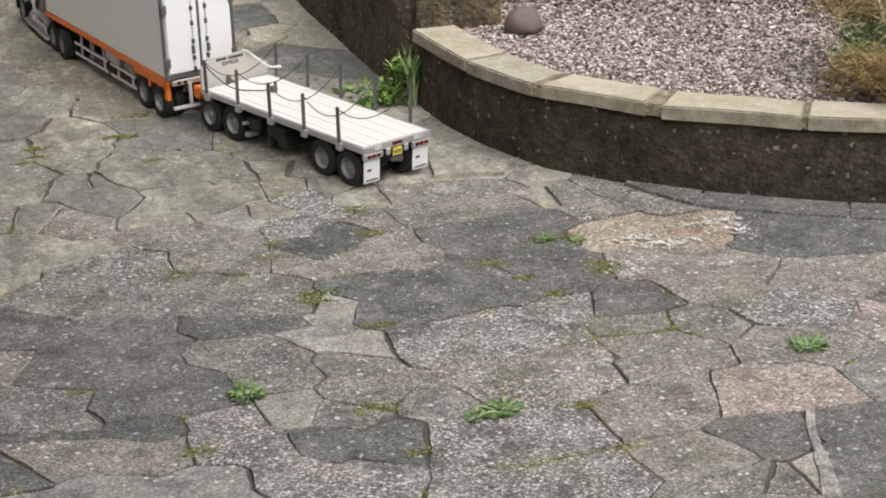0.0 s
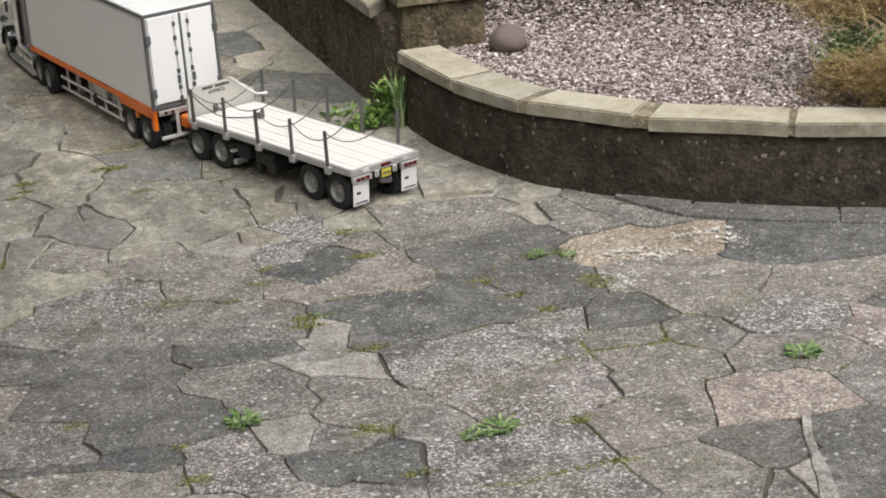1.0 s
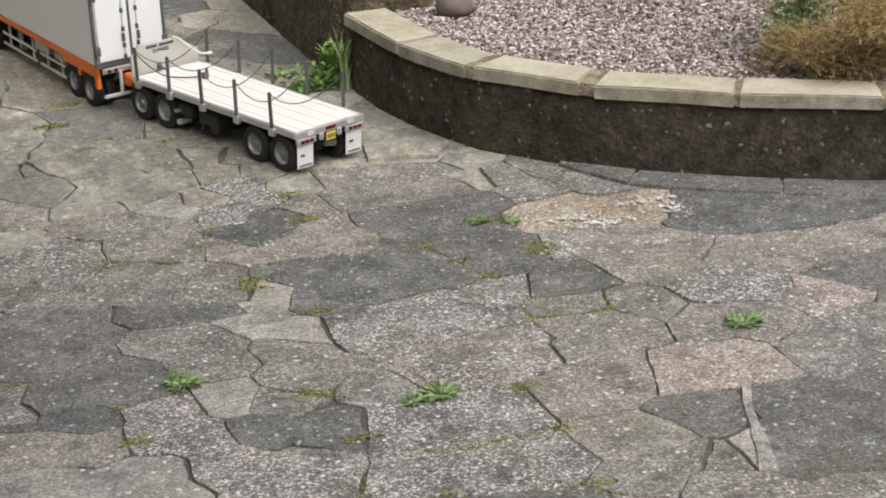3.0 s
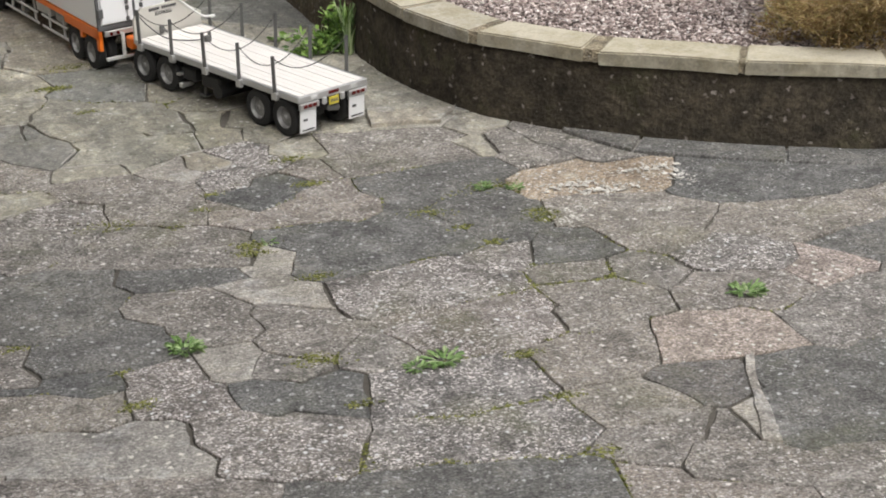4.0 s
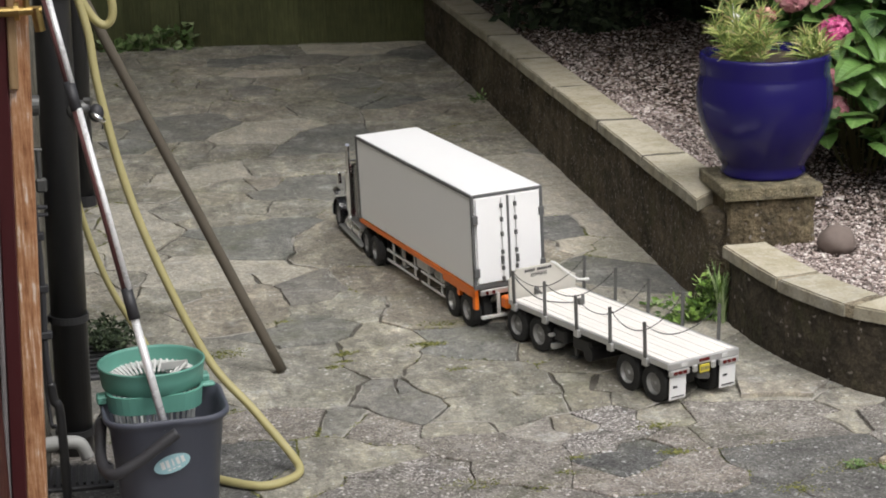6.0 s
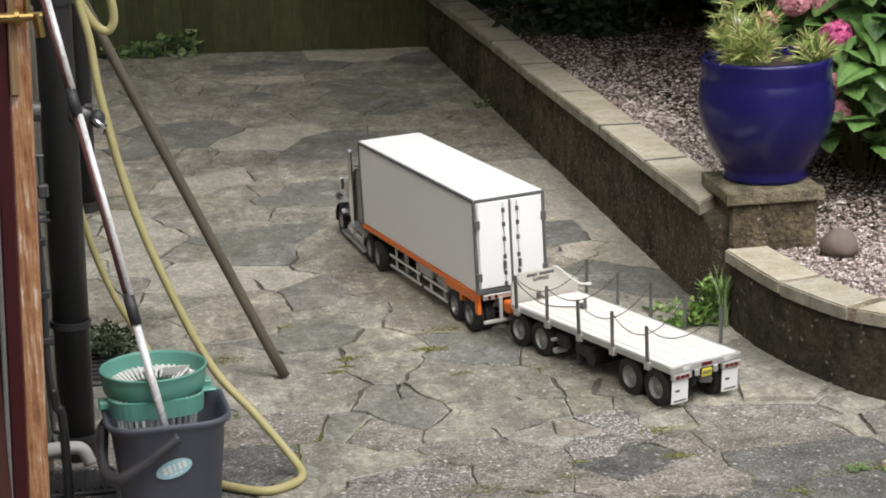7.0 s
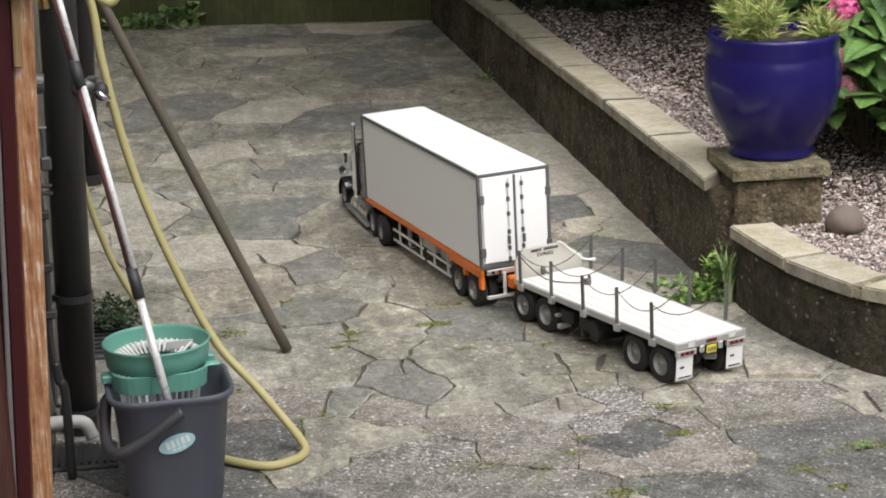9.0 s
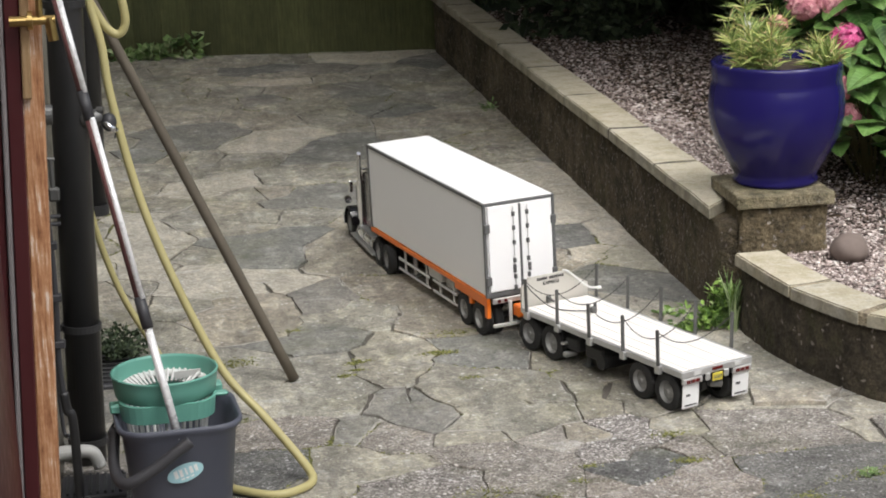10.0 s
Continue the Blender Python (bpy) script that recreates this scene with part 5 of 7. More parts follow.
    block(bm, (-0.028, L - 0.012, Z + 0.012), (0.012, 0.008, 0.018), 0.002)
    rod(bm, (-0.034, L - 0.014, Z + 0.02), (-0.024, L - 0.03, Z + 0.008), 0.003, seg=8)
    part("hook", bm, M_STEEL, t)
    # tail
    bm = bmesh.new()
    block(bm, (0, 0.002, Z - 0.008), (W, 0.008, 0.015), 0.001)
    part("tail_beam", bm, M_ALU, t)
    for s in (-1, 1):
        bm = bmesh.new()
        block(bm, (s * 0.067, 0.0, Z - 0.023), (0.052, 0.008, 0.013), 0.001)
        lamp = part("tail_lamp", bm, M_ALU, t, "grey tail lamp housing with dark red lenses")
        for k in range(3):
            bm = bmesh.new()
            block(bm, (s * 0.067 + (k - 1) * 0.0125, -0.0045, Z - 0.023), (0.0105, 0.003, 0.0075), 0.001)
            part("lens", bm, M_REDLENS, lamp)
        bm = bmesh.new()
        block(bm, (s * 0.068, 0.004, Z - 0.058), (0.044, 0.002, 0.052), 0.0006, Matrix.Rotation(radians(3), 3, "X"))
        flap = part("mud_flap", bm, M_FLAP, t, "white mud flap with small dark lettering bars")
        bm = bmesh.new()
        for k in range(3):
            block(bm, (s * 0.068 - 0.012 + 0.004 * k, 0.0018, Z - 0.055), (0.003, 0.001, 0.005))
        for k in range(8):
            block(bm, (s * 0.068 - 0.015 + 0.0042 * k, 0.0028, Z - 0.0775), (0.0032, 0.001, 0.0028))
        part("lettering_bars", bm, M_INK, flap)
    bm = bmesh.new()
    block(bm, (0, -0.0025, Z - 0.007), (0.028, 0.002, 0.007), 0.0005)
    part("marker_lamp", bm, M_REDLENS, t)
    for s in (-1, 1):
        bm = bmesh.new()
        block(bm, (s * 0.055, -0.0025, Z - 0.008), (0.018, 0.002, 0.008), 0.0005)
        part("reflector", bm, M_GREYPAINT, t)
    bm = bmesh.new()
    block(bm, (0, -0.002, Z - 0.026), (0.027, 0.003, 0.018), 0.001)
    plate = part("number_plate", bm, M_YELLOW, t, "yellow number plate with plain bars")
    bm = bmesh.new()
    for k in range(5):
        block(bm, (-0.009 + 0.0045 * k, -0.004, Z - 0.026), (0.0022, 0.001, 0.007))
    part("plate_bars", bm, M_TRIM, plate)
    for s in (-1, 1):
        bm = bmesh.new()
        block(bm, (s * 0.025, -0.001, Z - 0.022), (0.014, 0.006, 0.018), 0.003)
        part("shackle", bm, M_ALU, t)
    bm = bmesh.new()
    block(bm, (0.004, 0.012, Z - 0.046), (0.034, 0.02, 0.014), 0.003, Matrix.Rotation(radians(12), 3, "Y"))
    part("tow_jaw", bm, M_STEEL, t)
    # under the deck
    for y, sy in ((0.33, 0.07), (0.415, 0.05)):
        bm = bmesh.new()
        block(bm, (-0.055, y, 0.054), (0.055, sy, 0.034), 0.005)
        part("tool_box", bm, M_BLACK, t)
    bm = bmesh.new()
    rod(bm, (-0.085, 0.3, 0.04), (0.085, 0.3, 0.04), 0.017, seg=16)
    part("air_tank", bm, M_BLACK, t)
    for s in (-1, 1):
        bm = bmesh.new()
        rod(bm, (s * 0.062, 0.375, 0.012), (s * 0.062, 0.375, 0.085), 0.005, seg=8)
        block(bm, (s * 0.062, 0.375, 0.01), (0.022, 0.022, 0.005), 0.001)
        part("landing_leg", bm, M_STEEL, t)
        bm = bmesh.new()
        block(bm, (s * 0.08, 0.435, 0.052), (0.03, 0.012, 0.006), 0.001)
        block(bm, (s * 0.075, 0.43, 0.026), (0.035, 0.014, 0.012), 0.002)
        part("dolly_guard", bm, M_ALU, t)
    bm = bmesh.new()
    block(bm, (0, 0.53, 0.062), (0.075, 0.16, 0.014), 0.002)
    rod(bm, (0, 0.53, 0.066), (0, 0.53, 0.086), 0.05, seg=24)
    part("dolly_frame", bm, M_BLACK, t)
    bm = bmesh.new()
    tube(bm, [Vector((0.025, 0.6, 0.055)), Vector((0.006, 0.69, 0.052))], 0.0045, 8)
    tube(bm, [Vector((-0.025, 0.6, 0.055)), Vector((-0.006, 0.69, 0.052))], 0.0045, 8)
    block(bm, (0, 0.698, 0.052), (0.018, 0.02, 0.008), 0.002)
    part("drawbar", bm, M_BLACK, t)
    wheels(t, (0.055, 0.147, 0.482, 0.574))
    return t


def box_trailer():
    t = thing("box_trailer", pose(0.873, 4.352, 0.001, 0, -1.5, 13.0), "white model box trailer with orange chassis and grey edge trims", "model trailer")
    W, L, Z0, Z1 = 0.186, 0.79, 0.107, 0.338
    bm = bmesh.new()
    block(bm, (0, L / 2, (Z0 + Z1) / 2), (W - 0.006, L - 0.006, Z1 - Z0 - 0.006))
    part("body", bm, M_BOXWHITE, t)
    bm = bmesh.new()
    block(bm, (0, L / 2, Z1 - 0.001), (W - 0.008, L - 0.008, 0.006), 0.001)
    part("roof", bm, M_ROOFWHITE, t, "bright white roof panel")
    e = 0.0075
    for s in (-1, 1):
        bm = bmesh.new()
        block(bm, (s * (W / 2 - e / 2 + 0.0005), L / 2, Z1 - e / 2), (e, L, e), 0.001)
        part("roof_trim", bm, M_TRIM, t, "grey edge trim")
        for y in (e / 2, L - e / 2):
            bm = bmesh.new()
            block(bm, (s * (W / 2 - e / 2 + 0.0005), y, (Z0 + Z1 - e) / 2), (e, e, Z1 - Z0 - e), 0.001)
            part("corner_trim", bm, M_TRIM, t)
        bm = bmesh.new()
        block(bm, (s * (W / 2 - 0.004), L / 2 + 0.1, Z0 - 0.006), (0.009, L - 0.2, 0.012), 0.001)
        part("side_rail", bm, M_ORANGE, t, "orange side rail")
        bm = bmesh.new()
        block(bm, (s * (W / 2 - 0.004), 0.1, Z0 - 0.012), (0.01, 0.2, 0.024), 0.001)
        block(bm, (s * (W / 2 - 0.004), 0.008, Z0 - 0.026), (0.01, 0.016, 0.05), 0.001)
        block(bm, (s * (W / 2 - 0.004), 0.104, Z0 - 0.03), (0.01, 0.014, 0.02), 0.001)
        part("wheel_skirt", bm, M_ORANGE, t, "orange wheel skirt")
        # side guards in two lengths
        for y0, y1 in ((0.205, 0.36), (0.385, 0.6)):
            bm = bmesh.new()
            for zz in (0.034, 0.062):
                block(bm, (s * (W / 2 - 0.006), (y0 + y1) / 2, zz), (0.004, y1 - y0, 0.007), 0.001)
            part("guard_rail", bm, M_GREYPAINT, t, "light grey side guard rail")
            for y in (y0 + 0.03, y1 - 0.035):
                bm = bmesh.new()
                block(bm, (s * (W / 2 - 0.011), y, 0.064), (0.005, 0.008, 0.068), 0.001)
                part("guard_post", bm, M_GREYPAINT, t)
        bm = bmesh.new()
        block(bm, (s * 0.066, 0.36, 0.078), (0.034, 0.085, 0.03), 0.003)
        part("side_locker", bm, M_GREYPAINT, t, "pale grey side locker")
        bm = bmesh.new()
        rod(bm, (s * 0.06, 0.23, 0.068), (s * 0.06, 0.3, 0.068), 0.016, seg=16)
        part("air_tank", bm, M_ALU, t)
        bm = bmesh.new()
        rod(bm, (s * 0.055, 0.565, 0.02), (s * 0.055, 0.565, 0.095), 0.006, seg=8)
        block(bm, (s * 0.055, 0.565, 0.018), (0.024, 0.024, 0.005), 0.001)
        part("landing_leg", bm, M_ALU, t)
        bm = bmesh.new()
        block(bm, (s * 0.034, L / 2, 0.088), (0.01, L - 0.05, 0.02), 0.001)
        part("chassis_beam", bm, M_BLACK, t)
    for y in (e / 2, L - e / 2):
        bm = bmesh.new()
        block(bm, (0, y, Z1 - e / 2), (W - 2 * e, e, e), 0.001)
        part("end_trim", bm, M_TRIM, t)
    bm = bmesh.new()
    block(bm, (0, e / 2 - 0.001, Z0 + 0.004), (W, e, 0.012), 0.001)
    part("sill", bm, M_TRIM, t)
    # rear doors
    for s in (-1, 1):
        bm = bmesh.new()
        block(bm, (s * 0.043, -0.001, (Z0 + Z1) / 2 + 0.002), (0.08, 0.005, Z1 - Z0 - 0.022), 0.0012)
        d = part("door", bm, M_BOXWHITE, t, "white rear door with lock rod and dark hinges")
        bm = bmesh.new()
        rod(bm, (s * 0.018, -0.006, Z0 + 0.018), (s * 0.018, -0.006, Z1 - 0.014), 0.0011, seg=8)
        part("lock_rod", bm, M_ALU, d)
        for zz in (0.125, 0.152, 0.192, 0.236, 0.272, 0.306):
            bm = bmesh.new()
            block(bm, (s * 0.018, -0.0055, zz), (0.007, 0.006, 0.011), 0.001)
            part("rod_bracket", bm, M_TRIM, d)
        bm = bmesh.new()
        block(bm, (s * 0.0195, -0.007, 0.172), (0.007, 0.006, 0.02), 0.001)
        part("door_handle", bm, M_TRIM, d)
        for zz in (0.148, 0.278):
            bm = bmesh.new()
            block(bm, (s * (W / 2 - 0.0065), -0.004, zz), (0.013, 0.007, 0.021), 0.001)
            part("hinge", bm, M_TRIM, d)
    bm = bmesh.new()
    block(bm, (0, -0.0012, (Z0 + Z1) / 2), (0.006, 0.005, Z1 - Z0 - 0.02), 0.0005)
    part("door_seal", bm, M_TRIM, t)
    # tail
    bm = bmesh.new()
    block(bm, (0, 0.004, Z0 - 0.012), (W - 0.03, 0.008, 0.013), 0.001)
    part("tail_beam", bm, M_ALU, t)
    for x in (-0.062, -0.045, 0.045, 0.062):
        bm = bmesh.new()
        rod(bm, (x, 0.001, Z0 - 0.012), (x, -0.003, Z0 - 0.012), 0.004, seg=12)
        part("tail_lamp", bm, M_REDLENS, t)
    bm = bmesh.new()
    block(bm, (0, -0.008, 0.037), (W - 0.02, 0.008, 0.008), 0.001)
    for s in (-1, 1):
        block(bm, (s * 0.035, -0.004, 0.066), (0.008, 0.006, 0.055), 0.001)
    part("under_run_bar", bm, M_GREYPAINT, t, "light grey under-run bar")
    bm = bmesh.new()
    block(bm, (-0.012, -0.018, 0.07), (0.034, 0.03, 0.03), 0.004)
    rod(bm, (-0.008, -0.03, 0.062), (0, -0.05, 0.056), 0.009, 0.006, 12)
    part("tow_hitch", bm, M_ORANGE, t, "orange tow hitch")
    wheels(t, (0.058, 0.15))
    return t


def tractor():
    t = thing("model_lorry", pose(0.702, 5.135, 0, 0, -0.8, 6.5), "black and maroon long-nosed model lorry with chrome tanks and exhaust pipes", "model lorry")
    bm = bmesh.new()
    for s in (-1, 1):
        block(bm, (s * 0.032, 0.07, 0.055), (0.01, 0.58, 0.018), 0.001)
    part("chassis_frame", bm, M_BLACK, t)
    bm = bmesh.new()
    block(bm, (0, -0.09, 0.078), (0.08, 0.09, 0.01), 0.003)
    part("fifth_wheel", bm, M_BLACK, t)
    bm = bmesh.new()
    block(bm, (0, 0.078, 0.158), (0.165, 0.125, 0.178), 0.008, seg=2)
    for v in bm.verts:
        if v.co.z > 0.2:
            v.co.z -= max(0.0, (v.co.y - 0.02)) * 0.12
    part("sleeper", bm, M_GLOSSBLACK, t, "glossy black sleeper cab")
    bm = bmesh.new()
    block(bm, (0, 0.078, 0.086), (0.1665, 0.11, 0.016), 0.001)
    part("sleeper_stripe", bm, M_MAROON, t)
    bm = bmesh.new()
    block(bm, (0, 0.18, 0.14), (0.15, 0.085, 0.14), 0.006, seg=2)
    for v in bm.verts:
        if v.co.z > 0.17 and v.co.y > 0.2:
            v.co.y -= 0.025
    cab = part("cab", bm, M_MAROON, t, "dark maroon cab")
    for s in (-1, 1):
        bm = bmesh.new()
        prism(bm, [(0.155, 0.155), (0.214, 0.155), (0.195, 0.2), (0.155, 0.2)], s * 0.0755 - 0.001, s * 0.0755 + 0.001)
        for v in bm.verts:
            v.co = Vector((v.co.z, v.co.x, v.co.y))
        part("side_window", bm, M_GLASS, cab)
        bm = bmesh.new()
        block(bm, (s * 0.076, 0.182, 0.147), (0.004, 0.075, 0.004), 0.001)
        part("window_ledge", bm, M_CHROME, cab)
        bm = bmesh.new()
        tube(bm, curve_points([(s * 0.076, 0.205, 0.18), (s * 0.098, 0.215, 0.182), (s * 0.1, 0.216, 0.15)], 5), 0.0015, 6)
        block(bm, (s * 0.1, 0.216, 0.168), (0.012, 0.006, 0.034), 0.002)
        part("mirror", bm, M_CHROME, cab, "chrome wing mirror")
        bm = bmesh.new()
        rod(bm, (s * 0.09, 0.14, 0.05), (s * 0.09, 0.14, 0.268), 0.0062, seg=14)
        rod(bm, (s * 0.09, 0.14, 0.09), (s * 0.09, 0.14, 0.2), 0.009, seg=14)
        rod(bm, (s * 0.09, 0.14, 0.266), (s * 0.091, 0.13, 0.281), 0.0062, seg=14)
        part("exhaust_pipe", bm, M_CHROME, t, "chrome exhaust pipe", smooth=False)
        bm = bmesh.new()
        rod(bm, (s * 0.074, 0.0, 0.044), (s * 0.074, 0.19, 0.044), 0.022, seg=22)
        tank = part("fuel_tank", bm, M_CHROME, t, "polished fuel tank")
        for y in (0.02, 0.1, 0.17):
            bm = bmesh.new()
            rod(bm, (s * 0.074, y, 0.044), (s * 0.074, y + 0.008, 0.044), 0.0228, seg=22)
            part("tank_strap", bm, M_ALU, tank)
        bm = bmesh.new()
        block(bm, (s * 0.09, 0.12, 0.022), (0.022, 0.26, 0.006), 0.001)
        block(bm, (s * 0.086, 0.075, 0.068), (0.02, 0.14, 0.004), 0.001)
        part("running_board", bm, M_ALU, t)
        # wing over the front wheel
        bm = bmesh.new()
        rings = []
        for k in range(9):
            a = radians(-15 + 190 * k / 8)
            rings.append([(s * x, 0.29 + math.cos(a) * r, 0.043 + math.sin(a) * r) for x, r in ((0.055, 0.05), (0.095, 0.05), (0.097, 0.046), (0.055, 0.045))])
        loft(bm, rings)
        part("wing", bm, M_GLOSSBLACK, t, "black front wing")
        bm = bmesh.new()
        rod(bm, (s * 0.082, 0.335, 0.1), (s * 0.082, 0.35, 0.1), 0.011, seg=14)
        part("headlamp", bm, M_CHROME, t)
        bm = bmesh.new()
        block(bm, (s * 0.067, 0.27, 0.105), (0.012, 0.03, 0.024), 0.004)
        part("air_cleaner", bm, M_CHROME, t)
    bm = bmesh.new()
    block(bm, (0, 0.213, 0.182), (0.13, 0.004, 0.05), 0.001, Matrix.Rotation(radians(28), 3, "X"))
    part("windscreen", bm, M_GLASS, cab)
    bm = bmesh.new()
    block(bm, (0, 0.225, 0.214), (0.14, 0.04, 0.004), 0.001, Matrix.Rotation(radians(-10), 3, "X"))
    part("sun_visor", bm, M_CHROME, cab)
    bm = bmesh.new()
    block(bm, (0, 0.283, 0.112), (0.112, 0.14, 0.098), 0.008, seg=2)
    for v in bm.verts:
        if v.co.z > 0.12:
            v.co.z -= (v.co.y - 0.21) * 0.12
    part("bonnet", bm, M_MAROON, t, "dark maroon long bonnet")
    bm = bmesh.new()
    block(bm, (0, 0.357, 0.105), (0.09, 0.01, 0.085), 0.002)
    grille = part("grille", bm, M_CHROME, t)
    for k in range(6):
        bm = bmesh.new()
        block(bm, (-0.035 + 0.014 * k, 0.3625, 0.105), (0.006, 0.003, 0.07))
        part("grille_slot", bm, M_BLACK, grille)
    bm = bmesh.new()
    block(bm, (0, 0.365, 0.042), (0.186, 0.012, 0.034), 0.004)
    part("bumper", bm, M_CHROME, t)
    wheels(t, (-0.05, -0.14))
    wheels(t, (0.29,), (0.08,))
    return t


flatbed()
box_trailer()
tractor()

# ---- plants ----
def leaf_mesh(name, length, width, material, curl):
    """A toothed oval leaf with a pointed tip, folded along its midrib and drooping."""
    bm = bmesh.new()
    n = 11
    rows = []
    for k in range(n + 1):
        t = k / n
        w = width / 2 * max(math.sin(math.pi * t ** 0.72), 0.0) ** 0.75 * (1 + 0.05 * (-1) ** k) if 0 < k < n else 0.0006
        z = -curl * length * t * t + 0.08 * length * math.sin(math.pi * t)
        y = length * t
        rows.append([bm.verts.new((-w, y - 0.1 * w, z + 0.16 * w)), bm.verts.new((-w * 0.5, y - 0.03 * w, z + 0.2 * w)), bm.verts.new((0, y, z)), bm.verts.new((w * 0.5, y - 0.03 * w, z + 0.2 * w)), bm.verts.new((w, y - 0.1 * w, z + 0.16 * w))])
    for a, b in zip(rows, rows[1:]):
        for j in range(4):
            bm.faces.new((a[j], a[j + 1], b[j + 1], b[j]))
    me = bpy.data.meshes.new(name)
    for f in bm.faces:
        f.smooth = True
    bm.to_mesh(me), bm.free()
    me.materials.append(material)
    return me


LEAVES = [leaf_mesh("leaf", 0.092, 0.088, M_LEAF, 0.25), leaf_mesh("leaf", 0.075, 0.068, M_LEAF, 0.15), leaf_mesh("leaf", 0.102, 0.094, M_LEAF, 0.35)]


def bloom(parent, c, r, material, seed, label):
    """A mop-head of small four-petalled florets."""
    g = random.Random(seed)
    bm = bmesh.new()
    for k in range(int(260 * (r / 0.055) ** 2)):
        d = Vector((g.gauss(0, 1), g.gauss(0, 1), g.gauss(0.35, 0.9))).normalized()
        p = Vector(c) + d * r * g.uniform(0.8, 1.05) * (0.8 if d.z < -0.3 else 1)
        q = d.to_track_quat("Z", "Y").to_matrix() @ Matrix.Rotation(g.uniform(0, 6.28), 3, "Z")
        for j in range(4):
            a = j * math.pi / 2
            o, s_ = Vector((math.cos(a), math.sin(a), 0)), Vector((-math.sin(a), math.cos(a), 0))
            w = 0.0072 * g.uniform(0.8, 1.25)
            v = [p, p + q @ (o * w * 0.7 + s_ * w * 0.6 + Vector((0, 0, 0.0012))), p + q @ (o * w * 1.5), p + q @ (o * w * 0.7 - s_ * w * 0.6 + Vector((0, 0, 0.0012)))]
            bm.faces.new([bm.verts.new(x) for x in v])
    bmesh.ops.create_icosphere(bm, subdivisions=2, radius=r * 0.8, matrix=Matrix.Translation(c))
    return part("flower_head", bm, material, parent, label)


def hydrangea(base, height, spread, n, flowers, seed, label, low=0.19):
    g = random.Random(seed)
    t = thing("hydrangea", pose(*base), label, "shrub")
    for k in range(n // 16):
        a, r = g.uniform(0, 6.28), spread * g.uniform(0.2, 0.9)
        top = Vector((r * math.cos(a), r * math.sin(a), height * g.uniform(0.55, 0.98)))
        bm = bmesh.new()
        tube(bm, curve_points([(top.x * 0.15, top.y * 0.15, -0.01), (top.x * 0.55, top.y * 0.55, top.z * 0.5), top], 5), 0.003, 6, 0.6)
        part("stem", bm, M_STEM, t)
    verts, faces = [], []
    for k in range(n):
        a = g.uniform(0, 6.28)
        h = g.uniform(low, 1.0)
        r = spread * math.sqrt(g.uniform(0.05, 1)) * (0.55 + 0.5 * math.sin(math.pi * min(h, 0.9)))
        if r * math.cos(a) < -0.22:
            continue
        me = g.choice(LEAVES)
        k_ = g.uniform(0.7, 1.3)
        turn = Euler((radians(g.uniform(-20, 38)), radians(g.uniform(-25, 25)), a - math.pi / 2 + g.uniform(-0.8, 0.8)))
        m = Matrix.LocRotScale(Vector((r * math.cos(a), r * math.sin(a), height * h)), turn, Vector((k_, k_, k_)))
        if k < 290:
            part("leaf", me, None, t).matrix_local = m
        else:
            base_i = len(verts)
            verts += [tuple(m @ v.co) for v in me.vertices]
            faces += [tuple(base_i + i for i in p.vertices) for p in me.polygons]
    if verts:
        tagged(from_arrays("inner_leaf", verts, faces, M_LEAF, t), "inner leaves of the hydrangea", kind="stuff")
    for i, (x, y, z, r, m, lab) in enumerate(flowers):
        bloom(t, (x - base[0], y - base[1], z - base[2]), r, m, seed * 10 + i, lab)
    return t


PINK, ROSE = "deep magenta flower head", "fading dusty pink flower head"
hydrangea((1.97, 4.9, 0.19), 0.66, 0.36, 560, [
    (1.8, 4.68, 0.615, 0.045, M_PINK, PINK), (1.705, 4.74, 0.705, 0.05, M_ROSE, ROSE), (1.78, 4.75, 0.7, 0.04, M_ROSE, ROSE), (1.755, 4.6, 0.505, 0.035, M_ROSE, ROSE), (1.77, 4.58, 0.44, 0.032, M_ROSE, ROSE),
    (2.095, 4.62, 0.365, 0.066, M_ROSE, ROSE), (2.0, 4.7, 0.46, 0.035, M_PINK, PINK), (2.2, 4.95, 0.7, 0.05, M_PINK, PINK), (2.25, 4.8, 0.5, 0.05, M_ROSE, ROSE)], 4, "leafy green hydrangea with magenta and faded pink flower heads")


bloom(grass, (0.0, 0.0, 0.105), 0.024, M_DRYBLOOM, 71, "faded dusty pink flower head")
bloom(grass, (-0.076, 0.0, 0.108), 0.009, M_WHITEPLASTIC, 72, "single white flower")


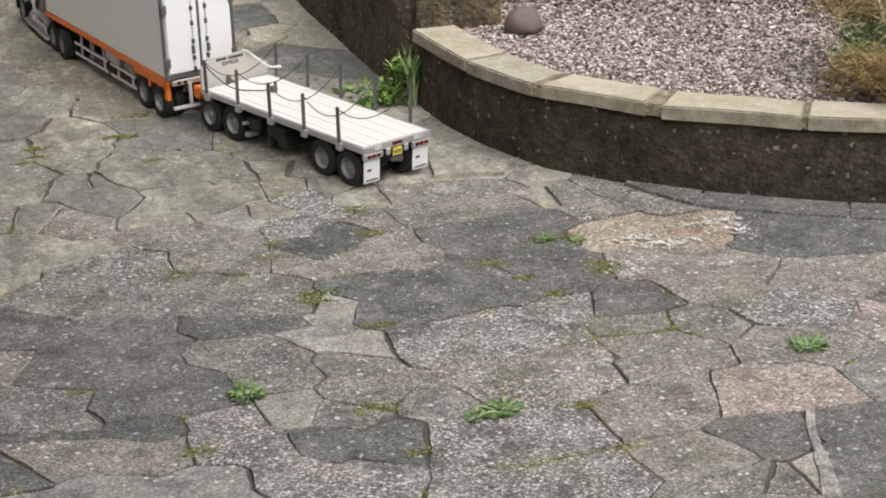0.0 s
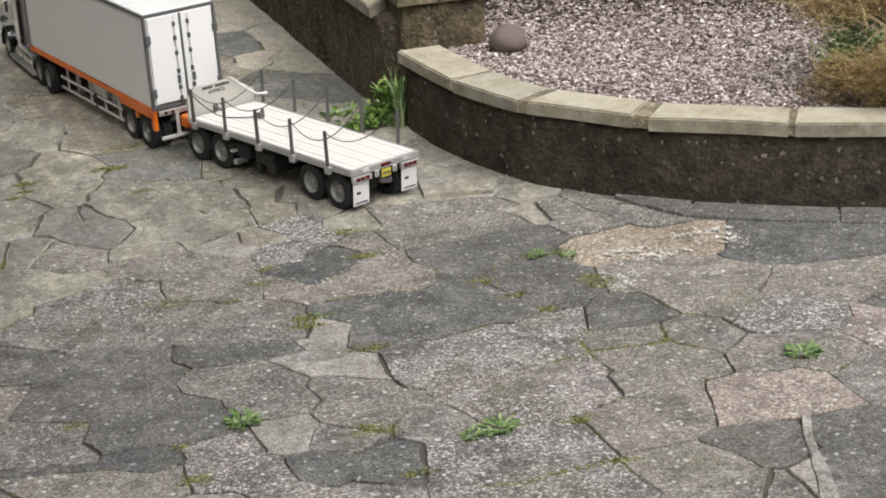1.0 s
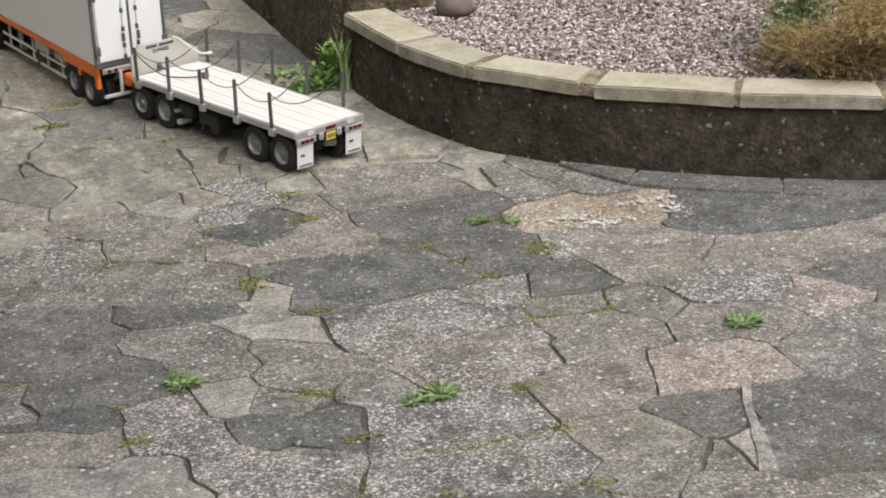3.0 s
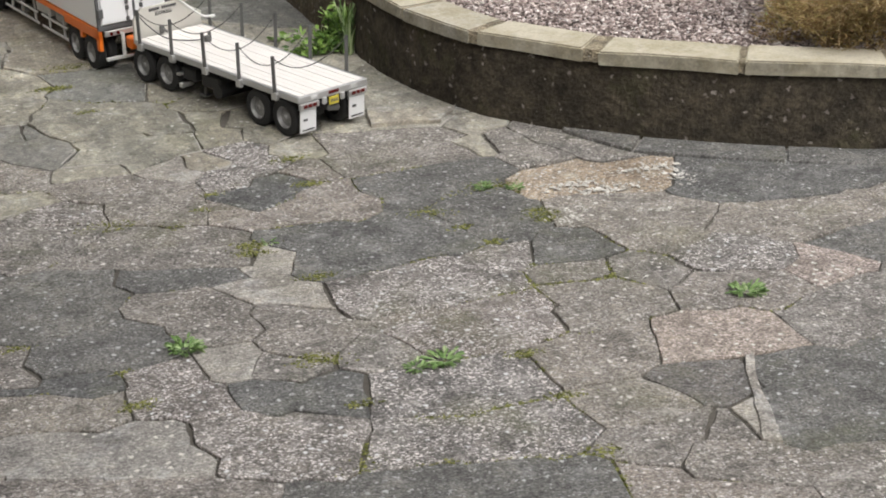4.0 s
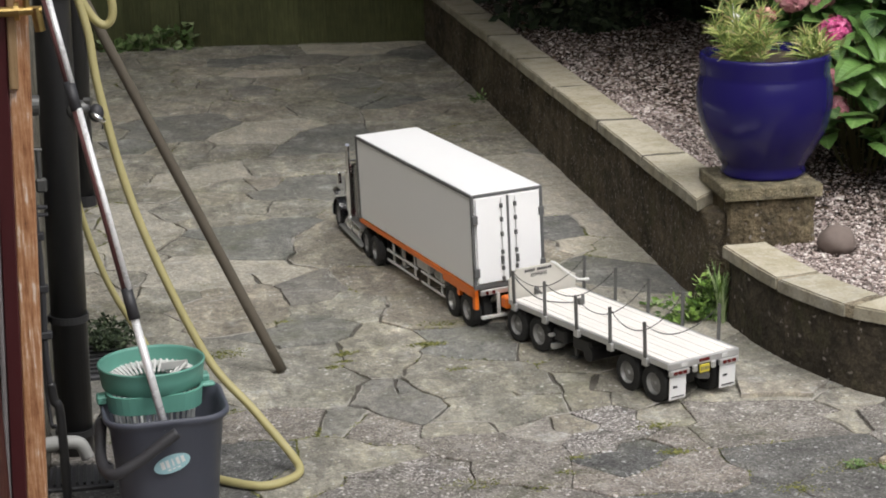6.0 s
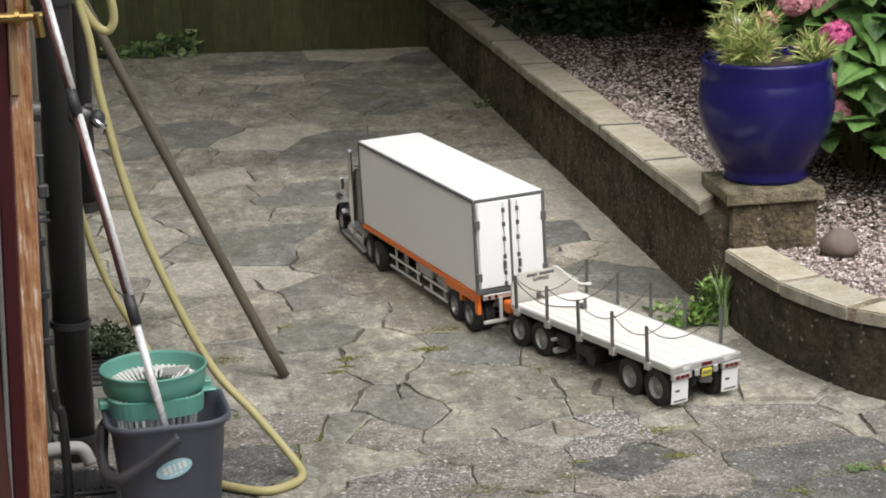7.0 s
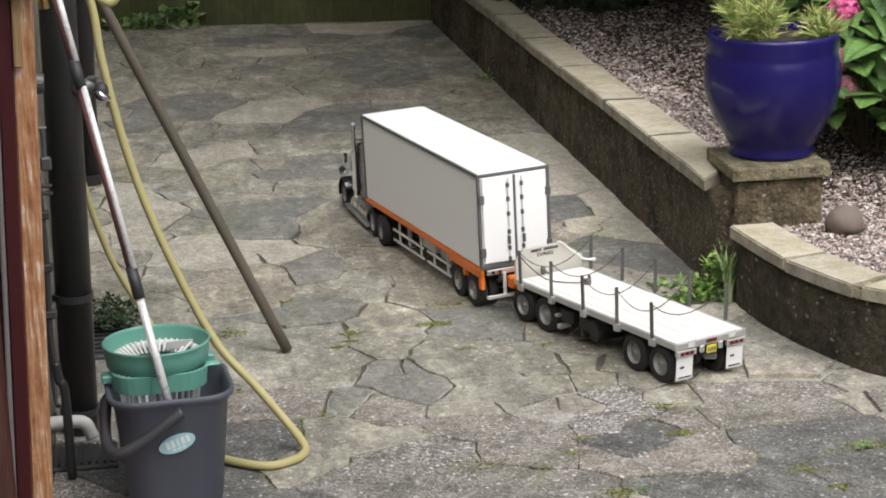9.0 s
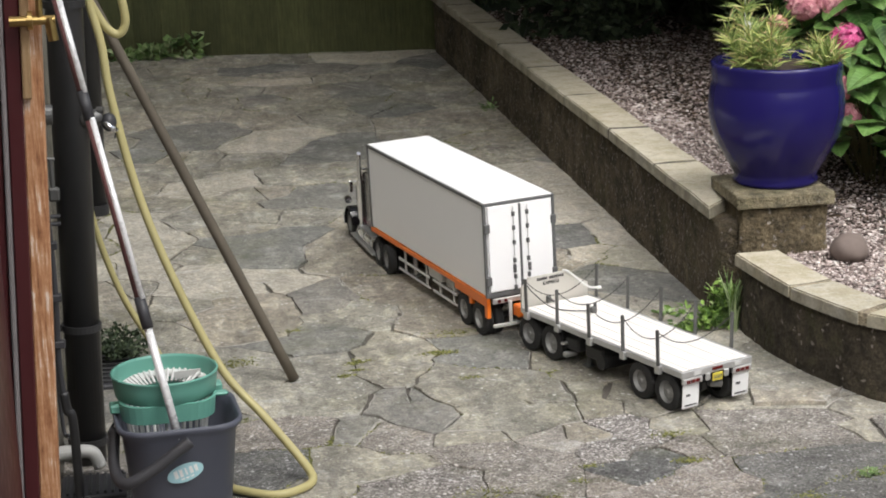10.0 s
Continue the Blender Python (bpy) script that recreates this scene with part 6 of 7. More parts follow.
def shrub(name, base, height, rx, ry, n, leaf, material, seed, label, trunk=True, droop=0.0, low=0.25):
    """A crown of many small leaves round a few limbs, uneven and with gaps."""
    g = random.Random(seed)
    t = thing(name, pose(*base), label, "shrub")
    lobes = [(Vector((rx * g.uniform(-0.7, 0.7), ry * g.uniform(-0.7, 0.7), height * g.uniform(low, 0.85))), g.uniform(0.25, 0.5)) for _ in range(12)]
    for k, (c, s_) in enumerate(lobes[:7] if trunk else []):
        bm = bmesh.new()
        tube(bm, curve_points([(c.x * 0.1, c.y * 0.1, -0.02), (c.x * 0.5, c.y * 0.4, c.z * 0.45), c], 6), 0.012 * height, 7, 0.4)
        part("limb", bm, M_BARK, t)
    verts, faces = [], []
    for _ in range(n):
        c, s_ = g.choice(lobes)
        d = Vector((g.gauss(0, 1), g.gauss(0, 1), g.gauss(0, 1))).normalized() * (g.random() ** 0.45)
        p = c + Vector((d.x * rx * s_ * 1.2, d.y * ry * s_ * 1.2, d.z * height * s_ * 0.8))
        p.z = max(p.z, 0.005)
        a = Vector((g.gauss(0, 1), g.gauss(0, 1), g.gauss(0.2 - droop, 0.6))).normalized()
        b = a.orthogonal().normalized()
        b = (b * math.cos(g.uniform(0, 6.28)) + a.cross(b) * math.sin(g.uniform(0, 6.28))).normalized()
        l, w = leaf[0] * g.uniform(0.6, 1.3), leaf[1] * g.uniform(0.6, 1.3)
        i = len(verts)
        nrm = a.cross(b) * w * 0.4
        verts += [tuple(p), tuple(p + a * l * 0.5 + b * w + nrm), tuple(p + a * l), tuple(p + a * l * 0.5 - b * w + nrm)]
        faces += [(i, i + 1, i + 2), (i, i + 2, i + 3)]
    from_arrays("crown", verts, faces, material, t)
    return t


def twigs(parent, n, rx, ry, h, seed):
    """Dry arching twigs that stand out of a bush."""
    g = random.Random(seed)
    bm = bmesh.new()
    for _ in range(n):
        x, y = rx * g.uniform(-0.9, 0.9), ry * g.uniform(-0.8, 0.8)
        a, l = g.uniform(0, 6.28), g.uniform(0.06, 0.16)
        p = Vector((x, y, h * g.uniform(0.3, 0.8)))
        d = Vector((math.cos(a), math.sin(a), g.uniform(-0.1, 0.9))).normalized()
        tube(bm, curve_points([p, p + d * l * 0.5 + Vector((0, 0, 0.01)), p + d * l], 3), 0.0011, 4, 0.5)
    ob = part("dry_twig", bm, M_TWIG, parent, "pale dry twigs")
    return tagged(ob, "pale dry twigs", kind="stuff")


HEATH = "dry golden-brown and green heather bush behind the coping"
twigs(shrub("heather_bush", (2.47, 3.46, 0.165), 0.3, 0.47, 0.3, 52000, (0.02, 0.0011), M_HEATH, 11, HEATH), 160, 0.45, 0.3, 0.3, 51)
twigs(shrub("heather_bush", (2.95, 3.42, 0.165), 0.32, 0.42, 0.36, 26000, (0.022, 0.0013), M_HEATH, 12, HEATH), 80, 0.4, 0.36, 0.3, 52)
twigs(shrub("heather_bush", (2.19, 3.43, 0.165), 0.11, 0.16, 0.11, 9000, (0.018, 0.0011), M_HEATH, 21, HEATH), 30, 0.16, 0.1, 0.1, 53)
twigs(shrub("heather_bush", (2.72, 3.3, 0.165), 0.22, 0.34, 0.15, 18000, (0.02, 0.0011), M_HEATH, 26, HEATH), 50, 0.3, 0.14, 0.2, 54)
shrub("green_weed", (2.215, 3.6, 0.168), 0.17, 0.09, 0.1, 1900, (0.012, 0.0036), M_PALEWEED, 13, "fresh green weed growing beside the heather", trunk=False)
shrub("leafy_shrub", (2.37, 4.64, 0.18), 0.5, 0.2, 0.17, 3200, (0.038, 0.0105), M_BLUELEAF, 33, "blue-green leafy shrub beside the hydrangea", low=0.05)
shrub("leafy_shrub", (2.66, 4.5, 0.18), 0.5, 0.22, 0.17, 3000, (0.034, 0.0095), M_BLUELEAF, 34, "blue-green leafy shrub beside the hydrangea", low=0.05)
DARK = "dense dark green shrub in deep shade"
# the second, low one is added to black out the shaded ground there
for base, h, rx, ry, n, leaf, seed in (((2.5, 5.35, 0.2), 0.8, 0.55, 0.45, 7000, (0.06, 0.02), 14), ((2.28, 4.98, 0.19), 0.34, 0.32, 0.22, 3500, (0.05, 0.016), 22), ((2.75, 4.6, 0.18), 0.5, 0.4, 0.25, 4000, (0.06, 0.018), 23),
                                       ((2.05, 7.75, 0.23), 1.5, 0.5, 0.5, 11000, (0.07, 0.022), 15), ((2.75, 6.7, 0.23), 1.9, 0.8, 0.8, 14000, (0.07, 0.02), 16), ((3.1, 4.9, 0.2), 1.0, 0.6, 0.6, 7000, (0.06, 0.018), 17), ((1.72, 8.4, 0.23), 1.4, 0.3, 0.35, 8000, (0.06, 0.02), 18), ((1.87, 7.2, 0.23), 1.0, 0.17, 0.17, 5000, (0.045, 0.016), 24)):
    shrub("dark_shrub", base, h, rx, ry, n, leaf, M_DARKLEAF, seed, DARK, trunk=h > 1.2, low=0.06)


def tree(base, height, reach, n, seed, label):
    """A bare lower trunk with spreading limbs and a high, loose crown of leaves."""
    g = random.Random(seed)
    t = thing("garden_tree", pose(*base), label, "tree")
    bm = bmesh.new()
    tube(bm, curve_points([(0, 0, -0.05), (0.02, 0.01, height * 0.15), (-0.02, 0.03, height * 0.35), (0.01, 0.0, height * 0.6)], 6), 0.06, 12, 0.55)
    part("trunk", bm, M_BARK, t, smooth=True)
    verts, faces = [], []
    for k in range(11):
        a = k * 2.4
        end = Vector((math.cos(a) * reach * g.uniform(0.4, 0.8), math.sin(a) * reach * g.uniform(0.4, 0.8), height * g.uniform(0.3, 0.9)))
        bm = bmesh.new()
        tube(bm, curve_points([(0, 0, height * g.uniform(0.25, 0.5)), end * 0.5 + Vector((0, 0, height * 0.12)), end], 6), 0.022, 7, 0.3)
        part("limb", bm, M_BARK, t, smooth=True)
        for _ in range(n // 11):
            d = Vector((g.gauss(0, 1), g.gauss(0, 1), g.gauss(0, 0.6))) * reach * 0.24
            p = end + d
            p.z = max(p.z, 0.55 + 0.12 * g.random())
            u = Vector((g.gauss(0, 1), g.gauss(0, 1), g.gauss(-0.3, 0.6))).normalized()
            w = u.orthogonal().normalized() * 0.026
            l = g.uniform(0.05, 0.1)
            i = len(verts)
            verts += [tuple(p), tuple(p + u * l * 0.5 + w), tuple(p + u * l), tuple(p + u * l * 0.5 - w)]
            faces += [(i, i + 1, i + 2), (i, i + 2, i + 3)]
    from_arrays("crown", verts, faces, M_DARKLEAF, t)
    return t


# trees added to shade the far bed; their crowns stand out of view
tree((2.25, 7.6, 0.23), 2.2, 1.6, 30000, 31, "dark-leaved tree with a bare trunk, added to shade the gravel")
tree((2.7, 6.4, 0.22), 2.4, 1.7, 36000, 32, "dark-leaved tree with a bare trunk, added to shade the gravel")
tree((1.78, 8.15, 0.23), 2.2, 0.9, 26000, 35, "dark-leaved tree with a bare trunk, added to shade the gravel")
shrub("dark_shrub", (3.6, 8.2, 0.23), 1.5, 0.8, 0.6, 6000, (0.07, 0.018), M_DARKLEAF, 19, "dense dark green shrub in deep shade")
shrub("dark_shrub", (3.9, 6.0, 0.23), 1.3, 0.6, 0.8, 6000, (0.07, 0.018), M_DARKLEAF, 20, "dense dark green shrub in deep shade")


def weed(x, y, z, r, n, leaf, seed, label, lift=0.35):
    """A low rosette of leaves in a joint."""
    g = random.Random(seed)
    bm = bmesh.new()
    for _ in range(n):
        a, el = g.uniform(0, 6.28), g.uniform(0.1, lift + 0.3)
        d = Vector((math.cos(a) * math.cos(el), math.sin(a) * math.cos(el), math.sin(el)))
        s_ = Vector((-d.y, d.x, 0)).normalized()
        p = d * r * g.uniform(0.1, 0.7) * 0.8
        l, w = leaf * g.uniform(0.6, 1.2), leaf * 0.15 * g.uniform(0.7, 1.2)
        up = Vector((0, 0, 0.25 * w))
        v = [p, p + d * l * 0.35 + s_ * w + up, p + d * l * 0.75 + s_ * w * 0.8 + up, p + d * l - Vector((0, 0, l * 0.15)), p + d * l * 0.75 - s_ * w * 0.8 + up, p + d * l * 0.35 - s_ * w + up]
        v = [bm.verts.new(q) for q in v]
        bm.faces.new((v[0], v[1], v[2], v[3])), bm.faces.new((v[0], v[3], v[4], v[5]))
    ob = part("weed", bm, M_WEED)
    ob.location = (x, y, z)
    return tagged(ob, label, "weed", "weeds in the joints")


W1 = "small fresh green weed growing from a paving joint"
weed(0.606, 2.818, 0.0, 0.045, 120, 0.017, 1, W1, 0.15)
weed(0.988, 2.62, 0.0, 0.044, 70, 0.02, 2, W1, 0.0)
weed(0.936, 2.612, 0.0, 0.026, 40, 0.015, 3, W1, 0.1)
weed(1.572, 2.668, 0.0, 0.045, 130, 0.016, 4, W1, 0.15)
weed(0.86, 3.2, 0.0, 0.02, 14, 0.014, 5, W1)
weed(1.335, 3.312, 0.0, 0.03, 90, 0.011, 6, W1, 0.1)
weed(1.395, 3.283, 0.0, 0.024, 60, 0.011, 7, W1, 0.1)
weed(1.25, 4.42, 0.0, 0.03, 14, 0.035, 8, "leafy green weed at the foot of the garden wall", 0.3)
weed(1.34, 7.2, 0.0, 0.06, 40, 0.03, 9, "straggling green weed at the foot of the garden wall", 0.8)
WALLWEED = "leafy green weed at the foot of the garden wall"
shrub("wall_weed", (1.305, 4.27, 0.0), 0.06, 0.085, 0.06, 330, (0.02, 0.0055), M_DEEPWEED, 43, WALLWEED, trunk=False, low=0.05)
shrub("wall_weed", (1.365, 4.33, 0.0), 0.1, 0.04, 0.05, 260, (0.02, 0.005), M_DEEPWEED, 44, WALLWEED, trunk=False, low=0.1)
bm = bmesh.new()
blades(bm, (0, 0, 0), 11, 0.125, 0.018, 0.011, 45, 0.55)
strap_weed = part("strap_weed", bm, M_DEEPWEED)
strap_weed.location = (1.372, 4.285, 0.0)
tagged(strap_weed, "upright strap-leaved weed beside the curved wall's end", "weed")
BROAD = "broad-leaved green weed at the foot of the fence"
shrub("fence_weed", (0.04, 8.9, 0.0), 0.08, 0.15, 0.04, 90, (0.045, 0.018), M_WEED, 41, BROAD, trunk=False, low=0.1)
shrub("fence_weed", (0.23, 8.88, 0.0), 0.12, 0.11, 0.04, 70, (0.045, 0.018), M_WEED, 42, BROAD, trunk=False, low=0.1)
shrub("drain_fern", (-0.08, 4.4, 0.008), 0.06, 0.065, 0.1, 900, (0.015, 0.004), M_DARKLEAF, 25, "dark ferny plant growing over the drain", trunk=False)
bm = bmesh.new()
for k in range(9):
    blades(bm, (0.006 * math.sin(k * 2.1), 0.008 * k - 0.03, 0), 5, 0.15, 0.01, 0.0055, 60 + k, 0.4)
tall = part("hart_tongue_weed", bm, M_WEED)
tall.location = (1.368, 4.285, 0)
tagged(tall, "upright bright green strap leaves at the wall's end", "weed", kind="stuff")

# ---- crazy paving ----
# plan of the slabs, belt by belt away from the eye: kind (dark, mid, pale, pebbly, pink, earth; a capital: wide open joints)
# and the middles of each slab's cells
BELT_A = [
    ("m", 1.264, 2.155, 1.457, 2.028),
    ("m", 1.113, 2.151, 1.206, 2.055),
    ("d", 0.826, 2.141, 0.799, 2.284, 0.640, 2.264, 1.064, 2.160, 0.921, 2.231),
    ("m", 1.288, 2.293, 1.166, 2.242),
    ("l", 1.371, 2.274),
    ("m", 1.310, 2.278),
    ("d", 1.400, 2.263, 1.507, 2.370, 1.718, 2.376, 1.644, 2.230, 1.495, 2.241),
    ("m", 1.194, 2.375, 1.271, 2.343),
    ("s", 1.061, 2.348, 0.885, 2.415, 0.808, 2.353, 0.955, 2.348),
    ("d", 1.337, 2.357, 1.347, 2.397),
    ("m", 0.163, 2.509, 0.311, 2.411, 0.576, 2.292, 0.477, 2.323, 0.440, 2.368),
    ("s", 0.652, 2.415, 0.598, 2.529, 0.718, 2.459, 0.728, 2.392),
    ("l", 0.477, 2.477, 0.486, 2.544, 0.355, 2.532, 0.164, 2.523),
    ("s", 1.027, 2.578, 0.884, 2.549, 1.057, 2.526, 0.914, 2.488),
    ("p", 1.519, 2.527, 1.434, 2.559, 1.383, 2.540),
]
BELT_B = [
    ("m", 1.295, 2.571, 1.216, 2.576, 1.197, 2.528),
    ("m", 1.740, 2.466, 1.921, 2.637, 1.671, 2.578, 1.776, 2.602, 1.631, 2.523),
    ("d", 0.675, 2.624, 0.794, 2.575),
    ("s", 0.562, 2.745, 0.597, 2.623, 0.522, 2.661),
    ("m", 1.648, 2.702, 1.505, 2.718, 1.632, 2.647),
    ("m", 0.907, 2.693, 0.904, 2.690),
    ("m", 0.400, 2.696, 0.263, 2.750, 0.439, 2.669),
    ("m", 0.737, 2.707, 0.708, 2.704),
    ("s", 1.172, 2.692, 0.995, 2.722, 1.183, 2.782, 1.032, 2.666),
    ("p", 1.795, 2.741, 1.734, 2.712),
    ("l", 0.680, 2.718, 0.666, 2.748),
    ("m", 1.303, 2.794, 1.281, 2.685, 1.405, 2.744),
    ("d", 0.424, 2.732, 0.274, 2.791),
    ("d", 1.852, 2.781, 2.016, 2.827, 1.946, 2.725),
    ("m", 0.783, 2.760, 0.818, 2.778, 0.820, 2.886),
    ("m", 1.459, 2.782, 1.473, 2.837),
    ("s", 1.583, 2.858, 1.675, 2.788, 1.647, 2.846),
]
BELT_C = [
    ("m", 0.284, 2.909, 0.279, 2.810),
    ("d", 0.432, 2.863, 0.505, 2.916, 0.536, 2.828),
    ("M", 1.314, 2.866, 1.331, 2.885),
    ("s", 1.013, 2.916, 1.175, 2.868, 1.093, 2.978, 0.935, 2.919, 1.245, 2.979),
    ("m", 0.601, 3.005, 0.684, 2.971, 0.675, 2.875),
    ("m", 1.723, 2.985, 1.991, 2.932, 1.822, 2.909, 1.888, 2.981, 2.105, 2.971),
    ("d", 1.406, 2.987, 1.339, 2.943),
    ("L", 0.782, 3.024, 0.850, 2.929),
    ("m", 1.566, 3.133, 1.506, 3.005, 1.444, 3.132, 1.662, 3.036, 1.559, 2.931),
    ("d", 0.479, 3.010, 0.498, 3.155, 0.246, 3.237, 0.505, 3.070, 0.334, 3.007),
    ("l", 0.787, 3.095, 0.830, 3.121),
    ("d", 0.623, 3.124, 0.773, 3.092),
    ("d", 1.153, 3.191, 0.933, 3.208, 0.933, 3.078, 1.191, 3.089, 1.078, 3.058),
]
BELT_D = [
    ("d", 1.942, 3.215, 1.780, 3.218, 1.903, 3.080, 2.077, 3.104, 1.765, 3.132),
    ("d", 1.334, 3.276, 1.361, 3.146, 1.239, 3.223, 1.268, 3.103),
    ("m", 0.534, 3.260, 0.649, 3.205, 0.745, 3.289, 0.790, 3.140, 0.615, 3.324),
    ("e", 1.520, 3.327, 1.444, 3.289, 1.679, 3.272, 1.593, 3.236),
    ("m", 1.057, 3.401, 0.947, 3.320, 1.065, 3.350, 0.816, 3.368),
    ("d", 1.148, 3.392, 1.326, 3.334, 1.185, 3.317, 1.360, 3.412),
    ("m", 0.349, 3.368, 0.416, 3.411, 0.484, 3.317, 0.527, 3.389),
    ("D", 0.984, 3.498, 0.896, 3.425),
    ("s", 0.556, 3.455, 0.450, 3.515),
    ("m", 0.765, 3.380, 0.653, 3.585, 0.759, 3.553, 0.653, 3.443),
    ("m", 1.698, 3.539, 1.669, 3.446, 1.575, 3.558, 1.618, 3.494),
    ("m", 1.501, 3.455, 1.480, 3.544, 1.488, 3.541),
    ("m", 1.038, 3.533, 1.041, 3.523),
]
BELT_E = [
    ("m", 0.638, 3.709, 0.443, 3.533, 0.343, 3.639, 0.275, 3.472),
    ("m", 1.226, 3.644, 1.358, 3.647, 1.358, 3.537, 1.169, 3.672, 1.137, 3.537),
    ("d", 0.185, 3.574, 0.227, 3.647, 0.148, 3.623),
    ("m", 1.434, 3.688, 1.416, 3.550),
    ("s", 0.960, 3.602, 0.949, 3.707, 0.864, 3.567),
    ("l", 0.780, 3.660, 0.797, 3.609),
    ("s", 0.848, 3.651, 1.056, 3.673),
    ("m", 0.637, 3.614, 0.466, 3.741, 0.441, 3.756),
    ("m", 1.197, 3.792, 1.258, 3.798, 1.386, 3.731),
    ("m", 0.828, 3.803, 0.744, 3.725, 0.649, 3.758, 0.713, 3.856),
    ("m", 0.256, 3.798, 0.149, 3.829, 0.292, 3.802),
    ("m", 1.141, 3.833, 1.137, 3.917, 1.006, 3.901, 1.016, 3.777),
    ("m", 0.928, 3.798, 0.927, 3.930),
    ("d", 0.551, 3.951, 0.399, 3.779),
    ("d", 0.544, 3.822, 0.555, 3.938, 0.518, 3.953),
]
BELT_F = [
    ("m", 1.394, 4.092, 1.293, 4.011, 1.419, 3.810, 1.296, 3.874, 1.429, 3.952),
    ("m", 0.709, 3.925, 0.635, 4.119, 0.770, 4.045, 0.844, 3.929, 0.610, 3.969),
    ("m", 0.962, 4.040, 1.145, 4.009, 1.111, 4.187, 0.995, 4.076),
    ("m", 0.215, 4.356, 0.372, 3.997, 0.390, 4.079, 0.394, 4.283, 0.192, 4.029),
    ("l", 1.176, 4.204, 1.310, 4.199, 1.244, 4.073),
    ("m", 0.932, 4.238, 0.913, 4.327, 0.890, 4.165, 1.052, 4.277),
    ("d", 0.693, 4.344, 0.716, 4.218, 0.817, 4.334, 0.811, 4.183),
    ("m", 0.536, 4.439, 0.561, 4.161, 0.607, 4.326, 0.532, 4.143, 0.493, 4.284),
    ("m", 1.297, 4.348, 1.121, 4.338, 1.212, 4.471, 1.176, 4.603, 1.322, 4.456),
    ("d", 0.488, 4.459, 0.382, 4.388, 0.388, 4.528, 0.264, 4.421),
    ("m", 1.024, 4.419, 1.095, 4.486),
]
BELT_G = [
    ("m", 0.939, 4.441, 1.005, 4.488),
    ("m", 0.798, 4.642, 0.818, 4.464, 0.670, 4.644, 0.699, 4.430, 0.608, 4.499),
    ("m", 0.543, 4.514, 0.434, 4.618, 0.552, 4.656),
    ("m", 0.956, 4.573, 1.075, 4.605, 1.021, 4.683, 0.911, 4.686),
    ("m", 0.168, 4.702, 0.236, 4.815, 0.322, 4.727, 0.290, 4.585, 0.234, 4.520),
    ("d", 1.337, 4.757, 1.225, 4.863, 1.116, 4.769, 1.365, 4.580, 1.204, 4.635),
    ("m", 0.668, 4.884, 0.755, 4.832, 0.847, 4.760, 0.644, 4.747, 0.559, 4.888),
    ("d", 0.394, 4.732, 0.439, 4.888, 0.455, 4.859),
    ("l", 1.283, 4.925, 1.372, 4.999, 1.294, 5.034, 1.403, 4.827),
    ("m", 1.002, 5.079, 1.083, 4.981, 0.896, 5.077, 1.105, 5.048, 0.955, 4.858),
    ("l", 0.306, 5.070, 0.367, 4.963, 0.229, 4.948, 0.130, 4.959, 0.141, 5.126),
]
BELT_H = [
    ("l", 1.227, 5.087, 1.182, 5.033),
    ("m", 0.529, 5.355, 0.476, 5.254, 0.490, 5.099, 0.616, 5.083, 0.615, 5.247),
    ("l", 1.390, 5.241, 1.303, 5.159, 1.328, 5.321, 1.417, 5.264, 1.375, 5.102),
    ("d", 1.192, 5.318, 1.205, 5.171, 1.089, 5.185),
    ("d", 0.402, 5.443, 0.265, 5.428, 0.380, 5.261, 0.286, 5.249, 0.331, 5.177),
    ("l", -0.033, 5.685, -0.006, 5.528, -0.024, 5.216, -0.056, 5.851, -0.012, 5.372),
    ("l", 1.363, 5.789, 1.088, 5.647, 1.355, 5.526, 1.198, 5.459, 1.187, 5.767),
    ("d", 1.124, 5.834, 1.013, 5.837, 1.028, 5.744),
    ("d", 0.674, 5.961, 0.432, 5.888, 0.578, 5.863, 0.544, 5.969),
    ("l", 1.169, 5.971, 1.132, 6.162, 1.316, 6.110, 1.072, 6.028, 1.343, 5.956),
    ("l", 0.168, 6.182, 0.252, 6.251),
]
BELT_I = [
    ("d", 0.605, 6.556, 0.724, 6.837, 0.743, 6.544, 0.620, 6.715, 0.772, 6.701),
    ("l", 0.615, 6.951, 0.480, 6.949, 0.511, 6.757, 0.399, 6.769, 0.404, 6.918),
    ("d", 0.139, 6.873, 0.291, 7.001, 0.037, 7.135, 0.065, 6.996, 0.224, 7.175),
]
PLAN = BELT_A + BELT_B + BELT_C + BELT_D + BELT_E + BELT_F + BELT_G + BELT_H + BELT_I
seeds = [(row[k], row[k + 1], row[0], i) for i, row in enumerate(PLAN) for k in range(1, len(row), 2)]
g = random.Random(21)
kinds = "mmmmddsslm"
tries = 0
known = len(seeds)
while tries < 26000:
    tries += 1
    x, y = g.uniform(-0.2, 5.5), g.uniform(-2.6, 8.95)
    gap = 0.34 if y < 1.9 or x > 2.9 else 0.155 if y < 4.6 else 0.175
    if all((x - a) ** 2 + (y - b) ** 2 > (0.15 if i < known else gap * (0.75 + 0.6 * ((i * 37) % 10) / 10)) ** 2 for i, (a, b, *_) in enumerate(seeds)):
        kind, mark = g.choice(kinds if y < 4.4 else "mmmmmsmlmmmd"), len(PLAN) + len(seeds)
        seeds.append((x, y, kind, mark))
        if g.random() < (0.35 if y < 4.6 else 0.6):
            # a longer slab: a second middle beside the first
            turn, far = g.gauss(0, 0.5), g.uniform(0.1, 0.2)
            x2, y2 = x + far * math.cos(turn), y + far * math.sin(turn)
            if all((x2 - a) ** 2 + (y2 - b) ** 2 > 0.11 ** 2 for a, b, *_ in seeds[:-1]):
                seeds.append((x2, y2, kind, mark))


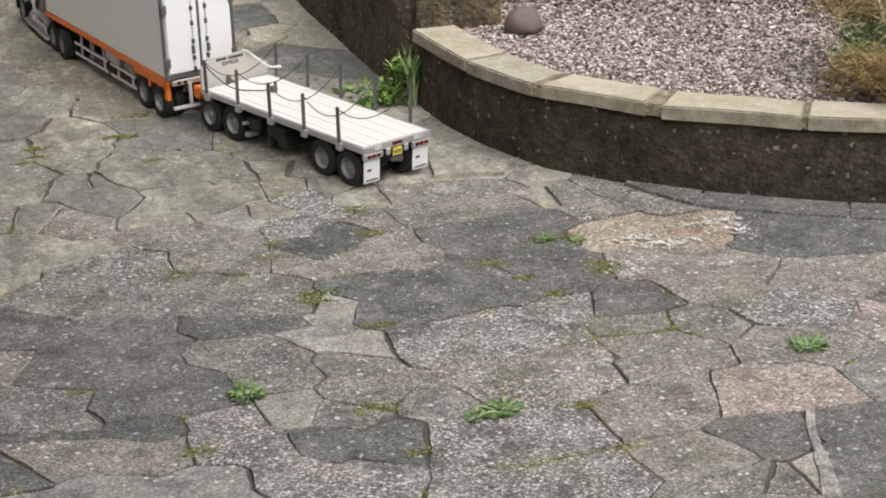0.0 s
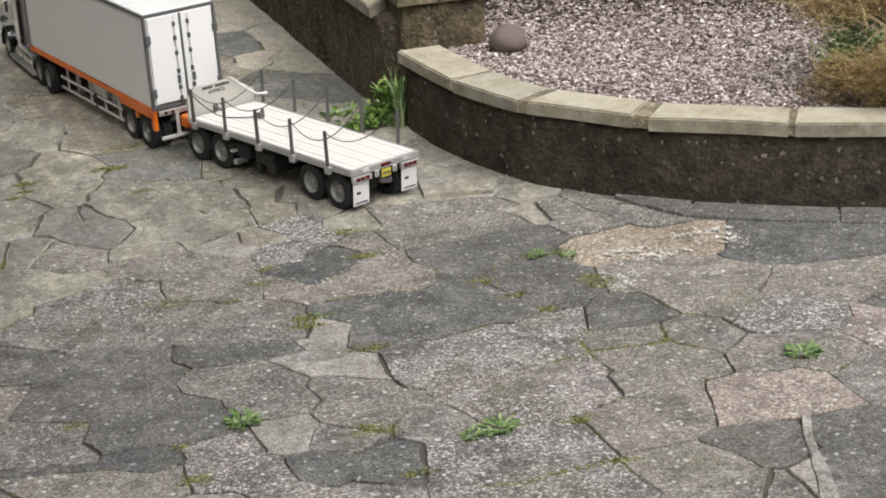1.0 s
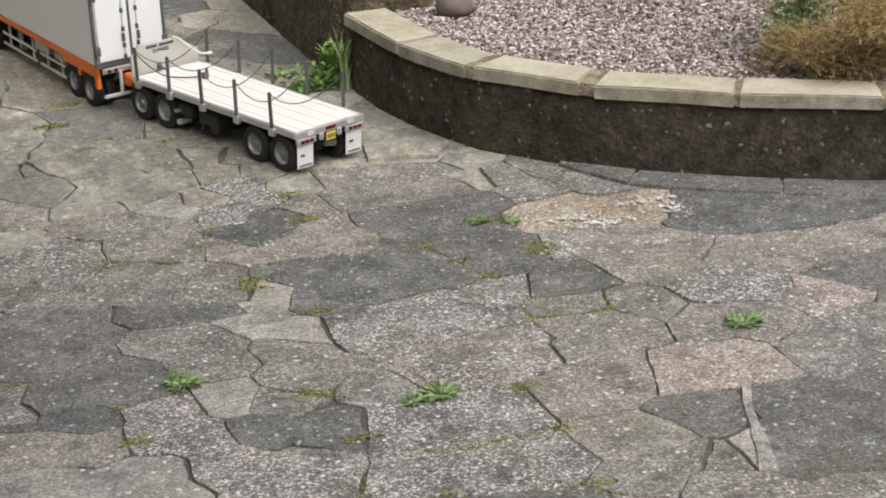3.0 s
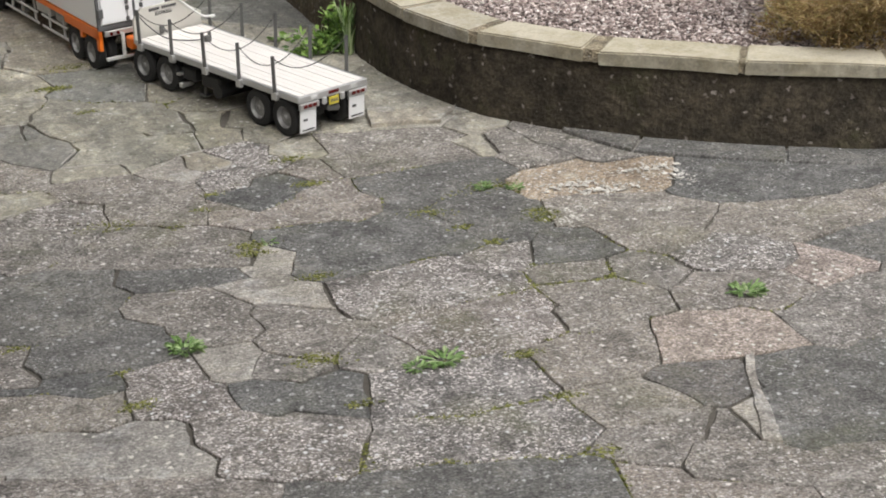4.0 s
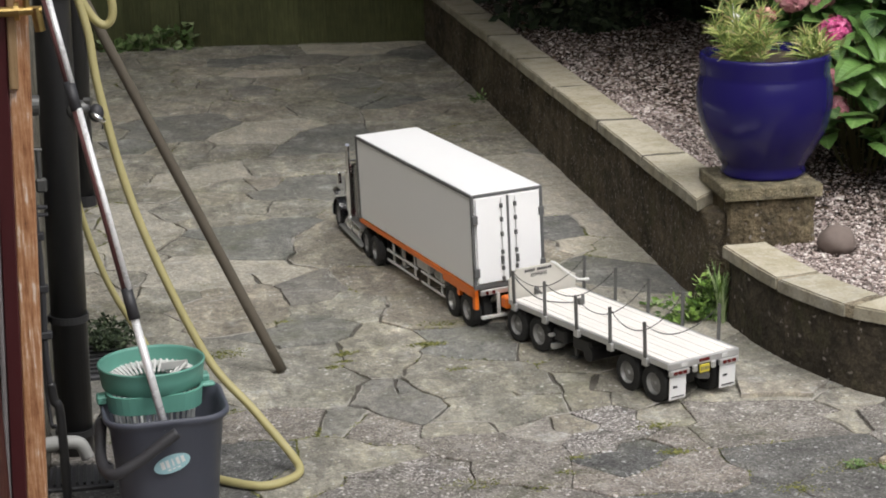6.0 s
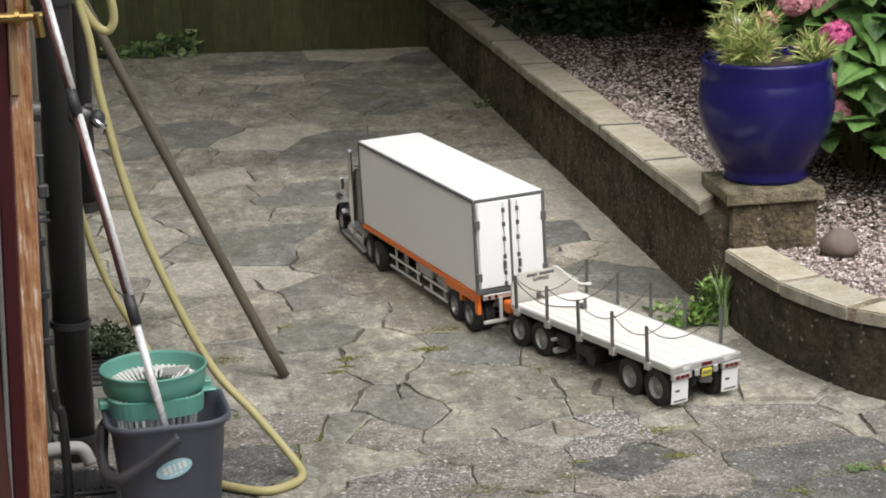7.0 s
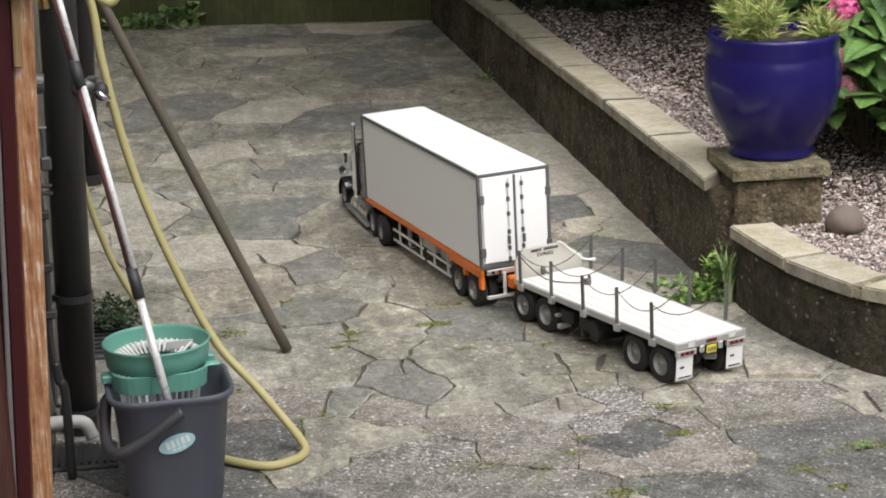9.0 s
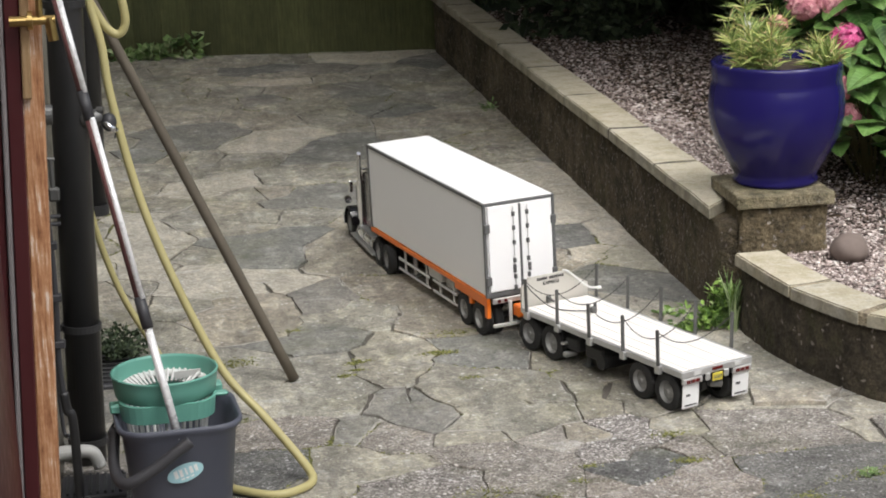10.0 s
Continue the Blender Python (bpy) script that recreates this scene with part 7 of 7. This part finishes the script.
def clip(poly, a, b):
    """The part of poly nearer to a than to b."""
    m, n = (a + b) / 2, b - a
    out = []
    for p, q in zip(poly, poly[1:] + poly[:1]):
        dp, dq = (p - m).dot(n), (q - m).dot(n)
        if dp <= 0:
            out.append(p)
        if dp * dq < 0:
            out.append(p + (q - p) * (dp / (dp - dq)))
    return out


def wander(p):
    """Joints wander: every point of the plan is shifted a little, the same way for both neighbours."""
    v = Vector((p.x, p.y, 0))
    w = noise.noise_vector(v * 5) * 0.004 + noise.noise_vector(v * 19) * 0.004 + noise.noise_vector(v * 70) * 0.003
    return Vector((p.x + w.x, p.y + w.y))


paving_thing = thing("paving", pose(0, 0, 0), "weathered crazy paving of broken concrete slabs in greys", "paving", kind="structure")
pts = [Vector((x, y)) for x, y, *_ in seeds]
joints, plots = [], {}
for i, c in enumerate(pts):
    if behind_walls(c.x - 0.25, c.y) and behind_walls(c.x, c.y - 0.2):
        continue
    poly = [Vector(q) for q in ((-0.21, -2.6), (5.5, -2.6), (5.5, 8.94), (-0.21, 8.94))]
    for j in sorted(range(len(pts)), key=lambda q: (pts[q] - c).length_squared)[1:30]:
        poly = clip(poly, c, pts[j])
        if len(poly) < 3:
            break
    if len(poly) > 2:
        plots.setdefault(seeds[i][3], []).append((poly, seeds[i][2]))


def outline(cells):
    """The joint outline of neighbouring cells: edges that two of them share fall away."""
    key = lambda p: (round(p.x * 4000), round(p.y * 4000))
    ahead, at = {}, {}
    for poly in cells:
        for p, q in zip(poly, poly[1:] + poly[:1]):
            a, b = key(p), key(q)
            if a == b:
                continue
            at[a], at[b] = p, q
            if a in ahead.get(b, ()):
                ahead[b].remove(a)
            else:
                ahead.setdefault(a, []).append(b)
    loops = []
    while any(ahead.values()):
        a = next(k for k, v in ahead.items() if v)
        loop = [a]
        while ahead.get(loop[-1]):
            b = ahead[loop[-1]].pop()
            if b == loop[0]:
                break
            loop.append(b)
        loops.append([at[k] for k in loop])
    return [l for l in loops if len(l) > 2]


rest = {}


def lay_slab(ring, kind, gap, i, single=False):
    """One slab: its outline drawn in by the joint, the arris worn round, the top a little uneven and tilted."""
    mid = sum(ring, Vector((0, 0))) / len(ring)
    m = len(ring)
    inner, edge, rim = [], [], []
    for k, p in enumerate(ring):
        t = ring[(k + 1) % m] - ring[k - 1]
        nrm = Vector((-t.y, t.x))
        nrm = nrm.normalized() if nrm.length > 1e-6 else (mid - p).normalized()
        # a joint opens and closes along its way
        open_here = min(max(0.62 + 1.9 * noise.noise(Vector((p.x * 8, p.y * 8, 11.0))), 0.12), 1.3)
        h = gap * open_here * (1 + 1.2 * noise.noise(Vector((p.x * 25, p.y * 25, i)))) + 0.0035 * max(0.0, noise.noise(Vector((p.x * 7, p.y * 7, 3.0))) - 0.15) + 0.0025 * max(0.0, noise.noise(Vector((p.x * 55, p.y * 55, 8.0))))
        edge.append(p + nrm * h)
        smear = noise.noise(Vector((p.x * 6, p.y * 6, i))) if kind in "ykw" else -1.0
        rim.append(smear > 0.12)
        inner.append(p + nrm * (h + 0.0012 + 0.009 * max(0.0, smear - 0.1) * max(0.1, 1 + 1.6 * noise.noise(Vector((p.x * 45, p.y * 45, 0))))))
    z = g.uniform(-0.001, 0.001)
    ax, ay = g.uniform(-0.004, 0.004), g.uniform(-0.004, 0.004)
    if kind == "e":
        z, ax, ay = -0.004, 0, 0

    def level(p):
        return z + ax * (p.x - mid.x) + ay * (p.y - mid.y) + 0.0015 * noise.noise(Vector((p.x * 11, p.y * 11, 0)))

    verts = [(p.x, p.y, -0.03) for p in edge] + [(p.x, p.y, level(p) - 0.0016) for p in edge] + [(p.x, p.y, level(p)) for p in inner]
    faces = []
    for a, b in ((0, m), (m, 2 * m)):
        for k in range(m):
            faces.append((a + k, a + (k + 1) % m, b + (k + 1) % m, b + k))
    faces.append(tuple(range(2 * m, 3 * m)))
    if not single and not (-0.3 < mid.x < 2.4 and 2.05 < mid.y < 7.2):
        # beyond the stretch that is seen closely the slabs share one mesh a kind
        v, f, mats = rest.setdefault(kind, ([], [], []))
        o = len(v)
        v += verts
        f += [tuple(o + q for q in face) for face in faces]
        mats += [1 if m <= k < 2 * m and rim[k - m] else 0 for k in range(len(faces))]
        return None
    ob = from_arrays("slab", verts, faces, PAVE[kind], paving_thing)
    if any(rim):
        # old mortar smeared over the arris
        ob.data.materials.append(M_PALEPOINT)
        for k in range(m):
            if rim[k]:
                ob.data.polygons[m + k].material_index = 1
    return ob


for i, group in plots.items():
    wide, kind = group[0][1].isupper(), group[0][1].lower()
    if group[0][0][0].y > 3.72:
        kind = {"m": "y", "s": "y", "d": "k", "l": "w"}.get(kind, kind)
    pieces = outline([p for p, _ in group])
    size = max(0.5 * abs(sum(p.x * q.y - q.x * p.y for p, q in zip(l, l[1:] + l[:1]))) for l in pieces)
    if i >= len(PLAN) and len(group) == 1 and size > 0.03 and g.random() < 0.5:
        # an old break runs through the slab
        turn, poly = g.uniform(0, 3.14), pieces[0]
        o = Vector((math.cos(turn), math.sin(turn))) * 0.001
        m0 = sum(poly, Vector((0, 0))) / len(poly) + Vector((g.uniform(-0.03, 0.03), g.uniform(-0.03, 0.03)))
        pieces = [q for q in (clip(poly, m0 - o, m0 + o), clip(poly, m0 + o, m0 - o)) if len(q) > 2]
    gap = g.uniform(0.0014, 0.004) if kind not in "ykw" else g.uniform(0.0015, 0.005)
    gap = gap + 0.0025 if wide else gap
    for poly in pieces:
        ring = []
        for p, q in zip(poly, poly[1:] + poly[:1]):
            n = max(1, round((q - p).length / 0.022))
            for k in range(n):
                w = wander(p.lerp(q, k / n))
                joints.append(w)
                ring.append(w)
        lay_slab(ring, kind, gap, i)

# pointing: old pale mortar, flush with the slabs in places and gone in others
verts, faces, cells = [], [], {}
for i in range(52):
    for j in range(170):
        x, y = -0.2 + i * 0.031, 3.62 + j * 0.031
        if y < 8.93 and not behind_walls(x, y):
            cells[i, j] = len(verts)
            k = noise.noise(Vector((x * 4, y * 4, 7.0))) + 0.5 * noise.noise(Vector((x * 15, y * 15, 2.0)))
            verts.append((x, y, -0.0074 + 0.008 * max(-0.6, min(k, 0.4)) - 0.004 * max(0.0, 4.0 - y)))
for (i, j), k in cells.items():
    q = [cells.get(w) for w in ((i, j), (i + 1, j), (i + 1, j + 1), (i, j + 1))]
    if None not in q:
        faces.append(tuple(q))
from_arrays("pointing", verts, faces, M_PALEPOINT, paving_thing, "pale mortar pointing between the slabs")
# a strip of narrow pieces along the foot of the curved wall
edge_line, strip_line = offset_line(fine_foot, 0.004), offset_line(fine_foot, -0.084)
for a, b in ((0.76, 0.93), (0.935, 1.235), (1.24, 1.56), (1.565, 1.9), (1.905, 2.2)):
    b = min(b, run[-1])
    low = [at_run(a + (b - a) * k / 6, strip_line) for k in range(7)]
    if a < 0.8:
        low = [p.lerp(at_run(a + (b - a) * k / 6, edge_line), 0.75 * (1 - k / 6)) for k, p in enumerate(low)]
    lay_slab([Vector((p.x, p.y)) for p in low + [at_run(a + (b - a) * k / 6, edge_line) for k in range(6, -1, -1)]], "d", 0.0012, 900 + int(a * 10), True).location.z = 0.006

# two slivers broken off a slab beside the wall's foot
for k, sliver in enumerate((((1.276, 3.857), (1.264, 3.825), (1.339, 3.774), (1.414, 3.738), (1.447, 3.764), (1.474, 3.802), (1.453, 3.788), (1.352, 3.806)), ((1.262, 3.82), (1.243, 3.732), (1.313, 3.724), (1.394, 3.703), (1.414, 3.732), (1.339, 3.768)))):
    ring = []
    for p, q in zip(sliver, sliver[1:] + sliver[:1]):
        ring += [wander(Vector(p).lerp(Vector(q), i / 3)) for i in range(3)]
    lay_slab(ring, "y", 0.002, 930 + k, True).location.z = 0.007 + 0.002 * k

# a ragged strip of pale mortar where two slabs do not meet
ring = []
strip = ((1.444, 2.452), (1.389, 2.324), (1.331, 2.188), (1.363, 2.174), (1.379, 2.227), (1.421, 2.352), (1.463, 2.455))
for p, q in zip(strip, strip[1:] + strip[:1]):
    ring += [wander(Vector(p).lerp(Vector(q), i / 5)) for i in range(5)]
lay_slab(ring, "l", 0.001, 940, True).location.z = 0.004

for kind, (v, f, mats) in rest.items():
    ob = from_arrays("far_slab", v, f, PAVE[kind], paving_thing)
    ob.data.materials.append(M_PALEPOINT)
    for p, q in zip(ob.data.polygons, mats):
        p.material_index = q
    tagged(ob, "broken concrete slabs farther along the yard", kind="stuff")

# moss along some of the joints, and thick cushions of it where joints meet
MOSS_NEAR = ((0.487, 2.650, 0.017, 220), (0.491, 2.770, 0.012, 90), (0.823, 3.203, 0.018, 220), (0.840, 3.160, 0.010, 60), (0.897, 3.020, 0.020, 220), (0.344, 2.923, 0.014, 120), (1.123, 2.596, 0.015, 150), (1.125, 2.434, 0.015, 140), (0.816, 2.528, 0.013, 110), (0.795, 2.695, 0.024, 240), (0.790, 2.720, 0.012, 80))
MOSS_MIDDLE = ((1.344, 3.316, 0.030, 200), (1.389, 3.137, 0.020, 170), (1.102, 2.250, 0.018, 180), (0.719, 3.349, 0.020, 60), (0.582, 3.399, 0.025, 120), (1.014, 3.469, 0.016, 120), (1.030, 3.620, 0.018, 140), (1.187, 3.219, 0.025, 120), (0.748, 2.337, 0.020, 70), (1.181, 3.237, 0.014, 130), (1.22, 3.136, 0.012, 110), (1.248, 3.052, 0.012, 120), (1.385, 3.164, 0.012, 130), (1.387, 3.114, 0.014, 140), (0.807, 3.168, 0.014, 130), (0.79, 3.406, 0.014, 100), (0.824, 3.48, 0.012, 90))
MOSS_YARD = ((0.878, 4.536, 0.022, 220), (0.693, 4.416, 0.040, 220), (0.647, 4.268, 0.022, 190), (0.464, 4.251, 0.014, 110), (0.948, 4.395, 0.025, 180), (1.094, 4.554, 0.020, 150), (0.180, 4.325, 0.025, 190), (0.166, 3.913, 0.015, 110), (1.032, 3.461, 0.016, 130), (1.017, 3.612, 0.016, 110), (0.620, 6.331, 0.040, 130), (0.414, 4.158, 0.012, 80), (0.607, 3.392, 0.030, 120), (0.168, 4.295, 0.022, 200), (0.443, 4.24, 0.012, 120), (0.445, 4.192, 0.01, 90), (0.692, 4.072, 0.014, 140), (0.661, 4.269, 0.018, 170), (0.742, 4.413, 0.022, 160), (0.33, 4.53, 0.014, 80))
spots, sizes = [], []
for p in joints:
    k = noise.noise(Vector((p.x * 2.3, p.y * 2.3, 5.0))) + 0.6 * noise.noise(Vector((p.x * 9, p.y * 9, 1.0)))
    if k > 0.27 and p.y > 2.1 and p.x < 2.5 and not behind_walls(p.x, p.y):
        for _ in range(int(3 + 45 * (k - 0.27))):
            spots.append((p.x + g.gauss(0, 0.0045), p.y + g.gauss(0, 0.0045), -0.004 + g.uniform(0, 0.004)))
            sizes.append(g.uniform(0.001, 0.0032))
for cx, cy, r, n in MOSS_NEAR + MOSS_MIDDLE + MOSS_YARD:
    for _ in range(n):
        a, q = g.gauss(0, r), g.gauss(0, r * 0.45)
        spots.append((cx + a, cy + q, -0.003 + g.uniform(0, 0.005)))
        sizes.append(g.uniform(0.001, 0.0036))
tagged(pebbles("moss", spots, sizes, M_MOSS, 9, 0.45, 0.28, 0.6, (OCT_V, OCT_F)), "yellow-green moss in the paving joints", "moss", kind="stuff")

# crumbs of white mortar round the sandy patch
spots, sizes = [], []
for cx, cy, rx, ry, n in ((1.507, 3.262, 0.03, 0.012, 90), (1.557, 3.213, 0.04, 0.012, 110), (1.732, 3.225, 0.012, 0.03, 80), (1.428, 3.105, 0.018, 0.014, 80), (1.461, 3.138, 0.016, 0.012, 60), (1.478, 3.4, 0.03, 0.008, 30), (1.69, 3.29, 0.05, 0.008, 70), (1.618, 3.074, 0.016, 0.006, 25)):
    for _ in range(n):
        spots.append((cx + g.gauss(0, rx), cy + g.gauss(0, ry), g.uniform(-0.003, 0.001)))
        sizes.append(g.uniform(0.0015, 0.005))
tagged(pebbles("mortar_crumbs", spots, sizes, M_CRUMB, 12, 0.4, 0.4, 0.4), "white crumbs of broken mortar round the sandy patch", "mortar", kind="stuff")
